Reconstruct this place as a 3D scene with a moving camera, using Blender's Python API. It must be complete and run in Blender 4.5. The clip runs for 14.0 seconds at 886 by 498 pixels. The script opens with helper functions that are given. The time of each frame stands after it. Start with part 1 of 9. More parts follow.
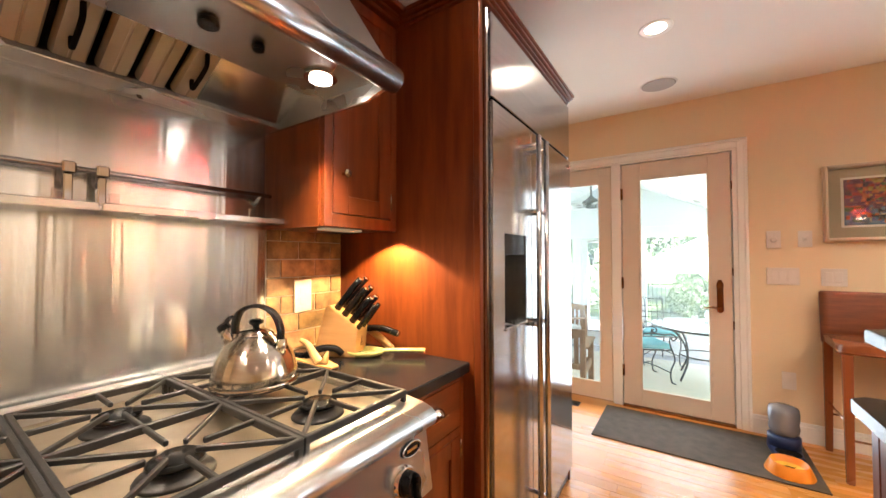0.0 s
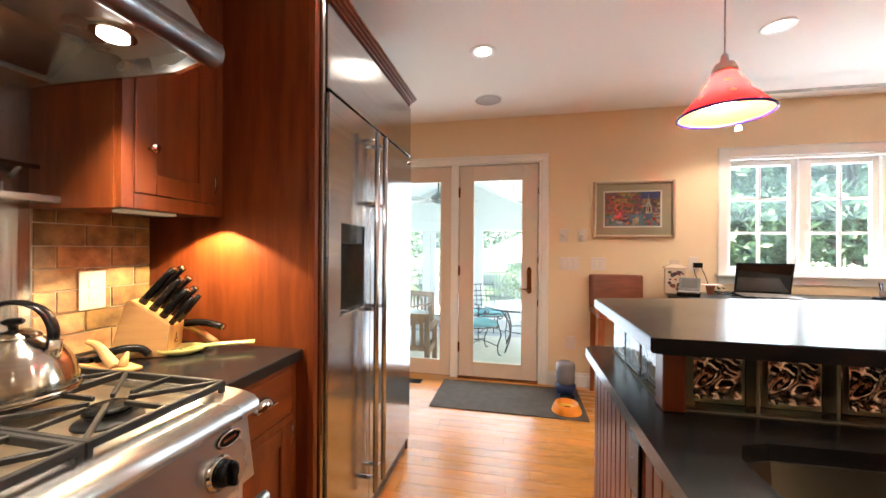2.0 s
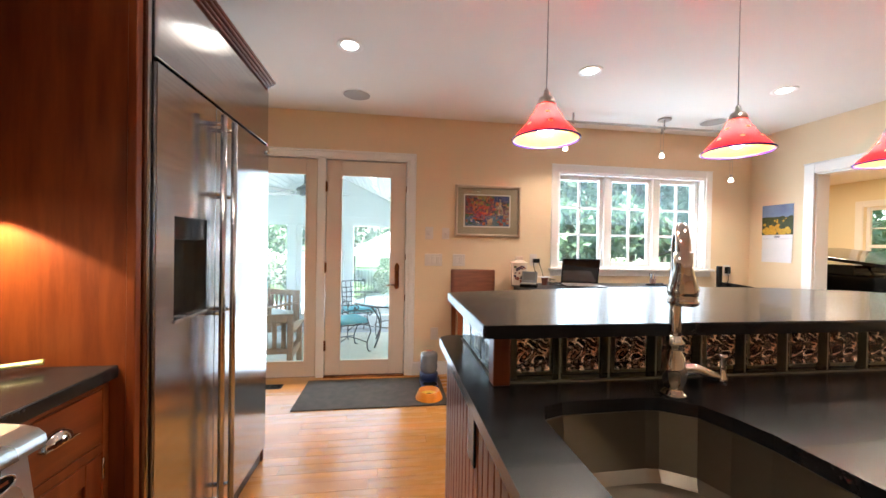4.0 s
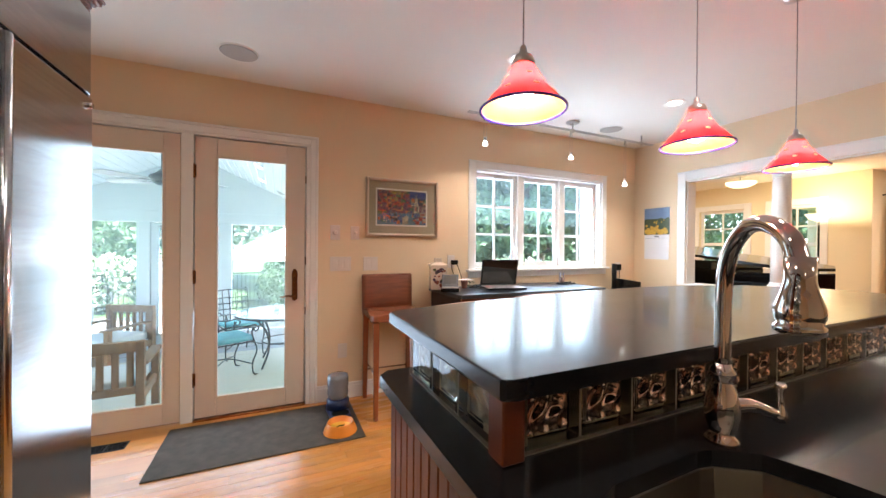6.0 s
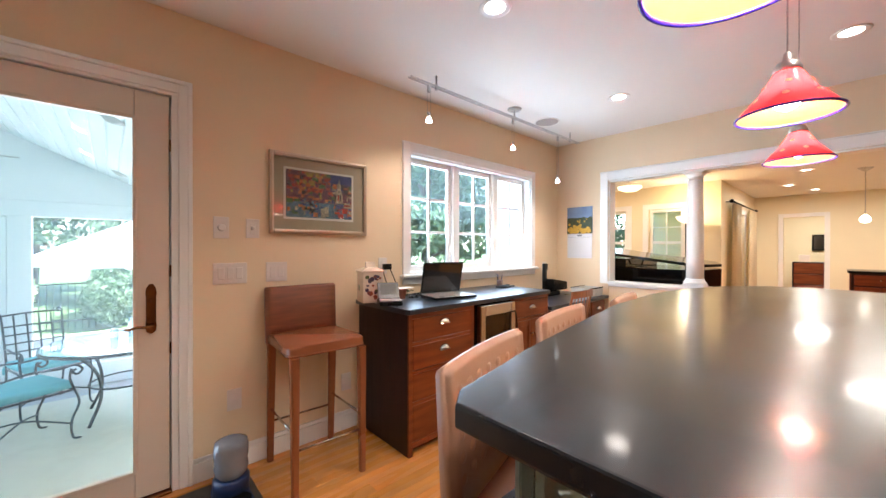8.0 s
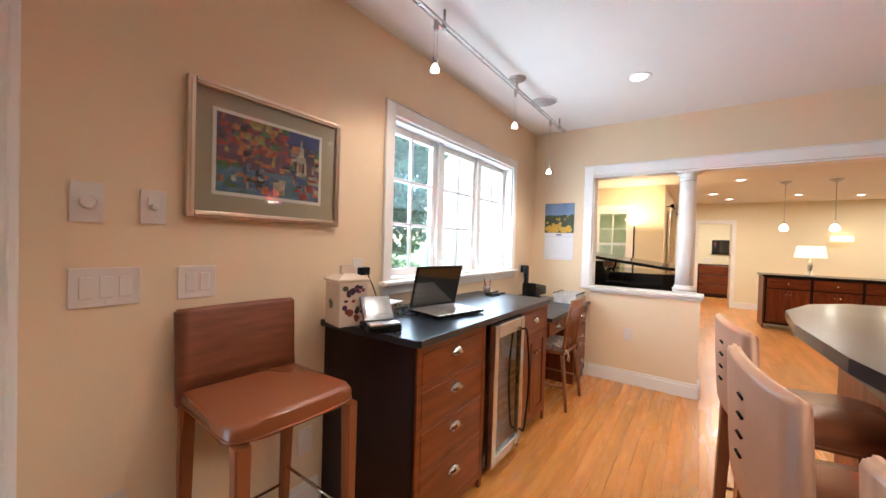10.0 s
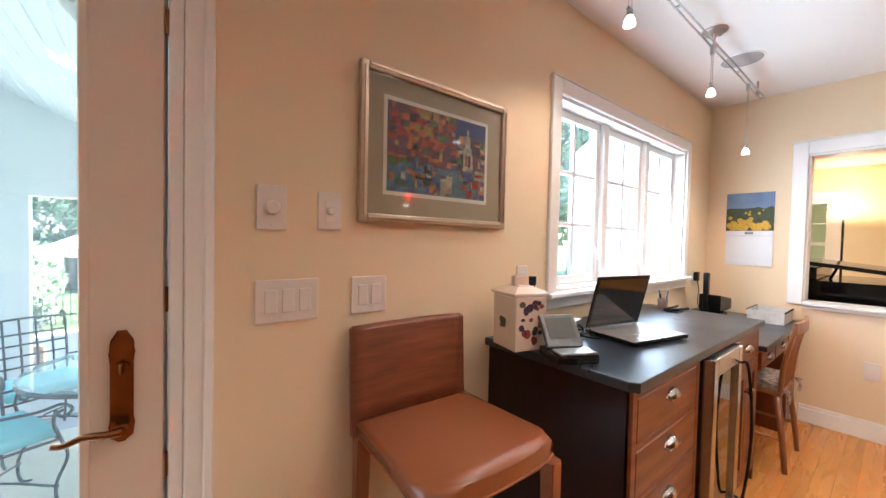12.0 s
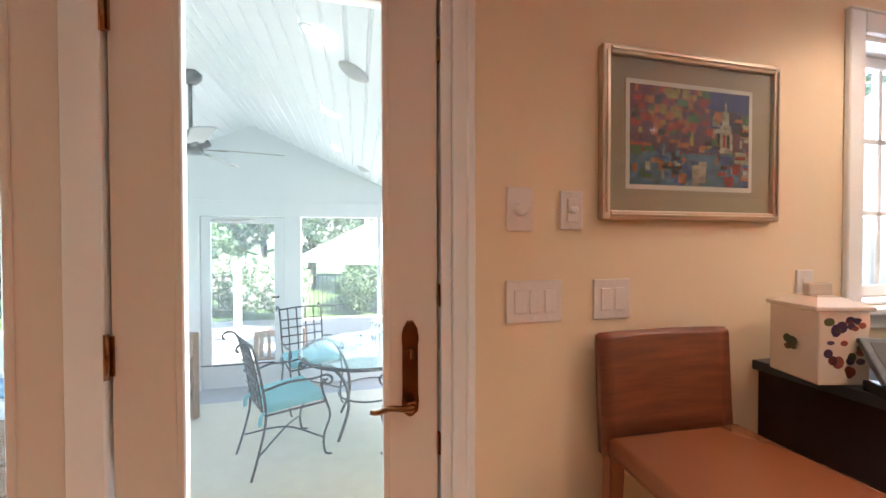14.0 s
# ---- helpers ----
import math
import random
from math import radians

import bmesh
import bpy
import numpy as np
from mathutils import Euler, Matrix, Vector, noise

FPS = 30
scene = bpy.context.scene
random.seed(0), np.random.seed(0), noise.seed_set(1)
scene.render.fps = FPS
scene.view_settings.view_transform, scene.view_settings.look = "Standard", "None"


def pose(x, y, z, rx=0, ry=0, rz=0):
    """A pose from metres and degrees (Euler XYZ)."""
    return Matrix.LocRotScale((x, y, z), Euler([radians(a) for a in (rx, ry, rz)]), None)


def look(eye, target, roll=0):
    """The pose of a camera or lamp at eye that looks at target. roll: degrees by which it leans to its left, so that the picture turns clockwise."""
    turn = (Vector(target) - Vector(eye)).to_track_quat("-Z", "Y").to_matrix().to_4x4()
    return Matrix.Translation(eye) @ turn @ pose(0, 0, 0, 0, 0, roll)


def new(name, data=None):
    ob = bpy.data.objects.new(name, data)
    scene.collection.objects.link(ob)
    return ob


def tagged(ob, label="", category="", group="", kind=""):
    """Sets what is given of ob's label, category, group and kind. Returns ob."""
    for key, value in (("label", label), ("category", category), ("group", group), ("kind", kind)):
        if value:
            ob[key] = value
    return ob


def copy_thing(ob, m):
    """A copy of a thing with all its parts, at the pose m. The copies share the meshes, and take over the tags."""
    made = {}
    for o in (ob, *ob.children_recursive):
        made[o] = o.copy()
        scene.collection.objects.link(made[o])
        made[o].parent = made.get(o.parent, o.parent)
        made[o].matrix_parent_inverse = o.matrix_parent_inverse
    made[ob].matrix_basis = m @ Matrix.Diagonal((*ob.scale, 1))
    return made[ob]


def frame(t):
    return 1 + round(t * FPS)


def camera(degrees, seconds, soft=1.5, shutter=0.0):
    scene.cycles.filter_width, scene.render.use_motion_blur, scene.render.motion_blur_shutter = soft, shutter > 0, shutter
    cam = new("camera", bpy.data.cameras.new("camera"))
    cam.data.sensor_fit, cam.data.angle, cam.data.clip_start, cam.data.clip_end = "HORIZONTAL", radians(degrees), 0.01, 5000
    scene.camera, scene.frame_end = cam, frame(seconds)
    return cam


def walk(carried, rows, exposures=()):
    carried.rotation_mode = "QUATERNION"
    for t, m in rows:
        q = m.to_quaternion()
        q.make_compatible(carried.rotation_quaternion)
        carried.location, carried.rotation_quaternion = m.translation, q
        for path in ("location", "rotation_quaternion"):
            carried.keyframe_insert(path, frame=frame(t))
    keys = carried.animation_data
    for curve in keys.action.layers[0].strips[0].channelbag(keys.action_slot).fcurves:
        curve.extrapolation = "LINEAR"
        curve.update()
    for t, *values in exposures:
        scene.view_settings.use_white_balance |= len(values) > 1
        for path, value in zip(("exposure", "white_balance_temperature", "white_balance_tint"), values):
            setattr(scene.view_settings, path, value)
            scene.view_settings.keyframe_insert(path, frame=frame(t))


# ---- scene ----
cam = camera(101.2, 14.0)
PATH = [
    (0, (0.125, 0.143, 1.262), (-0.989, 1.803, 1.307), -0.1),
    (0.5, (0.132, 0.150, 1.269), (-0.807, 1.918, 1.313), 0.5),
    (1, (0.167, 0.142, 1.271), (-0.605, 1.986, 1.303), 0.6),
    (1.5, (0.203, 0.119, 1.266), (-0.395, 2.028, 1.281), 0.5),
    (2, (0.232, 0.097, 1.256), (-0.177, 2.055, 1.252), 0.4),
    (2.5, (0.253, 0.075, 1.248), (0.029, 2.063, 1.231), 0.5),
    (3, (0.265, 0.058, 1.248), (0.22, 2.057, 1.218), 0.9),
    (3.5, (0.279, 0.046, 1.258), (0.408, 2.042, 1.226), 1.2),
    (4, (0.282, 0.062, 1.268), (0.557, 2.042, 1.247), 1.0),
    (6.5, (0.188, 0.671, 1.274), (1.154, 2.422, 1.262), 0.4),
    (7, (0.188, 0.862, 1.284), (1.284, 2.535, 1.274), 0.2),
    (7.5, (0.186, 1.048, 1.284), (1.403, 2.635, 1.277), 0.0),
    (8, (0.178, 1.25, 1.275), (1.524, 2.725, 1.265), 0.1),
    (10.3, (0.387, 2.194, 1.294), (2.028, 3.337, 1.259), 1.8),
    (10.5, (0.403, 2.256, 1.292), (2.029, 3.42, 1.261), 1.8),
    (11, (0.420, 2.379, 1.288), (1.972, 3.646, 1.265), 1.7),
    (11.5, (0.408, 2.461, 1.298), (1.824, 3.873, 1.257), 1.9),
    (12, (0.384, 2.521, 1.306), (1.626, 4.088, 1.254), 1.3),
    (12.5, (0.344, 2.567, 1.312), (1.414, 4.255, 1.253), 0.4),
    (13, (0.289, 2.595, 1.298), (1.163, 4.394, 1.252), 0.0),
    (13.5, (0.244, 2.626, 1.300), (0.905, 4.512, 1.247), 0.0),
    (14, (0.196, 2.655, 1.288), (0.650, 4.602, 1.258), -0.1),
]
walk(cam, [(t, look(eye, target, roll)) for t, eye, target, roll in PATH],
     [(0, 3.76, 6750, 14), (2, 3.62, 6450, 12), (4, 3.37, 6050, 10), (8, 3.27, 5700, 10), (10.5, 3.14, 5780, 11), (12.5, 3.29, 5900, 12), (14, 3.16, 6350, 17)])

# ---------------- world, sun, exposure ----------------
scene.view_settings.exposure = 3.65
world = bpy.data.worlds.new("sky")
scene.world = world
world.use_nodes = True
wn = world.node_tree.nodes
sky = wn.new("ShaderNodeTexSky")
sky.sky_type = "NISHITA"
sky.sun_disc = False
SUN_EL, SUN_AZ = radians(52), radians(120)
sky.sun_elevation, sky.sun_rotation = SUN_EL, SUN_AZ
wn["Background"].inputs[1].default_value = 0.15
world.node_tree.links.new(sky.outputs[0], wn["Background"].inputs[0])
sun = new("sun", bpy.data.lights.new("sun", "SUN"))
sun.data.energy, sun.data.angle, sun.data.color = 5.0, radians(0.5), (1.0, 0.95, 0.86)
sun_from = Vector((math.sin(SUN_AZ) * math.cos(SUN_EL), math.cos(SUN_AZ) * math.cos(SUN_EL), math.sin(SUN_EL)))
sun.matrix_world = look(sun_from * 20, (0, 0, 0))


def lamp(name, kind, place, watts, color=(1.0, 0.80, 0.56), size=0.05, target=None, angle=120, blend=0.8):
    data = bpy.data.lights.new(name, kind)
    data.energy, data.color = watts, color
    if kind == "AREA":
        data.shape, data.size = "DISK", size
    else:
        data.shadow_soft_size = size
    if kind == "SPOT":
        data.spot_size, data.spot_blend = radians(angle), blend
    ob = new(name, data)
    x, y, z = place
    ob.matrix_world = look(place, target or (x, y + 0.0001, z - 1))
    return ob


WARM = (1.0, 0.84, 0.66)
# The two cans at y -0.9 are unseen, added to light the south end.
CANS = [(0.0, 2.40, 2.2), (1.63, 2.45, 6.6), (3.24, 2.48, 9), (3.28, 1.22, 6), (1.63, 1.0, 6), (0.0, 1.0, 3.3), (0.0, -0.9, 4.0), (2.2, -0.9, 8)]
for cx, cy, cw in CANS:
    lamp("can_bulb", "SPOT", (cx, cy, 2.485), cw, WARM, 0.085, None, 146, 1.0)
PENDANTS = [(0.839, 1.354), (1.655, 1.361), (2.464, 1.385)]
for px, py in PENDANTS:
    lamp("pendant_bulb", "POINT", (px, py, 1.700), 0.36, WARM, 0.055)
lamp("hood_bulb", "SPOT", (-0.675, 0.755, 1.715), 4.6, WARM, 0.03, None, 112)
lamp("hood_bulb", "SPOT", (-0.675, 0.06, 1.715), 4.6, WARM, 0.03, None, 112)
lamp("cabinet_bulb", "SPOT", (-0.80, 1.125, 1.350), 2.8, (1.0, 0.74, 0.38), 0.012, None, 128, 0.15)
# Broad fill lamps, set apart from the fixtures, brighten the living room and den.
for lx, ly, lw in ((6.0, 4.2, 5.2), (6.0, 1.0, 3.0), (9.3, 1.6, 5.6), (9.6, -0.8, 4.6), (12.6, 1.6, 5.2)):
    lamp("living_bulb", "AREA", (lx, ly, 2.36), lw, (1.0, 0.86, 0.68), 0.4)

# the sky's light in the openings
for dx, dy, dz, sx, sy, dw in ((-0.33, 3.70, 1.05, 1.4, 1.9, 3.0), (2.80, 3.73, 1.55, 1.6, 0.95, 5.4)):
    dl = bpy.data.lights.new("window_daylight", "AREA")
    dl.shape, dl.size, dl.size_y, dl.energy, dl.color = "RECTANGLE", sx, sy, dw, (0.72, 0.86, 1.0)
    new("window_daylight", dl).matrix_world = look((dx, dy, dz), (dx, dy - 1, dz + 0.2))

for dx, dy, sx, turn in ((-0.95, 7.10, 4.3, 0), (-3.20, 5.5, 3.2, 1), (1.30, 5.5, 3.2, -1)):
    dl = bpy.data.lights.new("porch_daylight", "AREA")
    dl.shape, dl.size, dl.size_y, dl.energy, dl.color = "RECTANGLE", sx, 1.6, 1.8, (0.62, 0.85, 1.0)
    new("porch_daylight", dl).matrix_world = look((dx, dy, 0.75), (dx + turn, dy - (turn == 0), 0.75))

# ---------------- node materials ----------------
def node_mat(name):
    m = bpy.data.materials.new(name)
    m.use_nodes = True
    nt = m.node_tree
    return m, nt, nt.nodes["Principled BSDF"]


def surf(name, c1, c2=None, rough=0.5, metal=0.0, scale=6.0, stretch=(1, 1, 1), bump=0.0, fine=60.0, rvar=0.08,
         rand=0.0, island=False, coat=0.0, spec=0.5, aniso=0.0, detail=4.0, space="Object", turn=0.0, along=(0, 0, 1)):
    """Two tones at two scales of noise, with uneven gloss and fine relief."""
    m, nt, p = node_mat(name)
    N, L = nt.nodes, nt.links
    c2 = c2 or tuple(v * 0.8 for v in c1)
    tc = N.new("ShaderNodeTexCoord")
    mp = N.new("ShaderNodeMapping")
    mp.inputs["Scale"].default_value = stretch
    L.new(tc.outputs[space], mp.inputs[0])
    a = N.new("ShaderNodeTexNoise")
    a.inputs["Scale"].default_value, a.inputs["Detail"].default_value = scale, detail
    L.new(mp.outputs[0], a.inputs["Vector"])
    b = N.new("ShaderNodeTexNoise")
    b.inputs["Scale"].default_value, b.inputs["Detail"].default_value = fine, 3.0
    L.new(mp.outputs[0], b.inputs["Vector"])
    mix = N.new("ShaderNodeMix")
    mix.data_type = "RGBA"
    mix.inputs[6].default_value, mix.inputs[7].default_value = (*c1, 1), (*c2, 1)
    add = N.new("ShaderNodeMath")
    add.operation = "MULTIPLY_ADD"
    add.inputs[1].default_value = 0.35
    L.new(b.outputs[0], add.inputs[0])
    sc = N.new("ShaderNodeMapRange")
    sc.inputs[1].default_value, sc.inputs[2].default_value = 0.3, 0.7
    sc.inputs[3].default_value, sc.inputs[4].default_value = -0.15, 0.85
    L.new(a.outputs[0], sc.inputs[0])
    L.new(sc.outputs[0], add.inputs[2])
    L.new(add.outputs[0], mix.inputs[0])
    out = mix.outputs[2]
    if rand:
        info = N.new("ShaderNodeNewGeometry" if island else "ShaderNodeObjectInfo")
        hsv = N.new("ShaderNodeHueSaturation")
        mr = N.new("ShaderNodeMapRange")
        mr.inputs[3].default_value, mr.inputs[4].default_value = 1 - rand, 1 + rand
        L.new(info.outputs["Random Per Island" if island else "Random"], mr.inputs[0])
        L.new(mr.outputs[0], hsv.inputs["Value"])
        mh = N.new("ShaderNodeMapRange")
        mh.inputs[3].default_value, mh.inputs[4].default_value = 0.5 + rand * 0.03, 0.5 - rand * 0.03
        L.new(info.outputs["Random Per Island" if island else "Random"], mh.inputs[0])
        L.new(mh.outputs[0], hsv.inputs["Hue"])
        L.new(out, hsv.inputs["Color"])
        out = hsv.outputs[0]
    L.new(out, p.inputs["Base Color"])
    rr = N.new("ShaderNodeMapRange")
    rr.inputs[3].default_value, rr.inputs[4].default_value = max(rough - rvar, 0.02), min(rough + rvar, 1)
    L.new(a.outputs[0], rr.inputs[0])
    L.new(rr.outputs[0], p.inputs["Roughness"])
    p.inputs["Metallic"].default_value = metal
    p.inputs["Specular IOR Level"].default_value = spec
    p.inputs["Coat Weight"].default_value = coat
    p.inputs["Coat Roughness"].default_value = 0.12
    p.inputs["Anisotropic"].default_value = aniso
    p.inputs["Anisotropic Rotation"].default_value = turn
    if aniso:
        tg = N.new("ShaderNodeCombineXYZ")
        for i in range(3):
            tg.inputs[i].default_value = along[i]
        L.new(tg.outputs[0], p.inputs["Tangent"])
    if bump:
        bm_ = N.new("ShaderNodeBump")
        bm_.inputs["Strength"].default_value, bm_.inputs["Distance"].default_value = bump, 0.002
        L.new(b.outputs[0], bm_.inputs["Height"])
        L.new(bm_.outputs[0], p.inputs["Normal"])
    return m


def glow(name, color, strength, base=(0.8, 0.8, 0.8)):
    m, nt, p = node_mat(name)
    p.inputs["Base Color"].default_value = (*base, 1)
    p.inputs["Emission Color"].default_value = (*color, 1)
    p.inputs["Emission Strength"].default_value = strength
    return m


def pane_mat(name, tint=(0.97, 0.99, 0.98), rough=0.0, haze=0.0):
    """Thin window glass: clear, with a mirror that grows at glancing angles and an optional pale haze painted over the
    view.
    """
    m, nt, p = node_mat(name)
    N, L = nt.nodes, nt.links
    N.remove(p)
    tr, gl, fr, mx = N.new("ShaderNodeBsdfTransparent"), N.new("ShaderNodeBsdfGlossy"), N.new("ShaderNodeLayerWeight"), N.new("ShaderNodeMixShader")
    pw, ma = N.new("ShaderNodeMath"), N.new("ShaderNodeMath")
    pw.operation, ma.operation = "POWER", "MULTIPLY_ADD"
    pw.inputs[1].default_value, ma.inputs[1].default_value, ma.inputs[2].default_value = 4.5, 0.8, 0.03
    tr.inputs[0].default_value = (*tint, 1)
    gl.inputs["Roughness"].default_value = rough
    fr.inputs[0].default_value = 0.5
    L.new(fr.outputs["Facing"], pw.inputs[0])
    L.new(pw.outputs[0], ma.inputs[0])
    L.new(ma.outputs[0], mx.inputs[0])
    clear = tr.outputs[0]
    if haze:
        veil, dm, nz, dr = N.new("ShaderNodeBsdfTranslucent"), N.new("ShaderNodeMixShader"), N.new("ShaderNodeTexNoise"), N.new("ShaderNodeMapRange")
        veil.inputs[0].default_value = (0.80, 0.86, 0.86, 1)
        nz.inputs["Scale"].default_value, nz.inputs["Detail"].default_value = 3.0, 5.0
        dr.inputs[3].default_value, dr.inputs[4].default_value = haze * 0.75, haze * 1.25
        L.new(nz.outputs[0], dr.inputs[0])
        L.new(dr.outputs[0], dm.inputs[0])
        L.new(tr.outputs[0], dm.inputs[1])
        L.new(veil.outputs[0], dm.inputs[2])
        clear = dm.outputs[0]
    L.new(clear, mx.inputs[1])
    L.new(gl.outputs[0], mx.inputs[2])
    L.new(mx.outputs[0], N["Material Output"].inputs[0])
    return m


def screen_mat(name, share):
    """A sheer pale sheet that hazes the view behind it: mostly open, lit from either side."""
    m, nt, p = node_mat(name)
    N, L = nt.nodes, nt.links
    N.remove(p)
    tr, df, tl_, a, b = N.new("ShaderNodeBsdfTransparent"), N.new("ShaderNodeBsdfDiffuse"), N.new("ShaderNodeBsdfTranslucent"), N.new("ShaderNodeMixShader"), N.new("ShaderNodeMixShader")
    df.inputs[0].default_value, tl_.inputs[0].default_value = (0.62, 0.74, 0.74, 1), (0.62, 0.74, 0.74, 1)
    a.inputs[0].default_value, b.inputs[0].default_value = 0.6, share
    for o, i in ((df.outputs[0], a.inputs[1]), (tl_.outputs[0], a.inputs[2]), (tr.outputs[0], b.inputs[1]), (a.outputs[0], b.inputs[2]), (b.outputs[0], N["Material Output"].inputs[0])):
        L.new(o, i)
    return m


def glass_mat(name, color=(0.9, 0.95, 0.93), rough=0.02, ior=1.45, bump=0.0, scale=20):
    m, nt, p = node_mat(name)
    p.inputs["Base Color"].default_value = (*color, 1)
    p.inputs["Transmission Weight"].default_value = 1.0
    p.inputs["Roughness"].default_value = rough
    p.inputs["IOR"].default_value = ior
    if bump:
        a, b = nt.nodes.new("ShaderNodeTexNoise"), nt.nodes.new("ShaderNodeBump")
        a.inputs["Scale"].default_value = scale
        b.inputs["Strength"].default_value, b.inputs["Distance"].default_value = bump, 0.01
        tc = nt.nodes.new("ShaderNodeTexCoord")
        nt.links.new(tc.outputs["Object"], a.inputs["Vector"])
        nt.links.new(a.outputs[0], b.inputs["Height"])
        nt.links.new(b.outputs[0], p.inputs["Normal"])
    return m


M_WALL = surf("cream_paint", (0.78, 0.612, 0.405), (0.765, 0.598, 0.394), 0.7, scale=2, bump=0.06, fine=220)
M_WALL2 = surf("butter_paint", (0.80, 0.71, 0.50), (0.78, 0.69, 0.485), 0.7, scale=2, bump=0.06, fine=220)
M_CEIL = surf("ceiling_paint", (0.80, 0.76, 0.71), (0.78, 0.74, 0.69), 0.85, scale=2, bump=0.04, fine=200)
M_TRIM = surf("white_trim_paint", (0.84, 0.82, 0.78), (0.82, 0.79, 0.75), 0.35, scale=5, bump=0.03, fine=120)
M_DOORP = surf("door_paint", (0.72, 0.60, 0.49), (0.70, 0.58, 0.47), 0.38, scale=5, bump=0.03, fine=120)
M_OAK = surf("oak_plank", (0.60, 0.265, 0.062), (0.50, 0.205, 0.045), 0.27, scale=2.2, stretch=(1, 7, 7), bump=0.02, fine=30, rand=0.12, coat=0.10)
M_OAK2 = surf("oak_plank_far", (0.60, 0.265, 0.062), (0.50, 0.205, 0.045), 0.32, scale=1.5, stretch=(1, 6, 6), bump=0.0, fine=20, rand=0.14, island=True, coat=0.05)
M_SUB = surf("floor_joint", (0.32, 0.14, 0.042), None, 0.8)
M_CHERRY = surf("cherry_wood", (0.205, 0.047, 0.010), (0.115, 0.022, 0.005), 0.36, scale=3.0, stretch=(9, 9, 1), bump=0.04, fine=26, coat=0.08, spec=0.35)
M_CHERRYH = surf("cherry_wood_level", (0.205, 0.047, 0.010), (0.115, 0.022, 0.005), 0.36, scale=3.0, stretch=(9, 1, 9), bump=0.04, fine=26, coat=0.08, spec=0.35)
M_CHERRYX = surf("cherry_wood_crosswise", (0.205, 0.047, 0.010), (0.115, 0.022, 0.005), 0.36, scale=3.0, stretch=(1, 9, 9), bump=0.04, fine=26, coat=0.08, spec=0.35)
M_STONE = surf("soapstone", (0.017, 0.017, 0.018), (0.009, 0.009, 0.010), 0.25, scale=3, bump=0.012, fine=130, spec=0.22, rvar=0.05, coat=0.22)
M_STONE.node_tree.nodes["Principled BSDF"].inputs["Coat Roughness"].default_value = 0.07
M_STEEL = surf("brushed_steel", (0.60, 0.60, 0.59), (0.52, 0.52, 0.51), 0.27, 0.9, scale=2, bump=0.015, fine=150, rvar=0.04)
M_STEELV = surf("brushed_steel_upright", (0.55, 0.56, 0.57), (0.46, 0.47, 0.48), 0.17, 1.0, scale=3, stretch=(1, 1, 30), bump=0.01, fine=30, aniso=0.7, rvar=0.03, along=(0, 1, 0))
M_CHROME = surf("polished_nickel", (0.60, 0.56, 0.51), (0.54, 0.50, 0.45), 0.06, 1.0, rvar=0.03, scale=20)
M_SATIN = surf("satin_nickel", (0.55, 0.53, 0.50), None, 0.3, 1.0, scale=20)
M_IRON = surf("cast_iron", (0.010, 0.009, 0.008), (0.005, 0.005, 0.005), 0.5, scale=30, bump=0.25, fine=160)
M_BLACK = surf("black_plastic", (0.005, 0.005, 0.005), (0.009, 0.009, 0.009), 0.24, scale=20, spec=0.22)
# Near black for dark parts, and for shade painted into kicks, slots and recesses.
M_DARK = surf("dark_parts_gap_shade", (0.006, 0.005, 0.004), None, 0.8, spec=0.1)
M_TAN = surf("tan_leather", (0.26, 0.080, 0.030), (0.235, 0.071, 0.027), 0.27, scale=1.5, bump=0.02, fine=120, rvar=0.02, detail=1.0)
M_TANBACK = surf("grained_tan_leather", (0.23, 0.066, 0.025), (0.13, 0.034, 0.013), 0.33, scale=7, stretch=(0.7, 0.7, 6), bump=0.5, fine=26, rvar=0.08)
M_TANLIGHT = surf("pale_leather", (0.55, 0.36, 0.25), (0.47, 0.29, 0.20), 0.45, scale=9, bump=0.18, fine=190)
M_MAT = surf("grey_door_mat", (0.088, 0.070, 0.053), (0.055, 0.043, 0.033), 0.95, scale=14, bump=0.8, fine=320)
M_BRASS = surf("antique_brass", (0.38, 0.17, 0.065), (0.16, 0.065, 0.025), 0.22, 1.0, scale=14)
M_PANE = pane_mat("window_glass")
# Outer panes carry a painted veil that pales the view outdoors.
M_PANE_OUT = pane_mat("hazed_window_glass", haze=0.022)
# Sheer sheets added in the openings to pale the garden with haze.
M_SCREEN = screen_mat("porch_haze_screen", 0.09)
M_SCREEN_FINE = screen_mat("window_haze_screen", 0.03)
M_BLOCK = glass_mat("block_glass", (0.95, 0.97, 0.90), 0.0, 1.45, 0.10, 14)
M_GROUT = surf("olive_glass_seal", (0.20, 0.17, 0.11), None, 0.35, scale=30)
M_MORTAR = surf("white_grout", (0.55, 0.50, 0.42), None, 0.8, scale=30)
M_CAN = glow("can_lens", (1.0, 0.92, 0.80), 1.6)
M_BULB = glow("bulb", (1.0, 0.90, 0.72), 20)

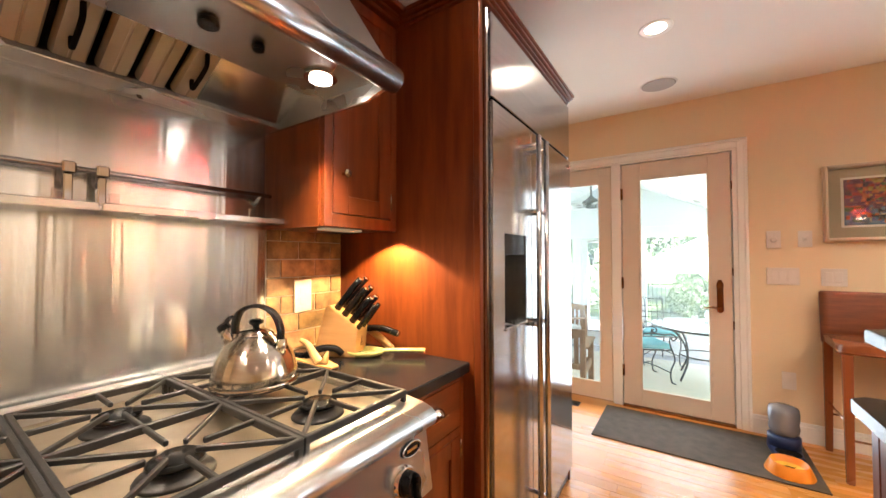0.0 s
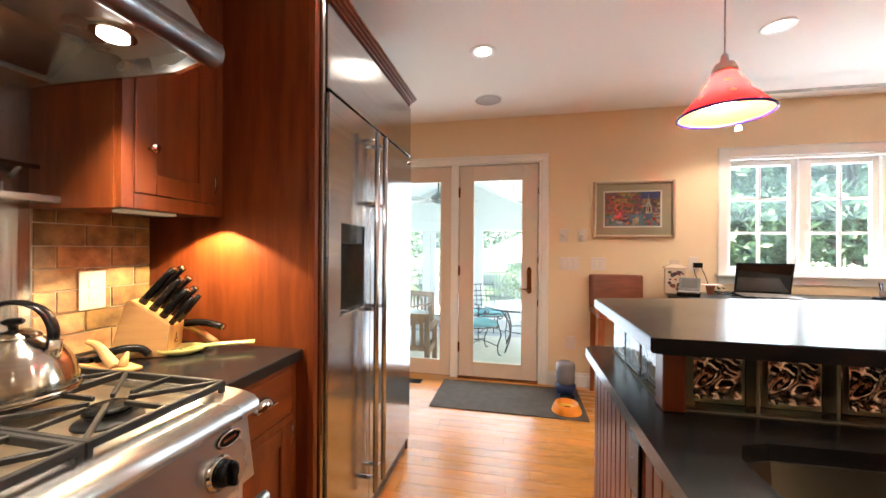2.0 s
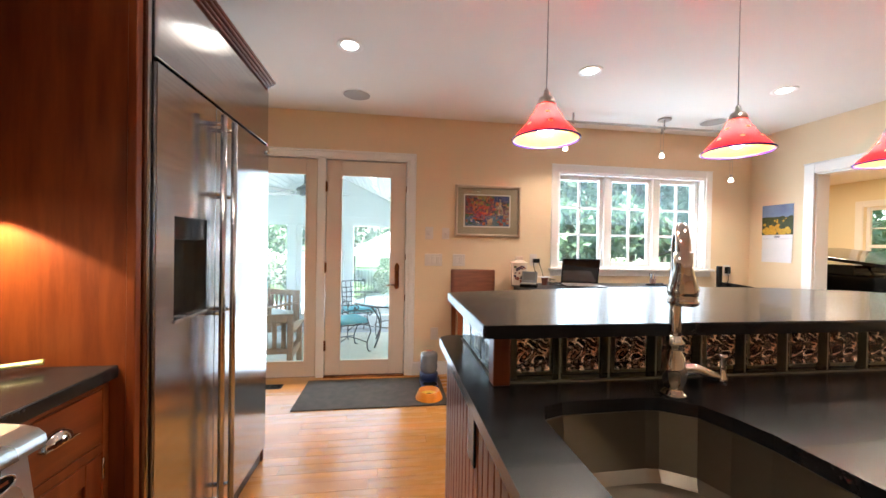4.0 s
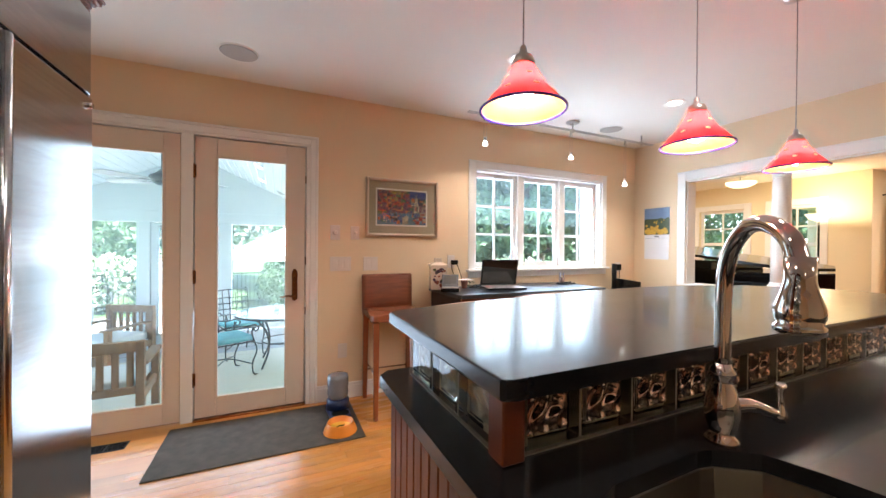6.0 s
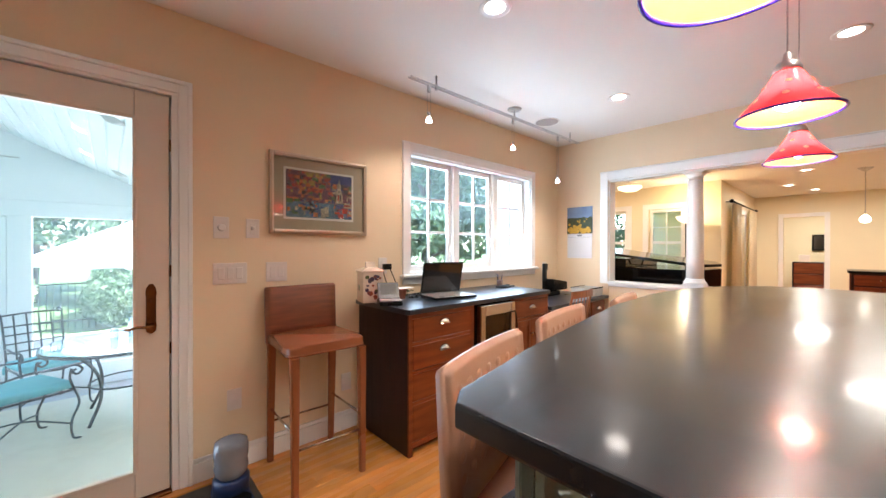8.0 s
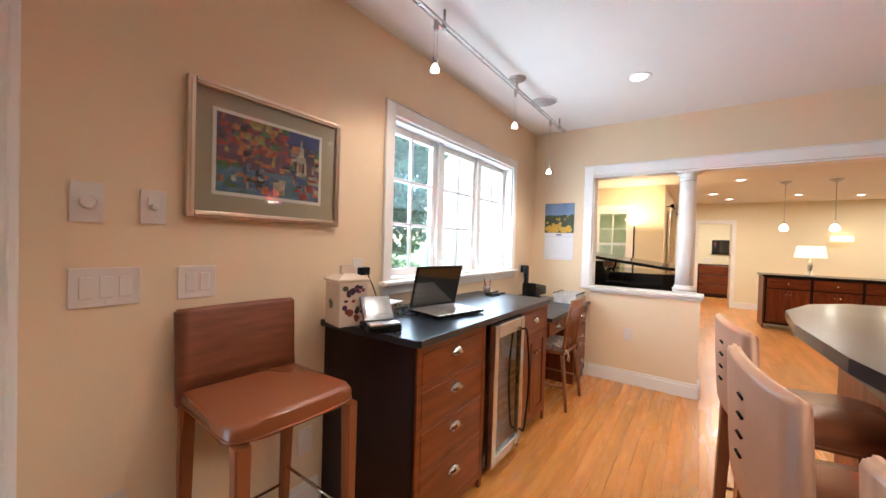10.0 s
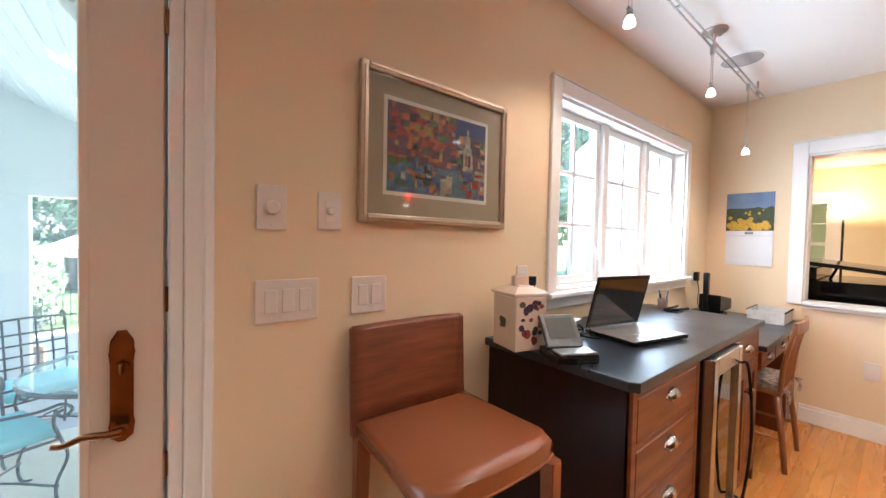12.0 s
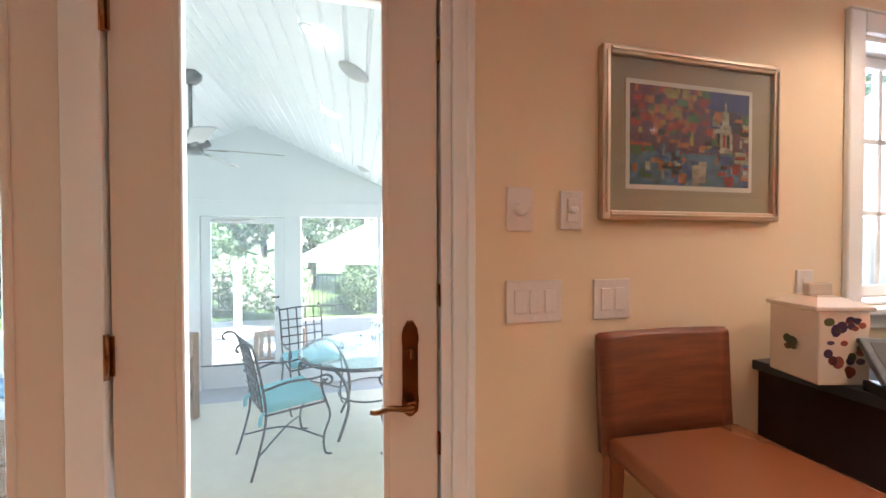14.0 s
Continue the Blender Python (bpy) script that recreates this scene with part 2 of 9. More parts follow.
# ---------------- mesh helpers ----------------
def box(bm, x0, x1, y0, y1, z0, z1, bev=0.0, seg=1):
    vs = [bm.verts.new((x, y, z)) for z in (z0, z1) for x, y in ((x0, y0), (x1, y0), (x1, y1), (x0, y1))]
    q = [(3, 2, 1, 0), (4, 5, 6, 7), (0, 1, 5, 4), (1, 2, 6, 5), (2, 3, 7, 6), (3, 0, 4, 7)]
    fs = [bm.faces.new([vs[i] for i in f]) for f in q]
    if (x1 - x0) * (y1 - y0) * (z1 - z0) < 0:
        bmesh.ops.reverse_faces(bm, faces=fs)
    if bev:
        es = list({e for f in fs for e in f.edges})
        bmesh.ops.bevel(bm, geom=es, offset=bev, segments=seg, affect="EDGES", profile=0.6, clamp_overlap=True)
    return bm


def prism(bm, pts, z0, z1, bev=0.0, seg=2):
    """An upright prism over a polygon given anticlockwise in x and y."""
    lo, hi = [bm.verts.new((x, y, z0)) for x, y in pts], [bm.verts.new((x, y, z1)) for x, y in pts]
    fs = [bm.faces.new(lo[::-1]), bm.faces.new(hi)]
    n = len(pts)
    fs += [bm.faces.new((lo[i], lo[(i + 1) % n], hi[(i + 1) % n], hi[i])) for i in range(n)]
    if bev:
        es = [e for e in fs[0].edges] + [e for e in fs[1].edges]
        bmesh.ops.bevel(bm, geom=es, offset=bev, segments=seg, affect="EDGES", profile=0.6, clamp_overlap=True)
    return bm


def tube(bm, pts, r, n=10, r1=None, closed=False):
    """A round bar along points; r may shrink to r1."""
    pts = [Vector(p) for p in pts]
    k = len(pts)
    rings, up = [], None
    for i, p in enumerate(pts):
        if closed:
            d = pts[(i + 1) % k] - pts[i - 1]
        else:
            d = pts[min(i + 1, k - 1)] - pts[max(i - 1, 0)]
        d.normalize()
        if up is None:
            up = Vector((0, 0, 1)) if abs(d.z) < 0.9 else Vector((1, 0, 0))
        s = d.cross(up).normalized()
        up = s.cross(d).normalized()
        rr = r if r1 is None else r + (r1 - r) * i / max(k - 1, 1)
        rings.append([bm.verts.new(p + (s * math.cos(a) + up * math.sin(a)) * rr) for a in (2 * math.pi * j / n for j in range(n))])
    for i in range(k if closed else k - 1):
        a, b = rings[i], rings[(i + 1) % k]
        for j in range(n):
            f = bm.faces.new((a[j], b[j], b[(j + 1) % n], a[(j + 1) % n]))
            f.smooth = True
    if not closed:
        bm.faces.new(rings[0])
        bm.faces.new(rings[-1][::-1])
    return bm


def lathe(bm, prof, cx=0, cy=0, cz=0, n=24, caps=True):
    """A turned body: profile of (radius, height) from bottom to top."""
    rings = [[bm.verts.new((cx + r * math.cos(2 * math.pi * j / n), cy + r * math.sin(2 * math.pi * j / n), cz + z)) for j in range(n)] for r, z in prof]
    for a, b in zip(rings, rings[1:]):
        for j in range(n):
            f = bm.faces.new((a[j], a[(j + 1) % n], b[(j + 1) % n], b[j]))
            f.smooth = True
    if caps:
        bm.faces.new(rings[0][::-1])
        bm.faces.new(rings[-1])
    return bm


def curve_pts(pts, n=6):
    """Smooth points through the given ones."""
    P = [Vector(p) for p in pts]
    P = [P[0] * 2 - P[1]] + P + [P[-1] * 2 - P[-2]]
    out = []
    for i in range(1, len(P) - 2):
        a, b, c, d = P[i - 1:i + 3]
        for j in range(n):
            t = j / n
            out.append(0.5 * (2 * b + (c - a) * t + (2 * a - 5 * b + 4 * c - d) * t * t + (3 * b - a - 3 * c + d) * t ** 3))
    out.append(P[-2])
    return out


def xf(bm, m, verts=None):
    bmesh.ops.transform(bm, matrix=m, verts=verts or bm.verts)
    return bm


def face_at(x, y, z, side):
    """Local axes of a front: u to the right as seen, v up, w out of it. side: E, S, W or N, where it faces."""
    u, w = {"E": ((0, 1, 0), (1, 0, 0)), "S": ((1, 0, 0), (0, -1, 0)), "W": ((0, -1, 0), (-1, 0, 0)), "N": ((-1, 0, 0), (0, 1, 0))}[side]
    return Matrix(((u[0], 0, w[0], x), (u[1], 0, w[1], y), (u[2], 1, w[2], z), (0, 0, 0, 1)))


def thing(name, place, label="", category="", group="", kind="", turn=0):
    ob = new(name)
    ob.empty_display_size = 0.1
    ob.location = place
    ob.rotation_euler = (0, 0, radians(turn))
    return tagged(ob, label, category, group, kind)


def part(name, bm, mat, parent=None, label="", kind="", local=False, smooth=False):
    """Links a bmesh as one mesh; coordinates are the world's unless local."""
    me = bpy.data.meshes.new(name)
    o = None
    if parent is not None and not local:
        v, p = Vector(), parent
        while p is not None:
            v += p.location
            p = p.parent
        bmesh.ops.translate(bm, vec=-v, verts=bm.verts)
    if smooth:
        for f in bm.faces:
            f.smooth = True
    bm.to_mesh(me)
    bm.free()
    for m in (mat if isinstance(mat, (list, tuple)) else [mat]):
        me.materials.append(m)
    o = new(name, me)
    o.parent = parent
    return tagged(o, label, "", "", kind)


def solo(name, bm, mat, label="", category="", group="", kind="", smooth=False):
    """A thing of one mesh, its origin at the foot of its middle."""
    xs, ys, zs = [v.co.x for v in bm.verts], [v.co.y for v in bm.verts], [v.co.z for v in bm.verts]
    c = Vector(((min(xs) + max(xs)) / 2, (min(ys) + max(ys)) / 2, min(zs)))
    bmesh.ops.translate(bm, vec=-c, verts=bm.verts)
    o = part(name, bm, mat, None, label, kind, smooth=smooth)
    o.location = c
    if category:
        o["category"] = category
    if group:
        o["group"] = group
    return o


def slab(name, x0, x1, y0, y1, z0, z1, mat, kind="structure", label="", bev=0.0):
    return part(name, box(bmesh.new(), x0, x1, y0, y1, z0, z1, bev), mat, None, label, kind)


# ---------------- the shell of the kitchen ----------------
CEIL, NW, WW, EW, SW = 2.50, 3.60, -1.14, 4.21, -2.6


def wall_with_holes(name, side, c, t, a0, a1, z0, z1, holes, mat, label):
    """A wall c to c + t thick, along a0..a1, with openings (b0, b1, zb0, zb1)."""
    bm = bmesh.new()

    def piece(p0, p1, q0, q1):
        if p1 - p0 > 1e-4 and q1 - q0 > 1e-4:
            if side == "x":
                box(bm, p0, p1, c, c + t, q0, q1)
            else:
                box(bm, c, c + t, p0, p1, q0, q1)
    cur = a0
    for b0, b1, zb0, zb1 in sorted(holes):
        piece(cur, b0, z0, z1)
        piece(b0, b1, z0, zb0)
        piece(b0, b1, zb1, z1)
        cur = b1
    piece(cur, a1, z0, z1)
    bmesh.ops.remove_doubles(bm, verts=bm.verts, dist=1e-5)
    return part(name, bm, mat, None, label, "structure")


wall_with_holes("wall_north", "x", NW, 0.15, WW - 0.15, EW + 0.14, -0.06, CEIL, [(-1.10, 0.44, -0.02, 2.075), (1.95, 3.645, 1.06, 2.04)], M_WALL, "cream painted wall with a glazed door and a triple window")
wall_with_holes("wall_west", "y", WW - 0.15, 0.15, SW, NW, -0.06, CEIL, [], M_WALL, "cream painted wall behind the range and cabinets")
wall_with_holes("wall_east", "y", EW, 0.14, SW, NW, -0.06, CEIL, [(-0.6, 2.975, -0.02, 2.005)], M_WALL, "cream painted wall with a wide cased opening")
wall_with_holes("wall_south", "x", SW - 0.15, 0.15, WW - 0.15, EW + 0.14, -0.06, CEIL, [], M_WALL, "plain cream painted wall")
slab("ceiling", WW - 0.15, EW + 0.14, SW - 0.15, NW + 0.15, CEIL, CEIL + 0.12, M_CEIL, label="smooth white painted ceiling")
slab("floor", WW - 0.15, EW + 0.14, SW - 0.15, NW + 0.15, -0.20, -0.016, M_SUB, label="oak strip floor laid east and west")

part("floor_living", prism(bmesh.new(), [(EW + 0.1401, SW - 0.15), (14.05, SW - 0.15), (14.05, 5.65), (5.46, 5.65), (EW + 0.1401, 4.50)], -0.20, -0.016), M_SUB, None, "oak strip floor of the living room", "structure")
# half wall, its cap, post and column
hw = bmesh.new()
box(hw, EW + 0.012, EW + 0.128, 2.22, 2.975, -0.01, 0.875)
box(hw, EW - 0.004, EW + 0.144, 2.065, 2.30, -0.01, 0.875)
part("half_wall", hw, M_WALL, None, "cream painted half wall with a square end post", "structure")
hc = bmesh.new()
box(hc, EW - 0.03, EW + 0.17, 2.04, 2.974, 0.877, 0.905, 0.006, 2)
box(hc, EW - 0.012, EW + 0.152, 2.052, 2.974, 0.852, 0.8755, 0.005)
part("trim_half_wall_cap", hc, M_TRIM, None, "white painted cap board on the half wall", "structure")
col = thing("column", (EW + 0.07, 2.19, 0.905), "round white painted column on the half wall", "column")
lb = bmesh.new()
box(lb, EW - 0.015, EW + 0.155, 2.105, 2.275, 0.9055, 0.93, 0.003)
lathe(lb, [(0.088, 0.93), (0.094, 0.942), (0.088, 0.955), (0.078, 0.96), (0.08, 0.972), (0.072, 0.98)], EW + 0.07, 2.19, 0, 32)
part("base", lb, M_TRIM, col)
lathe_b = bmesh.new()
lathe(lathe_b, [(0.071, 0.98), (0.071, 1.2), (0.069, 1.5), (0.064, 1.8), (0.061, 1.915)], EW + 0.07, 2.19, 0, 32)
part("shaft", lathe_b, M_TRIM, col)
cb = bmesh.new()
lathe(cb, [(0.064, 1.915), (0.07, 1.92), (0.064, 1.93), (0.064, 1.945), (0.084, 1.965), (0.086, 1.975)], EW + 0.07, 2.19, 0, 32)
box(cb, EW - 0.02, EW + 0.16, 2.10, 2.28, 1.975, 1.988, 0.003)
part("capital", cb, M_TRIM, col)

# casings of the opening
tr = bmesh.new()
box(tr, EW - 0.02, EW, 2.975, 3.062, 0.88, 2.095, 0.004)
box(tr, EW - 0.02, EW, -0.70, 2.975, 2.005, 2.095, 0.004)
box(tr, EW - 0.02, EW, -0.70, -0.60, 0.0, 2.005, 0.004)
box(tr, EW - 0.024, EW, -0.705, 3.067, 2.0955, 2.105, 0.002)
box(tr, EW + 0.001, EW + 0.139, 2.962, 2.9745, 0.906, 2.0, 0.001)
box(tr, EW + 0.001, EW + 0.139, -0.599, 2.974, 1.9885, 2.0045, 0.001)
part("trim_opening", tr, M_TRIM, None, "white painted casing round the wide opening", "structure")


def baseboard(name, segs):
    bm = bmesh.new()
    for x0, x1, y0, y1 in segs:
        box(bm, x0, x1, y0, y1, 0.0, 0.105, 0.002)
        if x1 - x0 > y1 - y0:
            box(bm, x0, x1, y0 + 0.005, y1, 0.105, 0.13, 0.005, 2)
        else:
            box(bm, x0 + 0.005 * (x0 < x1), x1, y0, y1, 0.105, 0.13, 0.005, 2)
    return part(name, bm, M_TRIM, None, "white painted baseboard", "structure")


baseboard("baseboard", [(0.50, 1.475, NW - 0.017, NW - 0.0005), (EW - 0.006, EW + 0.0115, 2.30, 2.97), (EW - 0.022, EW - 0.0045, 2.05, 2.30),
                        (EW - 0.017, EW - 0.0005, 2.98, 3.58), (WW + 0.0005, WW + 0.017, 2.36, 3.58)])
be = bmesh.new()
box(be, EW - 0.022, EW + 0.162, 2.046, 2.0645, 0.0, 0.13, 0.003)
part("baseboard_end", be, M_TRIM, None, "white painted baseboard", "structure")

# ---------------- glazed door, sidelight, casings ----------------
dc = bmesh.new()
for x0, x1, z0, z1 in ((0.44, 0.49, 0.0, 2.12), (-1.15, -1.10, 0.0, 2.12), (-1.10, 0.44, 2.075, 2.12)):
    box(dc, x0, x1, NW - 0.018, NW - 0.0005, z0, z1, 0.003)
box(dc, 0.478, 0.50, NW - 0.026, NW - 0.0005, 0.0, 2.13, 0.004)
box(dc, -1.14, 0.50, NW - 0.026, NW - 0.0005, 2.121, 2.142, 0.004)
for x0, x1 in ((0.41, 0.4395), (-0.42, -0.345), (-1.0995, -1.075)):
    box(dc, x0, x1, NW - 0.008, NW + 0.12, 0.0, 2.06, 0.003)
box(dc, -1.0995, 0.4395, NW - 0.008, NW + 0.12, 2.06, 2.0745, 0.002)
for x0, x1 in ((0.385, 0.4095), (-0.3445, -0.325), (-0.44, -0.4205), (-1.0745, -1.055)):
    box(dc, x0, x1, NW + 0.0475, NW + 0.062, 0.0, 2.0595, 0.002)
box(dc, -1.0745, 0.4095, NW + 0.0475, NW + 0.062, 2.035, 2.0595, 0.002)
part("trim_door_casing", dc, M_TRIM, None, "white painted door casing and jambs", "structure")
th = bmesh.new()
box(th, -0.344, 0.4095, NW - 0.02, NW + 0.14, -0.012, 0.014, 0.004)
part("threshold", th, M_BRASS, None, "dark bronze door threshold", "structure")


def glazed(name, x0, x1, z0, z1, gx0, gx1, gz0, gz1, y0, y1, label):
    d = thing(name, ((x0 + x1) / 2, y0, z0), label, "door", "", "structure")
    bm = bmesh.new()
    box(bm, x0, gx0 - 0.001, y0, y1, z0, z1, 0.003)
    box(bm, gx1 + 0.001, x1, y0, y1, z0, z1, 0.003)
    box(bm, gx0, gx1, y0, y1, z0, gz0, 0.003)
    box(bm, gx0, gx1, y0, y1, gz1, z1, 0.003)
    part("door_leaf", bm, M_DOORP, d)
    gb = bmesh.new()
    for a, b, c, e in ((gx0 - 0.012, gx0 + 0.006, gz0 - 0.012, gz1 + 0.012), (gx1 - 0.006, gx1 + 0.012, gz0 - 0.012, gz1 + 0.012)):
        box(gb, a, b, y0 - 0.005, y0 + 0.008, c, e, 0.003)
    box(gb, gx0, gx1, y0 - 0.005, y0 + 0.008, gz0 - 0.012, gz0 + 0.006, 0.003)
    box(gb, gx0, gx1, y0 - 0.005, y0 + 0.008, gz1 - 0.006, gz1 + 0.012, 0.003)
    part("glazing_bead", gb, M_DOORP, d)
    g = part("pane", box(bmesh.new(), gx0 + 0.0005, gx1 - 0.0005, (y0 + y1) / 2 - 0.003, (y0 + y1) / 2 + 0.003, gz0 + 0.0005, gz1 - 0.0005), M_PANE_OUT, d, "clear glass pane")
    g.visible_shadow = False
    return d


door = glazed("door_1", -0.338, 0.402, 0.018, 2.052, -0.20, 0.262, 0.155, 1.91, NW + 0.004, NW + 0.046, "white painted glazed door, closed, with brass handle")
glazed("window_2", -1.072, -0.424, 0.012, 2.052, -0.985, -0.522, 0.155, 1.91, NW + 0.004, NW + 0.046, "white painted fixed glazed sidelight beside the door")
for hz in (0.30, 1.04, 1.80):
    hb = bmesh.new()
    box(hb, -0.347, -0.330, NW - 0.002, NW + 0.0035, hz - 0.045, hz + 0.045, 0.001)
    tube(hb, [(-0.341, NW - 0.006, hz - 0.05), (-0.341, NW - 0.006, hz + 0.05)], 0.006, 10)
    part("hinge", hb, M_BRASS, door, "worn brass hinge")
for hz in (0.75, 1.15, 1.80):
    part("strike", box(bmesh.new(), 0.403, 0.4095, NW - 0.001, NW + 0.012, hz - 0.03, hz + 0.03, 0.001), M_BRASS, door, "dark brass strike")
hp = bmesh.new()
plate = [(0.005, -0.118), (0.020, -0.106), (0.018, -0.094), (0.023, -0.080), (0.017, -0.06), (0.017, 0.06), (0.023, 0.082), (0.018, 0.098), (0.020, 0.110), (0.008, 0.132)]
prism(hp, [(0.327 + dx, dz) for dx, dz in plate + [(-x, z) for x, z in reversed(plate)]], -0.012, 0.0, 0.003)
xf(hp, Matrix(((1, 0, 0, 0), (0, 0, 1, NW + 0.003), (0, 1, 0, 0.955), (0, 0, 0, 1))))
bmesh.ops.recalc_face_normals(hp, faces=hp.faces)
hnd = part("handle_plate", hp, M_BRASS, door, "ornate polished brass backplate")
hv = bmesh.new()
tube(hv, [(0.327, NW - 0.008, 0.875), (0.327, NW - 0.045, 0.875)], 0.012, 14)
tube(hv, curve_pts([(0.327, NW - 0.045, 0.875), (0.305, NW - 0.052, 0.878), (0.27, NW - 0.05, 0.882), (0.24, NW - 0.048, 0.874), (0.222, NW - 0.047, 0.877)], 6), 0.009, 12, 0.0055)
part("handle_lever", hv, M_BRASS, door, "curved polished brass lever")
kn = bmesh.new()
tube(kn, [(0.327, NW - 0.008, 1.005), (0.327, NW - 0.018, 1.005)], 0.013, 14)
box(kn, 0.323, 0.331, NW - 0.032, NW - 0.018, 0.992, 1.018, 0.003)
part("thumb_turn", kn, M_BRASS, door)

# ---------------- the triple window ----------------
WX0, WX1, WZ0, WZ1 = 1.95, 3.645, 1.06, 2.04
win = thing("window_1", ((WX0 + WX1) / 2, NW, WZ0), "white painted triple casement window with glazing bars", "window", "", "structure")
wf = bmesh.new()
for x0, x1, z0, z1 in ((WX0 - 0.07, WX0 + 0.004, WZ0 - 0.002, WZ1 + 0.07), (WX1 - 0.004, WX1 + 0.07, WZ0 - 0.002, WZ1 + 0.07), (WX0 + 0.004, WX1 - 0.004, WZ1 - 0.004, WZ1 + 0.07)):
    box(wf, x0, x1, NW - 0.02, NW - 0.0005, z0, z1, 0.004)
box(wf, WX0 - 0.074, WX1 + 0.074, NW - 0.024, NW - 0.0005, WZ1 + 0.0705, WZ1 + 0.078, 0.002)
for x0, x1 in ((WX0 + 0.0005, WX0 + 0.02), (WX1 - 0.02, WX1 - 0.0005)):
    box(wf, x0, x1, NW + 0.0, NW + 0.149, WZ0 + 0.0005, WZ1 - 0.0005)
box(wf, WX0 + 0.02, WX1 - 0.02, NW + 0.0, NW + 0.149, WZ1 - 0.02, WZ1 - 0.0005)
for mx in (WX0 + 0.575, WX0 + 1.14):
    box(wf, mx - 0.03, mx + 0.03, NW + 0.05, NW + 0.149, WZ0 + 0.005, WZ1 - 0.02, 0.004)
part("window_frame", wf, M_TRIM, win)
ws = bmesh.new()
box(ws, WX0 - 0.09, WX1 + 0.09, NW - 0.055, NW - 0.0005, WZ0 - 0.028, WZ0 - 0.003, 0.008, 3)
box(ws, WX0 + 0.0005, WX1 - 0.0005, NW - 0.001, NW + 0.149, WZ0 + 0.0003, WZ0 + 0.014, 0.002)
box(ws, WX0 - 0.07, WX1 + 0.07, NW - 0.018, NW - 0.0005, WZ0 - 0.085, WZ0 - 0.029, 0.004)
part("window_sill", ws, M_TRIM, win)
for sx0, sx1 in ((WX0 + 0.02, WX0 + 0.545), (WX0 + 0.605, WX0 + 1.11), (WX0 + 1.17, WX1 - 0.02)):
    sb = bmesh.new()
    z0, z1, y0, y1, s = WZ0 + 0.015, WZ1 - 0.021, NW + 0.075, NW + 0.11, 0.045
    box(sb, sx0 + 0.001, sx0 + s, y0, y1, z0, z1, 0.004)
    box(sb, sx1 - s, sx1 - 0.001, y0, y1, z0, z1, 0.004)
    box(sb, sx0 + s, sx1 - s, y0, y1, z0, z0 + s, 0.004)
    box(sb, sx0 + s, sx1 - s, y0, y1, z1 - s, z1, 0.004)
    mx = (sx0 + sx1) / 2
    box(sb, mx - 0.011, mx + 0.011, y0 + 0.006, y1 - 0.006, z0 + s, z1 - s, 0.003)
    for k in (1, 2):
        zz = z0 + s + (z1 - z0 - 2 * s) * k / 3
        box(sb, sx0 + s, sx1 - s, y0 + 0.006, y1 - 0.006, zz - 0.011, zz + 0.011, 0.003)
    sash = part("sash", sb, M_TRIM, win)
    for i in range(2):
        for k in range(3):
            gx0, gx1 = (sx0 + s, mx - 0.011) if i == 0 else (mx + 0.011, sx1 - s)
            h = (z1 - z0 - 2 * s) / 3
            g = part("pane", box(bmesh.new(), gx0, gx1, y0 + 0.015, y0 + 0.019, z0 + s + h * k + 0.006, z0 + s + h * (k + 1) - 0.006), M_PANE, sash, "clear glass pane")
            g.visible_shadow = False
    lk = bmesh.new()
    box(lk, sx0 + 0.012, sx0 + 0.028, y0 - 0.014, y0 - 0.001, 1.42, 1.49, 0.003)
    part("latch", lk, M_TRIM, win)
    # Added sheet that hazes the garden behind each sash.
    sc_ = part("insect_screen", box(bmesh.new(), sx0 + 0.002, sx1 - 0.002, y1 + 0.012, y1 + 0.013, z0 + 0.002, z1 - 0.002), M_SCREEN_FINE, win, "sheer pale sheet added to haze the view")
    sc_.visible_shadow = False

# ---------------- cabinet parts ----------------
def shaker(bm, u0, u1, v0, v1, w0, t=0.02, rail=0.055):
    """A framed door in local face axes."""
    box(bm, u0, u0 + rail, v0, v1, w0, w0 + t, 0.002)
    box(bm, u1 - rail, u1, v0, v1, w0, w0 + t, 0.002)
    box(bm, u0 + rail, u1 - rail, v0, v0 + rail, w0, w0 + t, 0.002)
    box(bm, u0 + rail, u1 - rail, v1 - rail, v1, w0, w0 + t, 0.002)
    box(bm, u0 + rail, u1 - rail, v0 + rail, v1 - rail, w0, w0 + t - 0.009, 0.0)
    return bm


def knob(bm, u, v, w):
    n0 = len(bm.verts)
    lathe(bm, [(0.006, 0), (0.005, 0.012), (0.010, 0.016), (0.015, 0.022), (0.014, 0.028), (0.006, 0.032)], 0, 0, 0, 16)
    bm.verts.ensure_lookup_table()
    xf(bm, Matrix.Translation((u, v, w)), bm.verts[n0:])
    return bm


def cup_pull(bm, u, v, w):
    """A half-dome bin pull with a back flange."""
    n, m = 12, 6
    W, H, D = 0.042, 0.034, 0.026
    rows = []
    for i in range(m + 1):
        a = math.pi / 2 * i / m
        rows.append([bm.verts.new((u + W * math.cos(math.pi * j / n) * math.cos(a) , v - 0.012 + H * math.sin(math.pi * j / n) * math.cos(a) + 0.004 * math.sin(a), w + D * math.sin(a))) for j in range(n + 1)])
    for a, b in zip(rows, rows[1:]):
        for j in range(n):
            f = bm.faces.new((a[j], a[j + 1], b[j + 1], b[j]))
            f.smooth = True
    bmesh.ops.remove_doubles(bm, verts=bm.verts, dist=1e-5)
    box(bm, u - W - 0.004, u + W + 0.004, v - 0.014, v - 0.010, w, w + 0.02, 0.001)
    return bm


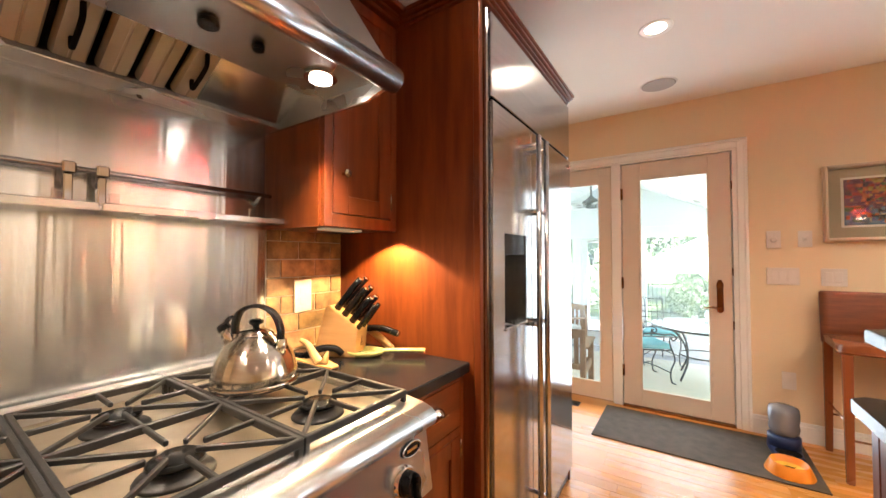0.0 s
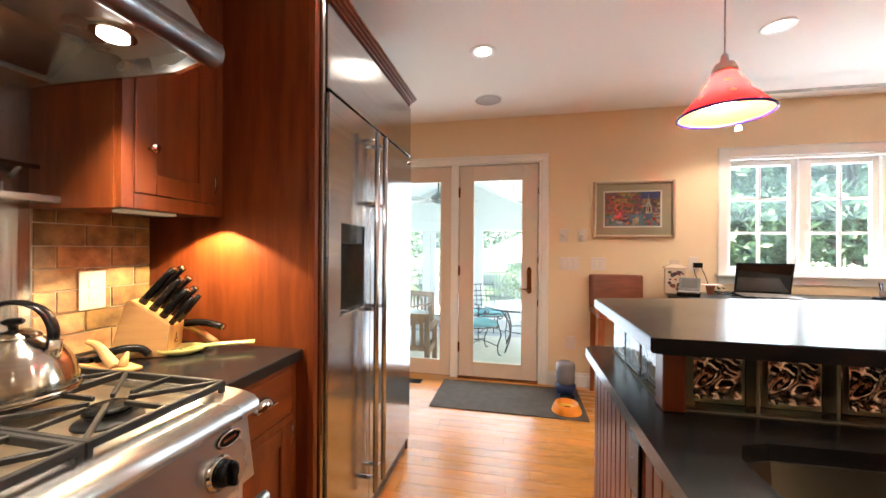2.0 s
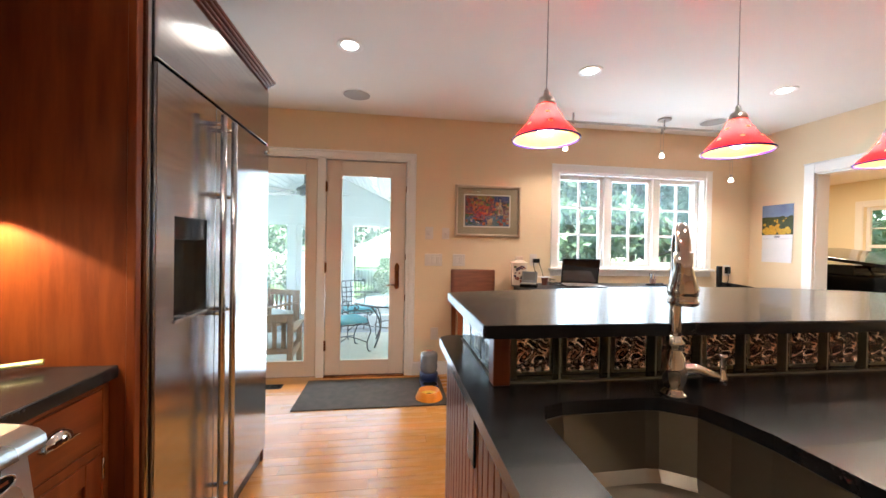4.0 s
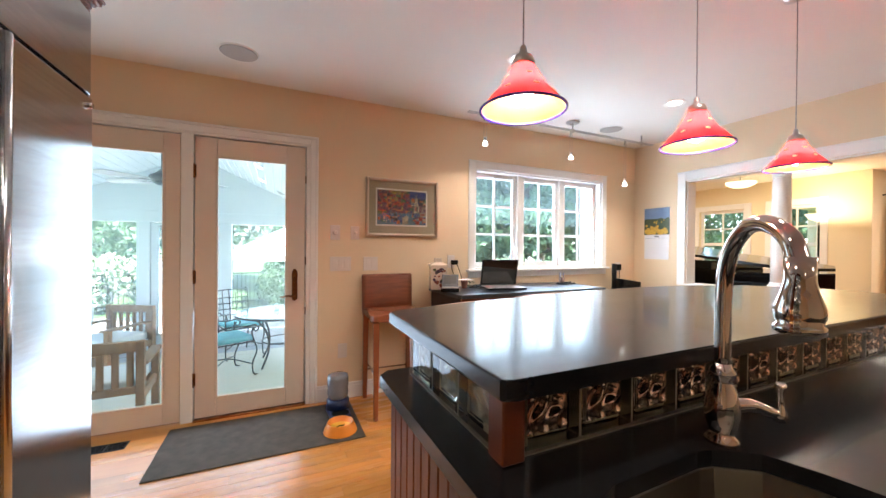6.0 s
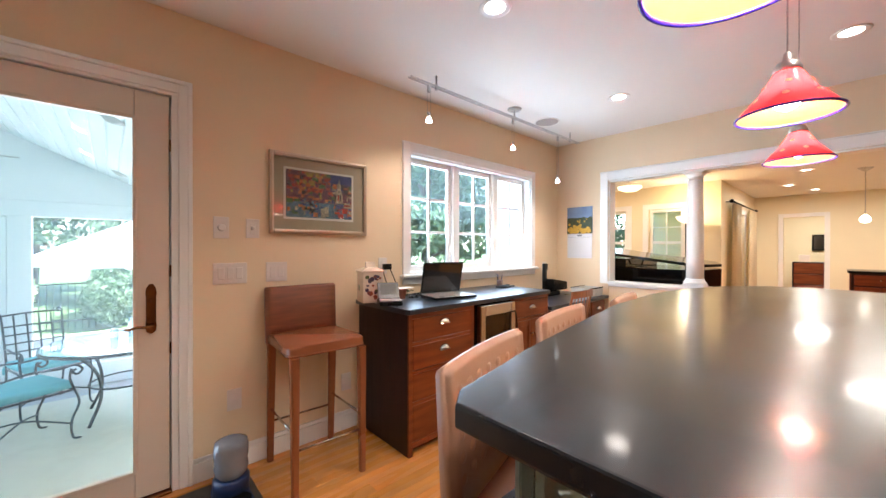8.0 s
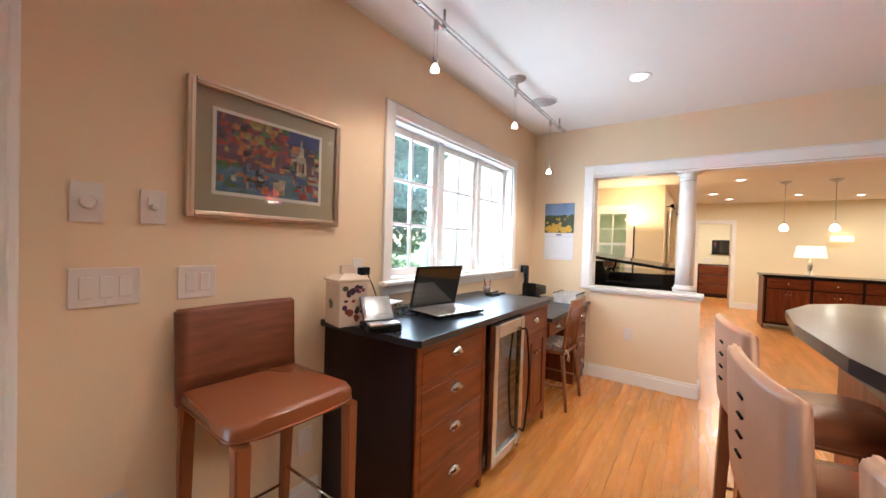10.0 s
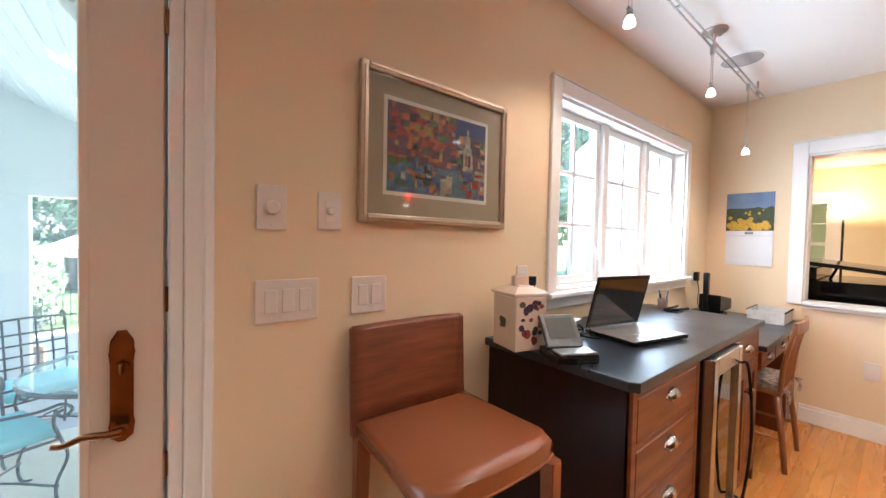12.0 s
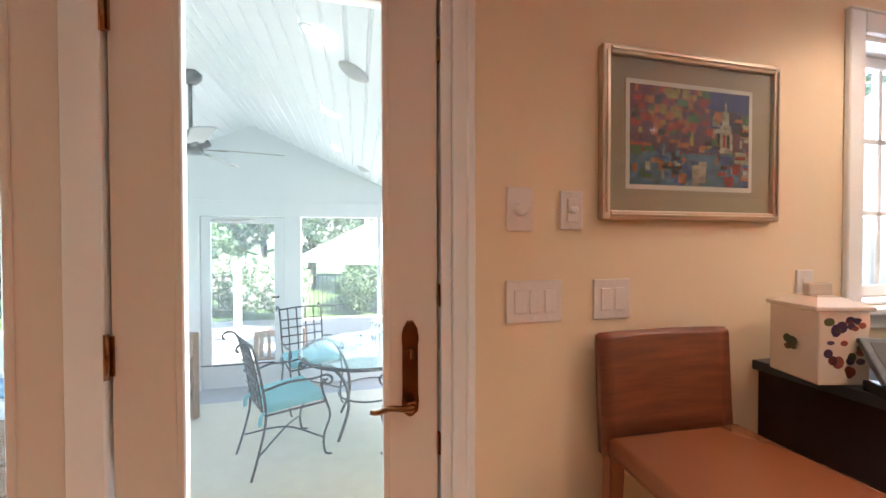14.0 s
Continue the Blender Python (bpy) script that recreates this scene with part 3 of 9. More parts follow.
def put(parent, name, build, mat, M, label=""):
    bm = bmesh.new()
    build(bm)
    xf(bm, M)
    bmesh.ops.recalc_face_normals(bm, faces=bm.faces)
    return part(name, bm, mat, parent, label)


# ---------------- west run: range ----------------
RX, RY0, RY1, RZ = -0.385, -0.045, 0.868, 0.905
rng = thing("kitchen_range", (-0.75, 0.41, 0.0), "stainless steel gas range with six burners and black knobs", "range")
rb = bmesh.new()
box(rb, WW + 0.02, -0.445, RY0, RY1, 0.10, 0.885, 0.004)
part("body", rb, M_STEEL, rng)
rt = bmesh.new()
box(rt, WW + 0.02, WW + 0.055, RY0, RY1, 0.8855, 0.935, 0.006, 2)
box(rt, WW + 0.055, -0.46, RY0, RY0 + 0.02, 0.8855, 0.912, 0.003)
box(rt, WW + 0.055, -0.46, RY1 - 0.02, RY1, 0.8855, 0.912, 0.003)
part("rim", rt, M_STEEL, rng)
bn = bmesh.new()
nose = [(-0.475, 0.912), (-0.42, 0.906), (-0.395, 0.899), (-0.383, 0.888), (-0.380, 0.874), (-0.386, 0.862), (-0.40, 0.855), (-0.475, 0.852)]
for a, b in ((RY0, RY1),):
    lo, hi = [bn.verts.new((x, a, z)) for x, z in nose], [bn.verts.new((x, b, z)) for x, z in nose]
    bn.faces.new(lo), bn.faces.new(hi[::-1])
    for i in range(len(nose)):
        f = bn.faces.new((lo[i], hi[i], hi[(i + 1) % len(nose)], lo[(i + 1) % len(nose)]))
        f.smooth = 0 < i < 6
bmesh.ops.recalc_face_normals(bn, faces=bn.faces)
part("bullnose", bn, M_STEEL, rng, "rounded brushed steel front ledge")
part("spill_tray", box(bmesh.new(), WW + 0.056, -0.476, RY0 + 0.021, RY1 - 0.021, 0.8855, 0.893), surf("burner_tray", (0.40, 0.33, 0.24), (0.30, 0.24, 0.17), 0.33, 0.75, scale=9, bump=0.05), rng, "pale enamelled burner tray")
pm = Matrix.Translation((-0.40, 0, 0.78)) @ Matrix.Rotation(radians(-8), 4, "Y")
pf = bmesh.new()
box(pf, -0.05, 0.0, RY0 + 0.002, RY1 - 0.002, -0.075, 0.073, 0.003)
xf(pf, pm)
part("control_panel", pf, M_STEEL, rng, "brushed steel control panel")
lg = bmesh.new()
n = 28
ov = [(0.034 * math.cos(2 * math.pi * i / n), 0.017 * math.sin(2 * math.pi * i / n)) for i in range(n)]
prism(lg, ov, 0.0, 0.003, 0.001)
lgM = pm @ Matrix(((0, 0, 1, 0.0005), (1, 0, 0, 0.80), (0, 1, 0, 0.045), (0, 0, 0, 1)))
xf(lg, lgM)
part("badge", lg, M_BLACK, rng, "small oval badge")
lh = bmesh.new()
tube(lh, [(0.031 * math.cos(2 * math.pi * i / n), 0.0145 * math.sin(2 * math.pi * i / n), 0.004) for i in range(n)], 0.0022, 6, closed=True)
box(lh, -0.018, 0.018, -0.003, 0.003, 0.0032, 0.005)
xf(lh, lgM)
part("badge_rim", lh, M_CHROME, rng)
for ky in (0.765, 0.615, 0.475, 0.335, 0.195, 0.05):
    kM = pm @ Matrix(((0, 0, 1, 0.0005), (1, 0, 0, ky), (0, 1, 0, -0.012), (0, 0, 0, 1)))
    kb = bmesh.new()
    lathe(kb, [(0.036, 0), (0.036, 0.005), (0.031, 0.008), (0.031, 0.012)], n=28)
    xf(kb, kM)
    kz = part("knob_bezel", kb, M_CHROME, rng, "polished steel knob ring")
    kk = bmesh.new()
    lathe(kk, [(0.027, 0.0085), (0.027, 0.018), (0.024, 0.032), (0.020, 0.034)], n=24)
    box(kk, -0.006, 0.006, -0.026, 0.026, 0.03, 0.045, 0.003)
    xf(kk, kM)
    part("knob", kk, M_BLACK, rng, "black range knob")
od = bmesh.new()
box(od, -0.444, -0.415, RY0 + 0.01, RY1 - 0.01, 0.16, 0.70, 0.006, 2)
part("oven_door", od, M_STEEL, rng)
oh = bmesh.new()
tube(oh, [(-0.355, RY0 + 0.01, 0.665), (-0.355, RY1 - 0.01, 0.665)], 0.0135, 16)
for y in (RY0 + 0.06, RY1 - 0.06):
    tube(oh, [(-0.416, y, 0.655), (-0.358, y, 0.665)], 0.011, 12)
part("oven_handle", oh, M_STEEL, rng, "round brushed steel oven handle")
part("kick", box(bmesh.new(), WW + 0.03, -0.47, RY0 + 0.02, RY1 - 0.02, 0.0, 0.0995), M_BLACK, rng)

GX0, GX1 = -1.06, -0.452
MODS = [(0.556, 0.842), (0.268, 0.554), (-0.02, 0.266)]
for y0, y1 in MODS:
    gm = bmesh.new()
    z, w = 0.938, 0.0085
    cy, cx = (y0 + y1) / 2, (GX0 + GX1) / 2

    def bar(xa, ya, xb, yb, h=0.012, ww=w):
        d = Vector((xb - xa, yb - ya, 0))
        L_ = d.length
        n0 = len(gm.verts)
        box(gm, 0, L_, -ww / 2, ww / 2, -h, 0, 0.002)
        gm.verts.ensure_lookup_table()
        xf(gm, Matrix.Translation((xa, ya, z)) @ Matrix.Rotation(math.atan2(d.y, d.x), 4, "Z"), gm.verts[n0:])
    for ya in (y0 + 0.005, y1 - 0.005):
        bar(GX0, ya, GX1, ya, 0.017, 0.011)
    for xa in (GX0 + 0.005, cx, GX1 - 0.005):
        bar(xa, y0, xa, y1, 0.017, 0.011)
    for bx in (GX0 + (cx - GX0) / 2, cx + (GX1 - cx) / 2):
        hw_, hh_ = (GX1 - GX0) / 4 - 0.006, (y1 - y0) / 2 - 0.006
        for k in range(8):
            a = math.pi / 4 * k
            ux, uy = math.cos(a), math.sin(a)
            s = min(hw_ / abs(ux) if abs(ux) > 1e-3 else 9, hh_ / abs(uy) if abs(uy) > 1e-3 else 9)
            r0 = 0.030 if k % 2 else 0.042
            bar(bx + ux * s, cy + uy * s, bx + ux * r0, cy + uy * r0, 0.011)
    for xa in (GX0 + 0.006, GX1 - 0.006):
        for ya in (y0 + 0.006, y1 - 0.006):
            box(gm, xa - 0.006, xa + 0.006, ya - 0.006, ya + 0.006, 0.893, z - 0.01, 0.002)
    part("grate", gm, M_IRON, rng, "matte black cast iron grate")
    for bx in (GX0 + (cx - GX0) / 2, cx + (GX1 - cx) / 2):
        bu = bmesh.new()
        lathe(bu, [(0.060, 0.893), (0.056, 0.898), (0.038, 0.902), (0.040, 0.912), (0.044, 0.914)], bx, cy, 0, 28)
        bo = part("burner", bu, M_IRON, rng, "round burner base")
        bc = bmesh.new()
        lathe(bc, [(0.042, 0.9145), (0.043, 0.920), (0.036, 0.9245), (0.0, 0.926)], bx, cy, 0, 28)
        part("burner_cap", bc, M_BLACK, bo, "black burner cap")

# steel splash with its rail and shelf
sp = thing("steel_backsplash", (WW + 0.01, 0.41, 0.92), "brushed stainless steel backsplash with rail and shelf", "backsplash")
part("sheet", box(bmesh.new(), WW + 0.0005, WW + 0.008, RY0 - 0.02, 0.872, 0.91, 1.70, 0.001), surf("splash_steel", (0.70, 0.74, 0.76), (0.56, 0.60, 0.62), 0.19, 1.0, scale=3.5, stretch=(1, 3, 0.10), bump=1.0, fine=6, aniso=0.9, rvar=0.06), sp, "brushed steel sheet")
sh = bmesh.new()
for y0, y1 in ((-0.02, 0.40), (0.405, 0.872)):
    box(sh, WW + 0.008, WW + 0.125, y0, y1, 1.372, 1.376, 0.001)
    box(sh, WW + 0.12, WW + 0.127, y0, y1, 1.372, 1.392, 0.002)
    for yy in (y0 + 0.05, y1 - 0.05):
        box(sh, WW + 0.008, WW + 0.012, yy - 0.01, yy + 0.01, 1.376, 1.43, 0.001)
part("shelf", sh, M_STEEL, sp, "narrow steel shelf with a raised lip")
rl = bmesh.new()
tube(rl, [(WW + 0.055, -0.02, 1.475), (WW + 0.055, 0.862, 1.475)], 0.007, 12)
for yy in (0.36, 0.42, 0.83):
    tube(rl, [(WW + 0.009, yy, 1.445), (WW + 0.055, yy, 1.475)], 0.007, 10)
part("rail", rl, M_STEEL, sp, "thin round steel utensil rail")
for yy in (0.36, 0.42):
    hk = bmesh.new()
    box(hk, WW + 0.045, WW + 0.067, yy - 0.012, yy + 0.012, 1.462, 1.490, 0.003)
    box(hk, WW + 0.05, WW + 0.056, yy - 0.008, yy + 0.008, 1.392, 1.462, 0.002)
    part("rail_clip", hk, M_CHROME, sp, "square bright clip on the rail")

# hood
hd = thing("range_hood", (-0.85, 0.41, 1.70), "large stainless steel range hood with baffle filters and lamps", "range hood")
HY0, HY1 = RY0 - 0.02, 0.868
ho = bmesh.new()
box(ho, WW + 0.0005, WW + 0.03, HY0, HY1, 1.70, 2.30, 0.002)
sl = [(-0.515, 1.757), (-0.53, 1.772), (-0.86, 2.28), (-0.86, 2.32), (-0.88, 2.32), (-0.88, 2.27), (-0.56, 1.765), (-0.545, 1.745)]
lo, hi = [ho.verts.new((x, HY0, z)) for x, z in sl], [ho.verts.new((x, HY1, z)) for x, z in sl]
ho.faces.new(lo), ho.faces.new(hi[::-1])
for i in range(len(sl)):
    ho.faces.new((lo[i], hi[i], hi[(i + 1) % len(sl)], lo[(i + 1) % len(sl)]))
for y in (HY0, HY1 - 0.012):
    pr = [(WW + 0.03, 1.70), (-0.62, 1.695), (-0.54, 1.715), (-0.53, 1.76), (-0.86, 2.29), (WW + 0.03, 2.29)]
    lo, hi = [ho.verts.new((x, y, z)) for x, z in pr], [ho.verts.new((x, y + 0.012, z)) for x, z in pr]
    ho.faces.new(lo), ho.faces.new(hi[::-1])
    for i in range(len(pr)):
        ho.faces.new((lo[i], hi[i], hi[(i + 1) % len(pr)], lo[(i + 1) % len(pr)]))
bmesh.ops.recalc_face_normals(ho, faces=ho.faces)
part("canopy", ho, M_STEEL, hd)
tb = bmesh.new()
tube(tb, [(-0.52, HY0, 1.735), (-0.52, HY1 + 0.003, 1.735)], 0.034, 28)
part("front_tube", tb, surf("tube_steel", (0.60, 0.62, 0.64), (0.52, 0.53, 0.55), 0.25, 1.0, scale=4, bump=0.01, fine=150), hd, "thick rounded steel front edge")
un = bmesh.new()
box(un, -0.80, -0.535, HY0 + 0.012, HY1 - 0.012, 1.742, 1.747)
part("lamp_panel", un, M_STEEL, hd, "steel panel under the hood")
hl = bmesh.new()
box(hl, WW + 0.03, WW + 0.11, HY0 + 0.012, HY1 - 0.012, 1.70, 1.716, 0.002)
part("rear_ledge", hl, M_STEEL, hd)
rp = bmesh.new()
sec = [(-1.03, 1.716), (-0.79, 1.86), (-0.79, 1.868), (-1.03, 1.724)]
lo, hi = [rp.verts.new((x, 0.606, z)) for x, z in sec], [rp.verts.new((x, HY1 - 0.0125, z)) for x, z in sec]
for i in range(4):
    rp.faces.new((lo[i], hi[i], hi[(i + 1) % 4], lo[(i + 1) % 4]))
rp.faces.new(lo), rp.faces.new(hi[::-1])
bmesh.ops.recalc_face_normals(rp, faces=rp.faces)
part("blank_panel", rp, M_STEELV, hd, "plain steel panel beside the filters")
part("inner_front", box(bmesh.new(), -0.80, -0.796, HY0 + 0.012, HY1 - 0.012, 1.748, 1.90), M_STEELV, hd)
# Black sheet above the filters paints the hood's inner shade.
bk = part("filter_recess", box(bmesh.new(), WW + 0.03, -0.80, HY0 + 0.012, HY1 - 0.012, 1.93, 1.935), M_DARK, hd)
for k in range(9):
    fy0 = 0.545 - k * 0.0768
    if fy0 < HY0 + 0.015:
        break
    fb = bmesh.new()
    sec = [(0.0, 0.012), (0.0, 0.0), (0.006, -0.012), (0.028, -0.014), (0.030, -0.010), (0.033, -0.010), (0.035, -0.014), (0.057, -0.012), (0.063, 0.0), (0.063, 0.012)]
    lo, hi = [fb.verts.new((-0.262, fy0 + a, b)) for a, b in sec], [fb.verts.new((0.0, fy0 + a, b)) for a, b in sec]
    for i in range(len(sec) - 1):
        fb.faces.new((lo[i], hi[i], hi[i + 1], lo[i + 1]))
    fb.faces.new(lo), fb.faces.new(hi[::-1])
    xf(fb, Matrix.Translation((-0.80, 0, 1.835)) @ Matrix.Rotation(radians(-25), 4, "Y"))
    bmesh.ops.recalc_face_normals(fb, faces=fb.faces)
    # Steel whose golden reflections are put into a duller, warmer base colour.
    f_ = part("baffle_filter", fb, surf("baffle_golden_reflection", (0.56, 0.47, 0.36), (0.48, 0.39, 0.29), 0.36, 0.55, scale=5, bump=0.02), hd, "ribbed steel baffle filter") if k == 0 else f_
    if k:
        g_ = new("baffle_filter", f_.data)
        g_.parent = hd
        g_.location = f_.location + Vector((0, -0.0768 * k, 0))
    if k % 3 == 0:
        gb = bmesh.new()
        hy = fy0 + 0.026
        tube(gb, curve_pts([(-0.975, hy, 1.745), (-0.975, hy, 1.722), (-0.962, hy, 1.716), (-0.90, hy, 1.744), (-0.888, hy, 1.758), (-0.886, hy, 1.785)], 4), 0.0055, 10)
        part("filter_handle", gb, M_DARK, hd, "dark wire handle")
for ly in (0.755, 0.06):
    lb_ = bmesh.new()
    lathe(lb_, [(0.043, 1.735), (0.043, 1.742), (0.030, 1.742), (0.030, 1.735)], -0.675, ly, 0, 28)
    part("lamp_ring", lb_, M_CHROME, hd)
    l2 = bmesh.new()
    lathe(l2, [(0.029, 1.7285), (0.029, 1.7415)], -0.675, ly, 0, 24)
    part("lamp_lens", l2, M_CAN, hd, "lit round hood lamp")
for yy, s_ in ((0.48, 0.02), (0.583, 0.014)):
    kb = bmesh.new()
    lathe(kb, [(s_ * 0.9, 1.727), (s_, 1.731), (s_, 1.742)], -0.67, yy, 0, 20)
    part("hood_knob", kb, M_BLACK, hd, "small black hood switch")

# ---------------- counter, base cabinet, tiles, upper cabinet ----------------
part("worktop_west", box(bmesh.new(), WW + 0.0135, -0.486, 0.872, 1.2145, 0.875, 0.91, 0.003), M_STONE, None, "honed black stone worktop beside the range")["category"] = "worktop"
bc_ = thing("base_cabinet", (-0.82, 1.04, 0.0), "reddish cherry base cabinet with drawer and door", "cabinet")
part("body", box(bmesh.new(), WW + 0.0015, -0.53, 0.8735, 1.2135, 0.10, 0.8745), M_CHERRY, bc_)
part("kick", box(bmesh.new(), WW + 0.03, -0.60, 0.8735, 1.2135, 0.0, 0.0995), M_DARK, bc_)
M_ = face_at(-0.53, 0.8735, 0, "E")


def _ff(bm):
    box(bm, 0, 0.022, 0.10, 0.874, 0.0003, 0.02, 0.001)
    box(bm, 0.318, 0.34, 0.10, 0.874, 0.0003, 0.02, 0.001)
    for a, b in ((0.855, 0.874), (0.675, 0.70), (0.10, 0.13)):
        box(bm, 0.022, 0.318, a, b, 0.0003, 0.02, 0.001)


put(bc_, "face_frame", _ff, M_CHERRY, M_)
put(bc_, "drawer", lambda b: (box(b, 0.025, 0.315, 0.703, 0.852, 0.001, 0.021, 0.002)), M_CHERRYH, M_)
dr_ = put(bc_, "door", lambda b: shaker(b, 0.025, 0.315, 0.133, 0.672, 0.001), M_CHERRY, M_)
put(bc_, "cup_pull", lambda b: cup_pull(b, 0.17, 0.79, 0.0215), M_CHROME, M_, "polished nickel cup pull")
put(bc_, "hinge", lambda b: tube(b, [(0.317, 0.60, 0.022), (0.317, 0.66, 0.022)], 0.004, 8), M_CHROME, M_)

uc = thing("wall_cabinet", (-0.97, 1.04, 1.36), "reddish cherry wall cabinet with one door", "cabinet")
part("body", box(bmesh.new(), WW + 0.0005, -0.83, 0.874, 1.2135, 1.385, 2.155), M_CHERRY, uc)
part("underside", box(bmesh.new(), WW + 0.012, -0.845, 0.885, 1.203, 1.362, 1.3845), M_CHERRY, uc)
M_ = face_at(-0.83, 0.874, 0, "E")


def _uf(bm):
    box(bm, 0, 0.032, 1.36, 2.155, 0.0003, 0.02, 0.0015)
    box(bm, 0.307, 0.339, 1.36, 2.155, 0.0003, 0.02, 0.0015)
    box(bm, 0.032, 0.307, 1.36, 1.402, 0.0003, 0.02, 0.0015)
    box(bm, 0.032, 0.307, 2.11, 2.155, 0.0003, 0.02, 0.0015)


put(uc, "face_frame", _uf, M_CHERRY, M_)
put(uc, "door", lambda b: shaker(b, 0.035, 0.304, 1.405, 2.107, 0.001, 0.0205, 0.06), M_CHERRY, M_)
put(uc, "knob", lambda b: knob(b, 0.073, 1.535, 0.0215), M_CHROME, M_, "round polished nickel knob")
put(uc, "hinge", lambda b: tube(b, [(0.3055, 1.44, 0.022), (0.3055, 1.50, 0.022)], 0.004, 8), M_CHROME, M_)
part("side_skirt", box(bmesh.new(), WW + 0.0005, -0.8305, 0.868, 0.8735, 1.36, 2.155), M_CHERRY, uc)
part("lamp_strip", box(bmesh.new(), -0.92, -0.87, 0.93, 1.09, 1.354, 1.3615, 0.002), glow("strip_lens", (1.0, 0.72, 0.42), 0.02, (0.2, 0.17, 0.13)), uc, "slim undercabinet lamp")
cr = bmesh.new()
for i, (a, b, c, d) in enumerate(((-0.81, -0.79, 2.156, 2.175), (-0.81, -0.775, 2.175, 2.19), (-0.81, -0.75, 2.19, 2.215))):
    box(cr, WW + 0.0005, b, 0.86 - 0.0, 1.2135, c, d, 0.003)
part("cornice", cr, M_CHERRYH, uc, "stepped cherry cornice")
oc = thing("hood_cabinet", (-0.97, 0.41, 2.33), "cherry panel above the range hood", "cabinet")
part("panel", box(bmesh.new(), WW + 0.0005, -0.83, -0.06, 0.859, 2.325, 2.497), M_CHERRYH, oc)

tall = thing("refrigerator_surround", (-0.79, 1.23, 0.0), "tall cherry side panel and top rail round the refrigerator", "cabinet")
part("side_panel", box(bmesh.new(), WW + 0.0005, -0.47, 1.2150, 1.236, 0.0, 2.15, 0.001), M_CHERRY, tall)
part("stile", box(bmesh.new(), -0.4695, -0.445, 1.2125, 1.238, 0.0, 2.15, 0.002), M_CHERRY, tall)
part("far_panel", box(bmesh.new(), WW + 0.0005, -0.445, 2.272, 2.295, 0.0, 2.15, 0.002), M_CHERRY, tall)
part("top_rail", box(bmesh.new(), WW + 0.0005, -0.47, 1.2365, 2.2715, 2.125, 2.15, 0.001), M_CHERRYH, tall)
cn = bmesh.new()
for o_, z0_, z1_ in ((0.0, 2.1505, 2.165), (0.010, 2.165, 2.178), (0.022, 2.178, 2.192), (0.030, 2.192, 2.205)):
    box(cn, WW + 0.0005, -0.44 + o_, 1.212 - o_, 2.296 + o_, z0_, z1_, 0.003)
part("cornice", cn, M_CHERRYH, tall, "stepped cherry cornice")

# ---------------- refrigerator ----------------
FX, FY0, FY1 = -0.42, 1.262, 2.245
fr = thing("refrigerator", (-0.77, 1.77, 0.0), "built-in stainless steel side by side refrigerator with water dispenser", "refrigerator")
part("body", box(bmesh.new(), WW + 0.02, FX - 0.05, 1.242, 2.265, 0.02, 2.118), M_BLACK, fr)
part("kick_grille", box(bmesh.new(), FX - 0.0495, FX - 0.03, 1.25, 2.26, 0.01, 0.095, 0.002), M_BLACK, fr)
for ty in (1.242, 2.251):
    part("trim_strip", box(bmesh.new(), FX - 0.0495, FX - 0.012, ty, ty + 0.014, 0.10, 2.118, 0.003), M_STEELV, fr, "narrow steel edge strip")
SD = 1.625
DY0, DY1, DZ0, DZ1 = 1.352, 1.562, 0.995, 1.348
fd = bmesh.new()
for a, b, c, d in ((FY0, DY0, 0.105, 1.80), (DY1, SD - 0.003, 0.105, 1.80), (DY0, DY1, 0.105, DZ0), (DY0, DY1, DZ1, 1.80)):
    box(fd, FX - 0.049, FX, a, b, c, d, 0.0)
bmesh.ops.remove_doubles(fd, verts=fd.verts, dist=1e-5)
frd = part("freezer_door", fd, M_STEELV, fr, "brushed steel freezer door")
dp = bmesh.new()
box(dp, FX - 0.048, FX - 0.044, DY0, DY1, DZ0, DZ1)
box(dp, FX - 0.044, FX - 0.004, DY0 + 0.001, DY1 - 0.001, 1.27, DZ1 - 0.001, 0.003)
part("dispenser_panel", dp, M_BLACK, frd, "black dispenser recess")
dt = bmesh.new()
box(dt, FX - 0.044, FX + 0.006, DY0 + 0.001, DY1 - 0.001, DZ0 + 0.001, DZ0 + 0.012, 0.002)
part("drip_tray", dt, M_STEEL, frd, "thin steel drip tray")
part("cooler_door", box(bmesh.new(), FX - 0.049, FX, SD + 0.003, FY1, 0.105, 1.80, 0.004, 2), M_STEELV, fr, "brushed steel door")
part("top_panel", box(bmesh.new(), FX - 0.049, FX - 0.004, FY0, FY1, 1.815, 2.112, 0.004, 2), M_STEELV, fr, "brushed steel top grille panel")
for hy in (1.578, 1.672):
    hb = bmesh.new()
    tube(hb, [(FX + 0.05, hy, 0.20), (FX + 0.05, hy, 1.755)], 0.0115, 16)
    for hz in (0.26, 0.99, 1.45, 1.72):
        tube(hb, [(FX + 0.001, hy, hz), (FX + 0.05, hy, hz)], 0.009, 10)
    part("handle", hb, M_STEELV, fr, "long round steel handle")
ca = bmesh.new()
tube(ca, [(FX - 0.003, FY1 - 0.03, 1.768), (FX + 0.012, FY1 - 0.03, 1.768)], 0.010, 14)
part("lock", ca, M_CHROME, fr)

# ---------------- island ----------------
isl = thing("kitchen_island", (1.7, 0.8, 0.0), "cherry kitchen island with beadboard sides", "island")
IX0, IX1, IY0, IY1 = 0.53, 2.72, -0.10, 1.56
ib = bmesh.new()
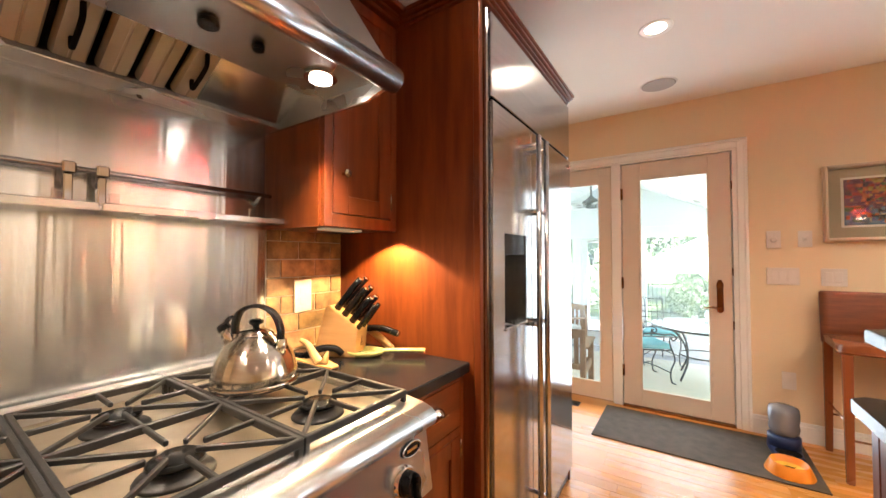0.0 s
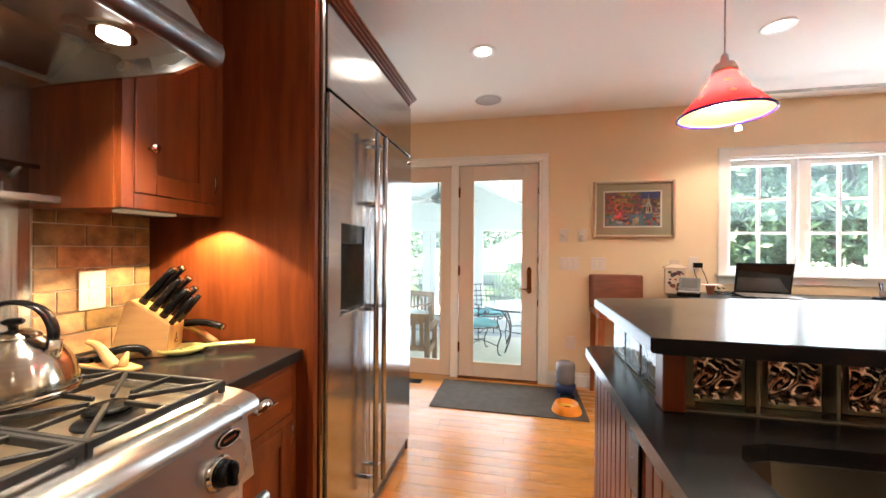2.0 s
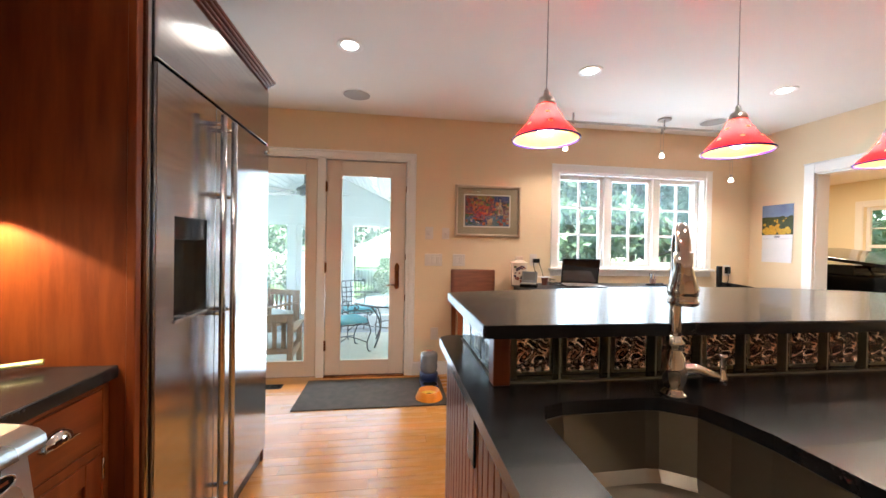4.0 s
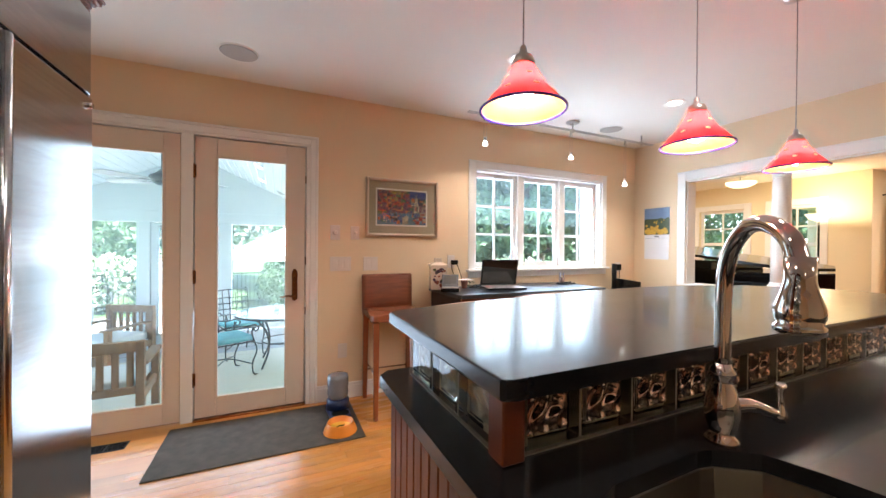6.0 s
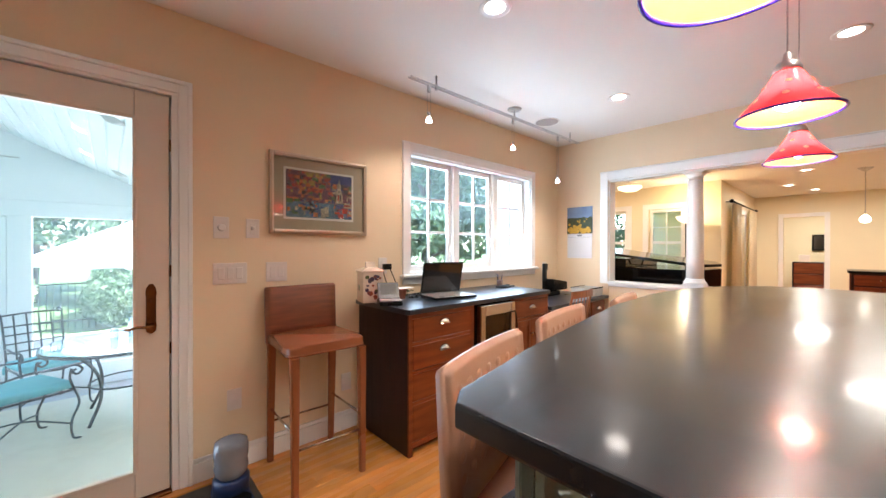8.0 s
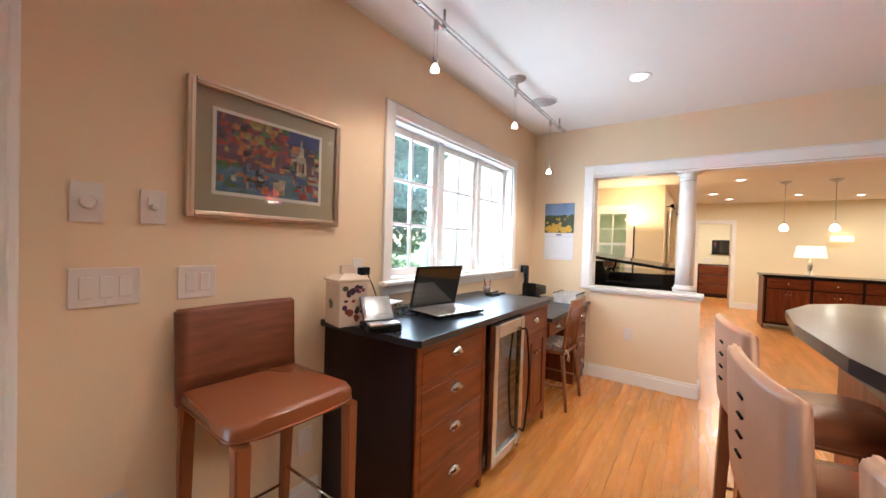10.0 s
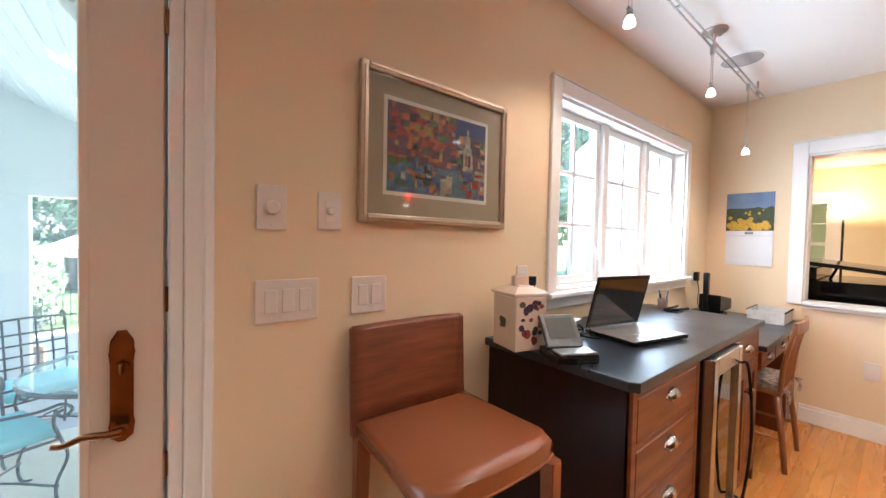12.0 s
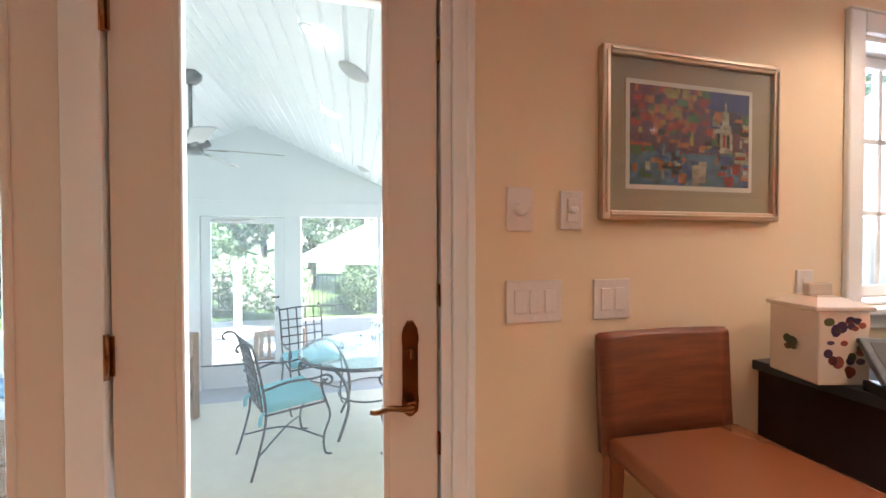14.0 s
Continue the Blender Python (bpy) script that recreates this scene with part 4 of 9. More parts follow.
for a, b, c, d in ((IX0, IX0 + 0.02, IY0, IY1), (IX1 - 0.02, IX1, IY0, IY1), (IX0 + 0.02, IX1 - 0.02, IY0, IY0 + 0.02), (IX0 + 0.02, IX1 - 0.02, IY1 - 0.02, IY1)):
    box(ib, a, b, c, d, 0.09, 0.8445)
part("body", ib, M_CHERRY, isl)
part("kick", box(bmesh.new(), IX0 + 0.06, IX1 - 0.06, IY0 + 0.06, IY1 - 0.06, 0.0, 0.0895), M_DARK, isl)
y = IY0 + 0.03
while y < IY1 - 0.03:
    part("bead_board", box(bmesh.new(), IX0 - 0.014, IX0 - 0.0005, y + 0.0015, min(y + 0.0495, IY1), 0.10, 0.838, 0.004, 1), M_CHERRY, isl)
    y += 0.051
fl = bmesh.new()
box(fl, IX0 - 0.018, IX0 - 0.0005, IY0 - 0.005, IY0 + 0.028, 0.09, 0.843, 0.002)
part("corner_stile", fl, M_CHERRY, isl)
sw = bmesh.new()
box(sw, IX0 - 0.022, IX0 - 0.0145, 1.02, 1.10, 0.66, 0.80, 0.004)
part("outlet", sw, M_BLACK, isl, "black outlet plate")

# lower worktop with the sink's opening
skp = [(0.68, 0.36), (1.04, 0.36), (1.075, 0.38), (1.085, 0.43), (1.085, 0.72), (1.07, 0.80), (1.045, 0.87), (0.975, 0.918), (0.94, 0.925), (0.71, 0.92), (0.655, 0.90), (0.628, 0.85), (0.628, 0.42), (0.64, 0.38)]
lw = bmesh.new()


def plate_with_hole(bm, outer, hole, z0, z1):
    """A flat plate with a hole through it."""
    for z, flip in ((z1, False), (z0, True)):
        vo = [bm.verts.new((x, y, z)) for x, y in outer]
        vh = [bm.verts.new((x, y, z)) for x, y in hole]
        es = [bm.edges.new((vo[i], vo[(i + 1) % len(vo)])) for i in range(len(vo))] + [bm.edges.new((vh[i], vh[(i + 1) % len(vh)])) for i in range(len(vh))]
        bmesh.ops.triangle_fill(bm, edges=es, use_beauty=True)
        if z == z1:
            top = (vo, vh)
        else:
            for a, b in ((top[0], vo), (top[1], vh)):
                for i in range(len(a)):
                    j = (i + 1) % len(a)
                    bm.faces.new((a[i], a[j], b[j], b[i]))
    bmesh.ops.recalc_face_normals(bm, faces=bm.faces)
    return bm


outer = [(0.485, -0.15), (2.78, -0.15), (2.78, 1.56), (2.73, 1.61), (0.52, 1.61), (0.485, 1.575)]
plate_with_hole(lw, outer, skp, 0.845, 0.88)
part("worktop_island", lw, M_STONE, None, "honed black stone worktop of the island with a sink cut-out")["category"] = "worktop"
sk = thing("sink", (0.97, 0.61, 0.66), "undermounted stainless steel sink with an angled back", "sink")
sb = bmesh.new()


def inset(pts, d):
    cx = sum(p[0] for p in pts) / len(pts)
    cy = sum(p[1] for p in pts) / len(pts)
    return [(cx + (x - cx) * (1 - d / 0.3), cy + (y - cy) * (1 - d / 0.25)) for x, y in pts]


loops = [(inset(skp, -0.012), 0.8445), (inset(skp, 0.002), 0.8445), (inset(skp, 0.008), 0.70), (inset(skp, 0.025), 0.672), (inset(skp, 0.07), 0.664)]
rows_ = [[sb.verts.new((x, y, z)) for x, y in pts] for pts, z in loops]
for a, b in zip(rows_, rows_[1:]):
    for i in range(len(a)):
        j = (i + 1) % len(a)
        f = sb.faces.new((a[i], a[j], b[j], b[i]))
sb.faces.new(rows_[-1][::-1])
bmesh.ops.recalc_face_normals(sb, faces=sb.faces)
bowl = part("bowl", sb, surf("sink_steel", (0.34, 0.30, 0.25), (0.28, 0.25, 0.205), 0.30, 1.0, scale=2, bump=0.02, fine=120, rvar=0.03), sk)
md = bowl.modifiers.new("thickness", "SOLIDIFY")
md.thickness, md.offset = 0.003, 1
db = bmesh.new()
lathe(db, [(0.045, 0.6645), (0.045, 0.668), (0.03, 0.667), (0.0, 0.6665)], 0.95, 0.62, 0, 24)
part("drain", db, M_CHROME, sk)

# raised wall of glass blocks and the bar top
bw = thing("glass_block_wall", (1.65, 1.1, 0.88), "low wall of wavy glass blocks between two worktops", "glass block wall")
post = bmesh.new()
box(post, 0.562, 0.612, 1.03, 1.08, 0.8805, 1.029, 0.003)
part("corner_post", post, M_CHERRY, bw, "cherry corner post")
core = bmesh.new()
box(core, 0.63, 2.66, 1.135, 1.155, 0.8805, 1.029)
box(core, 0.665, 0.68, 1.155, 1.60, 0.8805, 1.029)
part("core", core, surf("block_backing", (0.36, 0.32, 0.20), (0.24, 0.21, 0.13), 0.3, scale=12), bw)


def glass_block():
    bm = bmesh.new()
    box(bm, -0.073, 0.073, -0.036, 0.036, 0.0, 0.142, 0.006, 2)
    me = bpy.data.meshes.new("glass_block")
    bm.to_mesh(me)
    bm.free()
    me.materials.append(M_BLOCK)
    return me


GB = glass_block()


def wavy(mat):
    """A bent sheet added inside a block to imitate the room refracted in the glass."""
    bm = bmesh.new()
    n = 22
    g = []
    for i in range(n + 1):
        row = []
        for j in range(n + 1):
            u, v = 2 * i / n - 1, 2 * j / n - 1
            edge = max(0.0, 1 - max(abs(u), abs(v)) ** 4)
            d = 0.013 * noise.noise(Vector((i * 0.22, j * 0.22, 3.1))) + 0.004 * math.sin(i * 0.6 + 2.2 * math.sin(j * 0.33))
            w = 0.050 + 0.003 * noise.noise(Vector((i * 0.4, j * 0.4, 9.0)))
            row.append(bm.verts.new((u * w, -0.012 + d * edge, 0.071 + v * w)))
        g.append(row)
    for i in range(n):
        for j in range(n):
            f = bm.faces.new((g[i][j], g[i + 1][j], g[i + 1][j + 1], g[i][j + 1]))
            f.smooth = True
    me = bpy.data.meshes.new("block_refraction")
    bm.to_mesh(me)
    bm.free()
    me.materials.append(mat)
    return me


# Orange, white and olive tones stand in for refracted surroundings.
WV = wavy(surf("block_refraction", (0.95, 0.93, 0.88), (0.46, 0.11, 0.02), 0.10, 1.0, scale=13, bump=0.1, fine=60, rvar=0.02))
WV_PALE = wavy(surf("block_refraction_pale", (0.66, 0.64, 0.50), (0.34, 0.30, 0.20), 0.12, 0.6, scale=20, bump=0.2, fine=50, rvar=0.03))


def add_block(x, y, turn):
    o = new("glass_block", GB)
    o.parent = bw
    o.location = (x - 1.65, y - 1.1, 0.0045)
    o.rotation_euler = (0, 0, radians(turn))
    w_ = new("figured_core", WV_PALE if turn else WV)
    w_.parent = o
    return o


for i in range(13):
    add_block(0.690 + i * 0.1525, 1.085, 0)
for i in range(3):
    add_block(0.612, 1.160 + i * 0.1525, 90)
mj = bmesh.new()
for i in range(14):
    x = 0.614 + i * 0.1525
    box(mj, x - 0.003, x + 0.003, 1.052, 1.118, 0.8805, 1.028)
for i in range(4):
    y = 1.084 + i * 0.1525
    box(mj, 0.579, 0.645, y - 0.003, y + 0.003, 0.8805, 1.028)
box(mj, 0.614, 2.60, 1.045, 1.122, 0.8802, 0.8835)
box(mj, 0.572, 0.65, 1.084, 1.545, 0.8802, 0.8835)
part("grout", mj, M_GROUT, bw, "clear olive sealant between the blocks")
bt = bmesh.new()
prism(bt, [(0.545, 0.962), (2.60, 0.965), (2.82, 1.08), (2.90, 1.28), (2.84, 1.52), (2.66, 1.68), (2.34, 1.80), (1.98, 1.83), (1.54, 1.81), (0.82, 1.69), (0.56, 1.632), (0.52, 1.60), (0.516, 0.972), (0.522, 0.963)], 1.0295, 1.065, 0.006, 3)
part("raised_worktop", bt, M_STONE, None, "honed black stone bar top with a curved end")["category"] = "worktop"
rim_body = bmesh.new()
box(rim_body, 0.70, 2.58, 1.16, 1.50, 0.8805, 1.029)
part("bar_support", rim_body, M_CHERRYX, isl, "cherry panel under the bar")

# ---------------- faucet ----------------
FCX, FCY = 1.027, 0.93
fc = thing("kitchen_faucet", (FCX, FCY, 0.88), "polished nickel gooseneck faucet with side lever", "faucet")
b = bmesh.new()
lathe(b, [(0.031, 0.8805), (0.031, 0.888), (0.022, 0.896), (0.020, 0.905), (0.026, 0.915), (0.031, 0.94), (0.031, 0.955), (0.025, 0.985), (0.018, 1.0), (0.017, 1.008), (0.023, 1.014), (0.024, 1.024), (0.017, 1.032), (0.0145, 1.04)], FCX, FCY, 0, 28)
part("body", b, M_CHROME, fc)
b = bmesh.new()
tube(b, curve_pts([(FCX, FCY, 1.035), (FCX, FCY, 1.14), (1.023, 0.925, 1.22), (1.008, 0.905, 1.275), (0.978, 0.866, 1.312), (0.943, 0.82, 1.315), (0.913, 0.78, 1.29), (0.899, 0.762, 1.25)], 6), 0.0145, 18)
part("neck", b, M_CHROME, fc)
b = bmesh.new()
lathe(b, [(0.024, 1.148), (0.030, 1.152), (0.030, 1.160), (0.026, 1.164), (0.029, 1.172), (0.030, 1.185), (0.023, 1.208), (0.0185, 1.225), (0.0185, 1.262)], 0.899, 0.762, 0, 28)
part("spray_head", b, M_CHROME, fc)
b = bmesh.new()
tube(b, curve_pts([(1.045, 0.918, 0.955), (1.068, 0.90, 0.958), (1.095, 0.882, 0.948), (1.112, 0.870, 0.946)], 5), 0.016, 14, 0.008)
lathe(b, [(0.011, 0.93), (0.012, 0.945), (0.007, 0.958), (0.006, 0.990), (0.010, 0.998), (0.008, 1.006)], 1.112, 0.870, 0, 16)
part("side_lever", b, M_CHROME, fc)

# ---------------- bar stools ----------------
def make_stool():
    st = thing("bar_stool", (0, 0, 0), "tan stitched leather bar stool with a low back and steel footrests", "bar stool", "bar stools")
    b = bmesh.new()
    pts = [(-0.216, -0.150), (-0.212, -0.180), (-0.196, -0.203), (-0.165, -0.215)] + [(-0.12 + 0.04 * i, -0.2155 - 0.010 * (1 - ((i - 3) / 3.5) ** 2)) for i in range(7)] + [(0.165, -0.215), (0.196, -0.203), (0.212, -0.180), (0.216, -0.150), (0.21, 0.19), (-0.21, 0.19)]
    prism(b, pts, 0.706, 0.775, 0.020, 4)
    for v in b.verts:
        if v.co.z > 0.74:
            v.co.z += 0.018 * math.cos(v.co.x * 6.5) * math.cos((v.co.y + 0.02) * 5.5) - 0.012
        if v.co.z < 0.715:
            v.co.z += 0.012 * (1 - abs(v.co.x) * 4)
    part("seat", b, M_TAN, st, local=True, smooth=True)
    b = bmesh.new()
    tube(b, [(-0.209, 0.17, 0.722)] + [(x, y, 0.722) for x, y in pts[:-2]] + [(0.209, 0.17, 0.722)], 0.0042, 6)
    part("seam", b, M_TAN, st, "raised stitched seam", local=True)
    b = bmesh.new()
    n = 10
    rows = []
    for i in range(n + 1):
        u = -0.215 + 0.43 * i / n
        bow = 0.018 * (1 - (u / 0.215) ** 2)
        rows.append([(u, 0.188 + bow, 0.70), (u, 0.198 + bow, 0.80), (u * 1.01, 0.212 + bow, 1.02), (u * 1.01, 0.218 + bow, 1.036), (u * 1.01, 0.240 + bow, 1.036), (u * 1.01, 0.246 + bow, 1.02), (u, 0.236 + bow, 0.80), (u, 0.228 + bow, 0.70)])
    vs = [[b.verts.new(p) for p in r] for r in rows]
    for i in range(n):
        for k in range(8):
            b.faces.new((vs[i][k], vs[i + 1][k], vs[i + 1][(k + 1) % 8], vs[i][(k + 1) % 8]))
    b.faces.new(vs[0]), b.faces.new(vs[-1][::-1])
    bmesh.ops.recalc_face_normals(b, faces=b.faces)
    es = [e for e in b.edges if len(e.link_faces) == 2 and e.calc_face_angle(0) > 0.7]
    bmesh.ops.bevel(b, geom=es, offset=0.007, segments=2, affect="EDGES", clamp_overlap=True)
    part("backrest", b, M_TANBACK, st, "grained tan leather", local=True, smooth=True)
    for k in range(4):
        b = bmesh.new()
        z = 0.82 + 0.045 * k
        tube(b, [(-0.012, 0.262, z), (0.016, 0.264, z + 0.004)], 0.004, 6)
        part("toggle", b, M_DARK, st, "small dark back toggle", local=True)
    for sx in (-1, 1):
        for y0, y1 in ((-0.205, -0.215), (0.195, 0.222)):
            b = bmesh.new()
            lo = [b.verts.new((sx * 0.187 + dx * 0.016, y1 + dy * 0.016, 0.0)) for dx, dy in ((-1, -1), (1, -1), (1, 1), (-1, 1))]
            hi = [b.verts.new((sx * 0.187 + dx * 0.022, y0 + dy * 0.022, 0.712)) for dx, dy in ((-1, -1), (1, -1), (1, 1), (-1, 1))]
            b.faces.new(lo[::-1]), b.faces.new(hi)
            for i in range(4):
                b.faces.new((lo[i], lo[(i + 1) % 4], hi[(i + 1) % 4], hi[i]))
            bmesh.ops.bevel(b, geom=[e for e in b.edges if abs(e.verts[0].co.z - e.verts[1].co.z) > 0.5], offset=0.005, segments=2, affect="EDGES")
            part("leg", b, M_TAN, st, "leather wrapped tapering leg", local=True)
    for p, q in (((-0.17, -0.213, 0.24), (0.17, -0.213, 0.24)), ((-0.17, 0.215, 0.24), (0.17, 0.215, 0.24)), ((-0.187, -0.19, 0.32), (-0.187, 0.19, 0.32)), ((0.187, -0.19, 0.32), (0.187, 0.19, 0.32))):
        b = bmesh.new()
        tube(b, [p, q], 0.0065, 10)
        part("footrest", b, M_CHROME, st, "slim polished footrest bar", local=True)
    return st


stool = make_stool()
stool.location = (1.055, 3.31, 0)
stool.rotation_euler = (0, 0, radians(-2))
# Tan leather made paler: the daylight's sheen is in its colour.
M_DAYLITLEATHER = surf("quilted_daylit_leather", (0.44, 0.235, 0.145), (0.36, 0.18, 0.105), 0.36, scale=4, bump=0.12, fine=80, rvar=0.04)


def tufted_back():
    """The island stools' backrest: the same shape, with a grid of shallow tufts on its face."""
    src = next(o for o in stool.children if o.name.startswith("backrest"))
    me = src.data.copy()
    me.materials.clear()
    me.materials.append(M_DAYLITLEATHER)
    return me


TUFT = lathe(bmesh.new(), [(0.0135, 0.0), (0.010, 0.003), (0.0, 0.0042)], n=8, caps=False)
TUFT_ME = bpy.data.meshes.new("tuft")
TUFT.to_mesh(TUFT_ME)
TUFT.free()
TUFT_ME.materials.append(M_DAYLITLEATHER)
BACK_ME = tufted_back()
for sx, sy, sa in ((0.925, 1.615, 16), (1.49, 1.74, 9), (2.10, 1.75, 9)):
    st_ = copy_thing(stool, pose(sx, sy, 0, 0, 0, sa))
    st_["label"] = "tan leather bar stool beside the island, its tufted back painted daylight-pale"
    for o in st_.children:
        if o.name.startswith("backrest"):
            o.data = BACK_ME
            o["label"] = "smooth tan leather back with daylight sheen in its colour"
    for i in range(7):
        for j in range(5):
            u, z = -0.165 + 0.055 * i, 0.80 + 0.045 * j
            tf = new("tuft", TUFT_ME)
            tf.parent = st_
            tf.location = (u, 0.1975 + 0.018 * (1 - (u / 0.215) ** 2) + (z - 0.80) * 0.064, z)
            tf.rotation_euler = (radians(90), 0, 0)

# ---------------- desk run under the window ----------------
# Cherry far darker than the cabinet fronts.
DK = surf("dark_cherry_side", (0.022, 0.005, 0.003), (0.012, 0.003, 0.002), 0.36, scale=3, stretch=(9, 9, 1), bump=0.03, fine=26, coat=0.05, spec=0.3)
dw = bmesh.new()
prism(dw, [(1.475, 3.005), (1.495, 2.98), (3.035, 2.98), (3.035, 3.598), (1.475, 3.598)], 0.868, 0.90, 0.004, 2)
# Black stone with the window's bluish reflection put into its base colour.
M_DESKTOP = surf("desk_stone_window_sheen", (0.018, 0.023, 0.031), (0.012, 0.015, 0.021), 0.30, scale=5, bump=0.03, fine=120, spec=0.6)
part("worktop_desk", dw, M_DESKTOP, None, "honed black stone desk top under the window")["category"] = "worktop"
part("worktop_low_desk", box(bmesh.new(), 3.0365, 4.205, 2.965, 3.598, 0.722, 0.752, 0.004), M_DESKTOP, None, "lower black stone desk top in the corner")["category"] = "worktop"
c1 = thing("drawer_cabinet", (1.79, 3.3, 0.0), "cherry base cabinet with four drawers and nickel cup pulls", "cabinet")
part("side_panel", box(bmesh.new(), 1.50, 1.515, 3.012, 3.597, 0.0, 0.8675, 0.001), DK, c1, "much darker cherry side panel")
part("body", box(bmesh.new(), 1.5155, 2.075, 3.022, 3.597, 0.06, 0.8675), M_CHERRY, c1)
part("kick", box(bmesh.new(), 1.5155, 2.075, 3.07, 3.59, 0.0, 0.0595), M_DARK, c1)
M_ = face_at(1.50, 3.022, 0, "S")


def _fd(bm):
    box(bm, 0, 0.03, 0.0, 0.867, 0.0003, 0.02, 0.001)
    box(bm, 0.545, 0.575, 0.0, 0.867, 0.0003, 0.02, 0.001)
    for a, z in ((0.838, 0.867), (0.672, 0.692), (0.498, 0.518), (0.308, 0.328), (0.05, 0.085)):
        box(bm, 0.03, 0.545, a, z, 0.0003, 0.02, 0.001)


put(c1, "face_frame", _fd, M_CHERRYX, M_)
for z0, z1 in ((0.695, 0.835), (0.521, 0.669), (0.331, 0.495), (0.088, 0.305)):
    put(c1, "drawer", lambda b: box(b, 0.033, 0.542, z0, z1, 0.001, 0.0205, 0.003), M_CHERRYX, M_)
    put(c1, "cup_pull", lambda b: cup_pull(b, 0.288, (z0 + z1) / 2 + 0.015 + 0.1 * (z1 - z0), 0.021), M_CHROME, M_, "polished nickel cup pull")

wc = thing("wine_cooler", (2.31, 3.28, 0.0), "steel framed glass door wine cooler with a proud door", "wine cooler")
part("body", box(bmesh.new(), 2.085, 2.53, 3.03, 3.59, 0.05, 0.862), M_BLACK, wc)
part("kick", box(bmesh.new(), 2.085, 2.53, 3.06, 3.55, 0.0, 0.0495), M_BLACK, wc)
wd = thing("door", (2.09, 3.015, 0.08), "steel framed dark glass door")
wd.parent = wc
wd.location = (2.105 - 2.31, 3.005 - 3.28, 0.08)
wd.scale = (0.90, 1, 1)
for u0, u1, z0, z1 in ((0, 0.055, 0, 0.775), (0.385, 0.44, 0, 0.775)):
    part("frame", box(bmesh.new(), u0, u1, -0.045, -0.003, z0, z1, 0.003), M_STEELV, wd, local=True)
for u0, u1, z0, z1 in ((0.0555, 0.3845, 0, 0.055), (0.0555, 0.3845, 0.70, 0.775)):
    part("frame", box(bmesh.new(), u0, u1, -0.045, -0.003, z0, z1, 0.003), M_STEEL, wd, local=True)
gd = part("pane", box(bmesh.new(), 0.0555, 0.3845, -0.03, -0.024, 0.056, 0.699), glass_mat("smoked_glass", (0.30, 0.24, 0.17), 0.03), wd, "dark tinted glass", local=True)
hb = bmesh.new()
tube(hb, curve_pts([(0.405, -0.046, 0.70), (0.405, -0.075, 0.68), (0.405, -0.095, 0.4), (0.405, -0.075, 0.10), (0.405, -0.046, 0.08)], 6), 0.006, 10)
part("handle", hb, M_BLACK, wd, "long bowed black handle", local=True)

c2 = thing("door_cabinet", (2.8, 3.3, 0.0), "cherry base cabinet with a drawer above two doors", "cabinet")
part("body", box(bmesh.new(), 2.54, 3.034, 3.022, 3.597, 0.10, 0.8675), M_CHERRY, c2)
part("kick", box(bmesh.new(), 2.56, 3.0, 3.10, 3.59, 0.0, 0.0995), M_DARK, c2)
M_ = face_at(2.54, 3.022, 0, "S")


def _fe(bm):
    box(bm, 0, 0.025, 0.0, 0.867, 0.0003, 0.02, 0.001)
    box(bm, 0.469, 0.494, 0.0, 0.867, 0.0003, 0.02, 0.001)
    for a, z in ((0.842, 0.867), (0.675, 0.698), (0.07, 0.105)):
        box(bm, 0.025, 0.469, a, z, 0.0003, 0.02, 0.001)


put(c2, "face_frame", _fe, M_CHERRYX, M_)
put(c2, "drawer", lambda b: box(b, 0.028, 0.466, 0.701, 0.839, 0.001, 0.0205, 0.003), M_CHERRYX, M_)
put(c2, "cup_pull", lambda b: cup_pull(b, 0.247, 0.78, 0.021), M_CHROME, M_, "polished nickel cup pull")
for u0, u1, ku in ((0.028, 0.245, 0.225), (0.249, 0.466, 0.27)):
    put(c2, "door", lambda b: shaker(b, u0, u1, 0.108, 0.672, 0.001, 0.02, 0.045), M_CHERRY, M_)
    put(c2, "knob", lambda b: knob(b, ku, 0.56, 0.021), M_CHROME, M_, "round nickel knob")

c3 = thing("writing_desk", (3.62, 3.28, 0.0), "cherry writing desk with drawers and an open kneehole", "desk")
part("apron", box(bmesh.new(), 3.0365, 3.84, 3.01, 3.03, 0.59, 0.7215, 0.001), M_CHERRYX, c3)
part("pedestal", box(bmesh.new(), 3.84, 4.185, 3.012, 3.59, 0.0, 0.7215), M_CHERRY, c3)
M_ = face_at(3.0365, 3.01, 0, "S")
for u0, u1 in ((0.03, 0.39), (0.41, 0.79)):
    put(c3, "drawer", lambda b: box(b, u0, u1, 0.605, 0.708, 0.0005, 0.018, 0.003), M_CHERRYX, M_)
    put(c3, "cup_pull", lambda b: cup_pull(b, (u0 + u1) / 2, 0.66, 0.0185), M_CHROME, M_, "polished nickel cup pull")
for z0, z1 in ((0.56, 0.705), (0.33, 0.545), (0.08, 0.315)):
    put(c3, "drawer", lambda b: box(b, 0.83, 1.125, z0, z1, -0.0015, 0.018, 0.003), M_CHERRYX, M_)
    put(c3, "cup_pull", lambda b: cup_pull(b, 0.975, (z0 + z1) / 2, 0.0185), M_CHROME, M_, "polished nickel cup pull")

# desk chair
ch = thing("desk_chair", (3.43, 3.11, 0.0), "wooden spindle back desk chair with a tied patterned cushion", "chair")
M_CHAIR = surf("worn_chair_wood", (0.32, 0.12, 0.045), (0.22, 0.075, 0.028), 0.35, scale=5, stretch=(6, 6, 1), bump=0.05)
cx_, cy_ = 3.43, 3.11
b = bmesh.new()
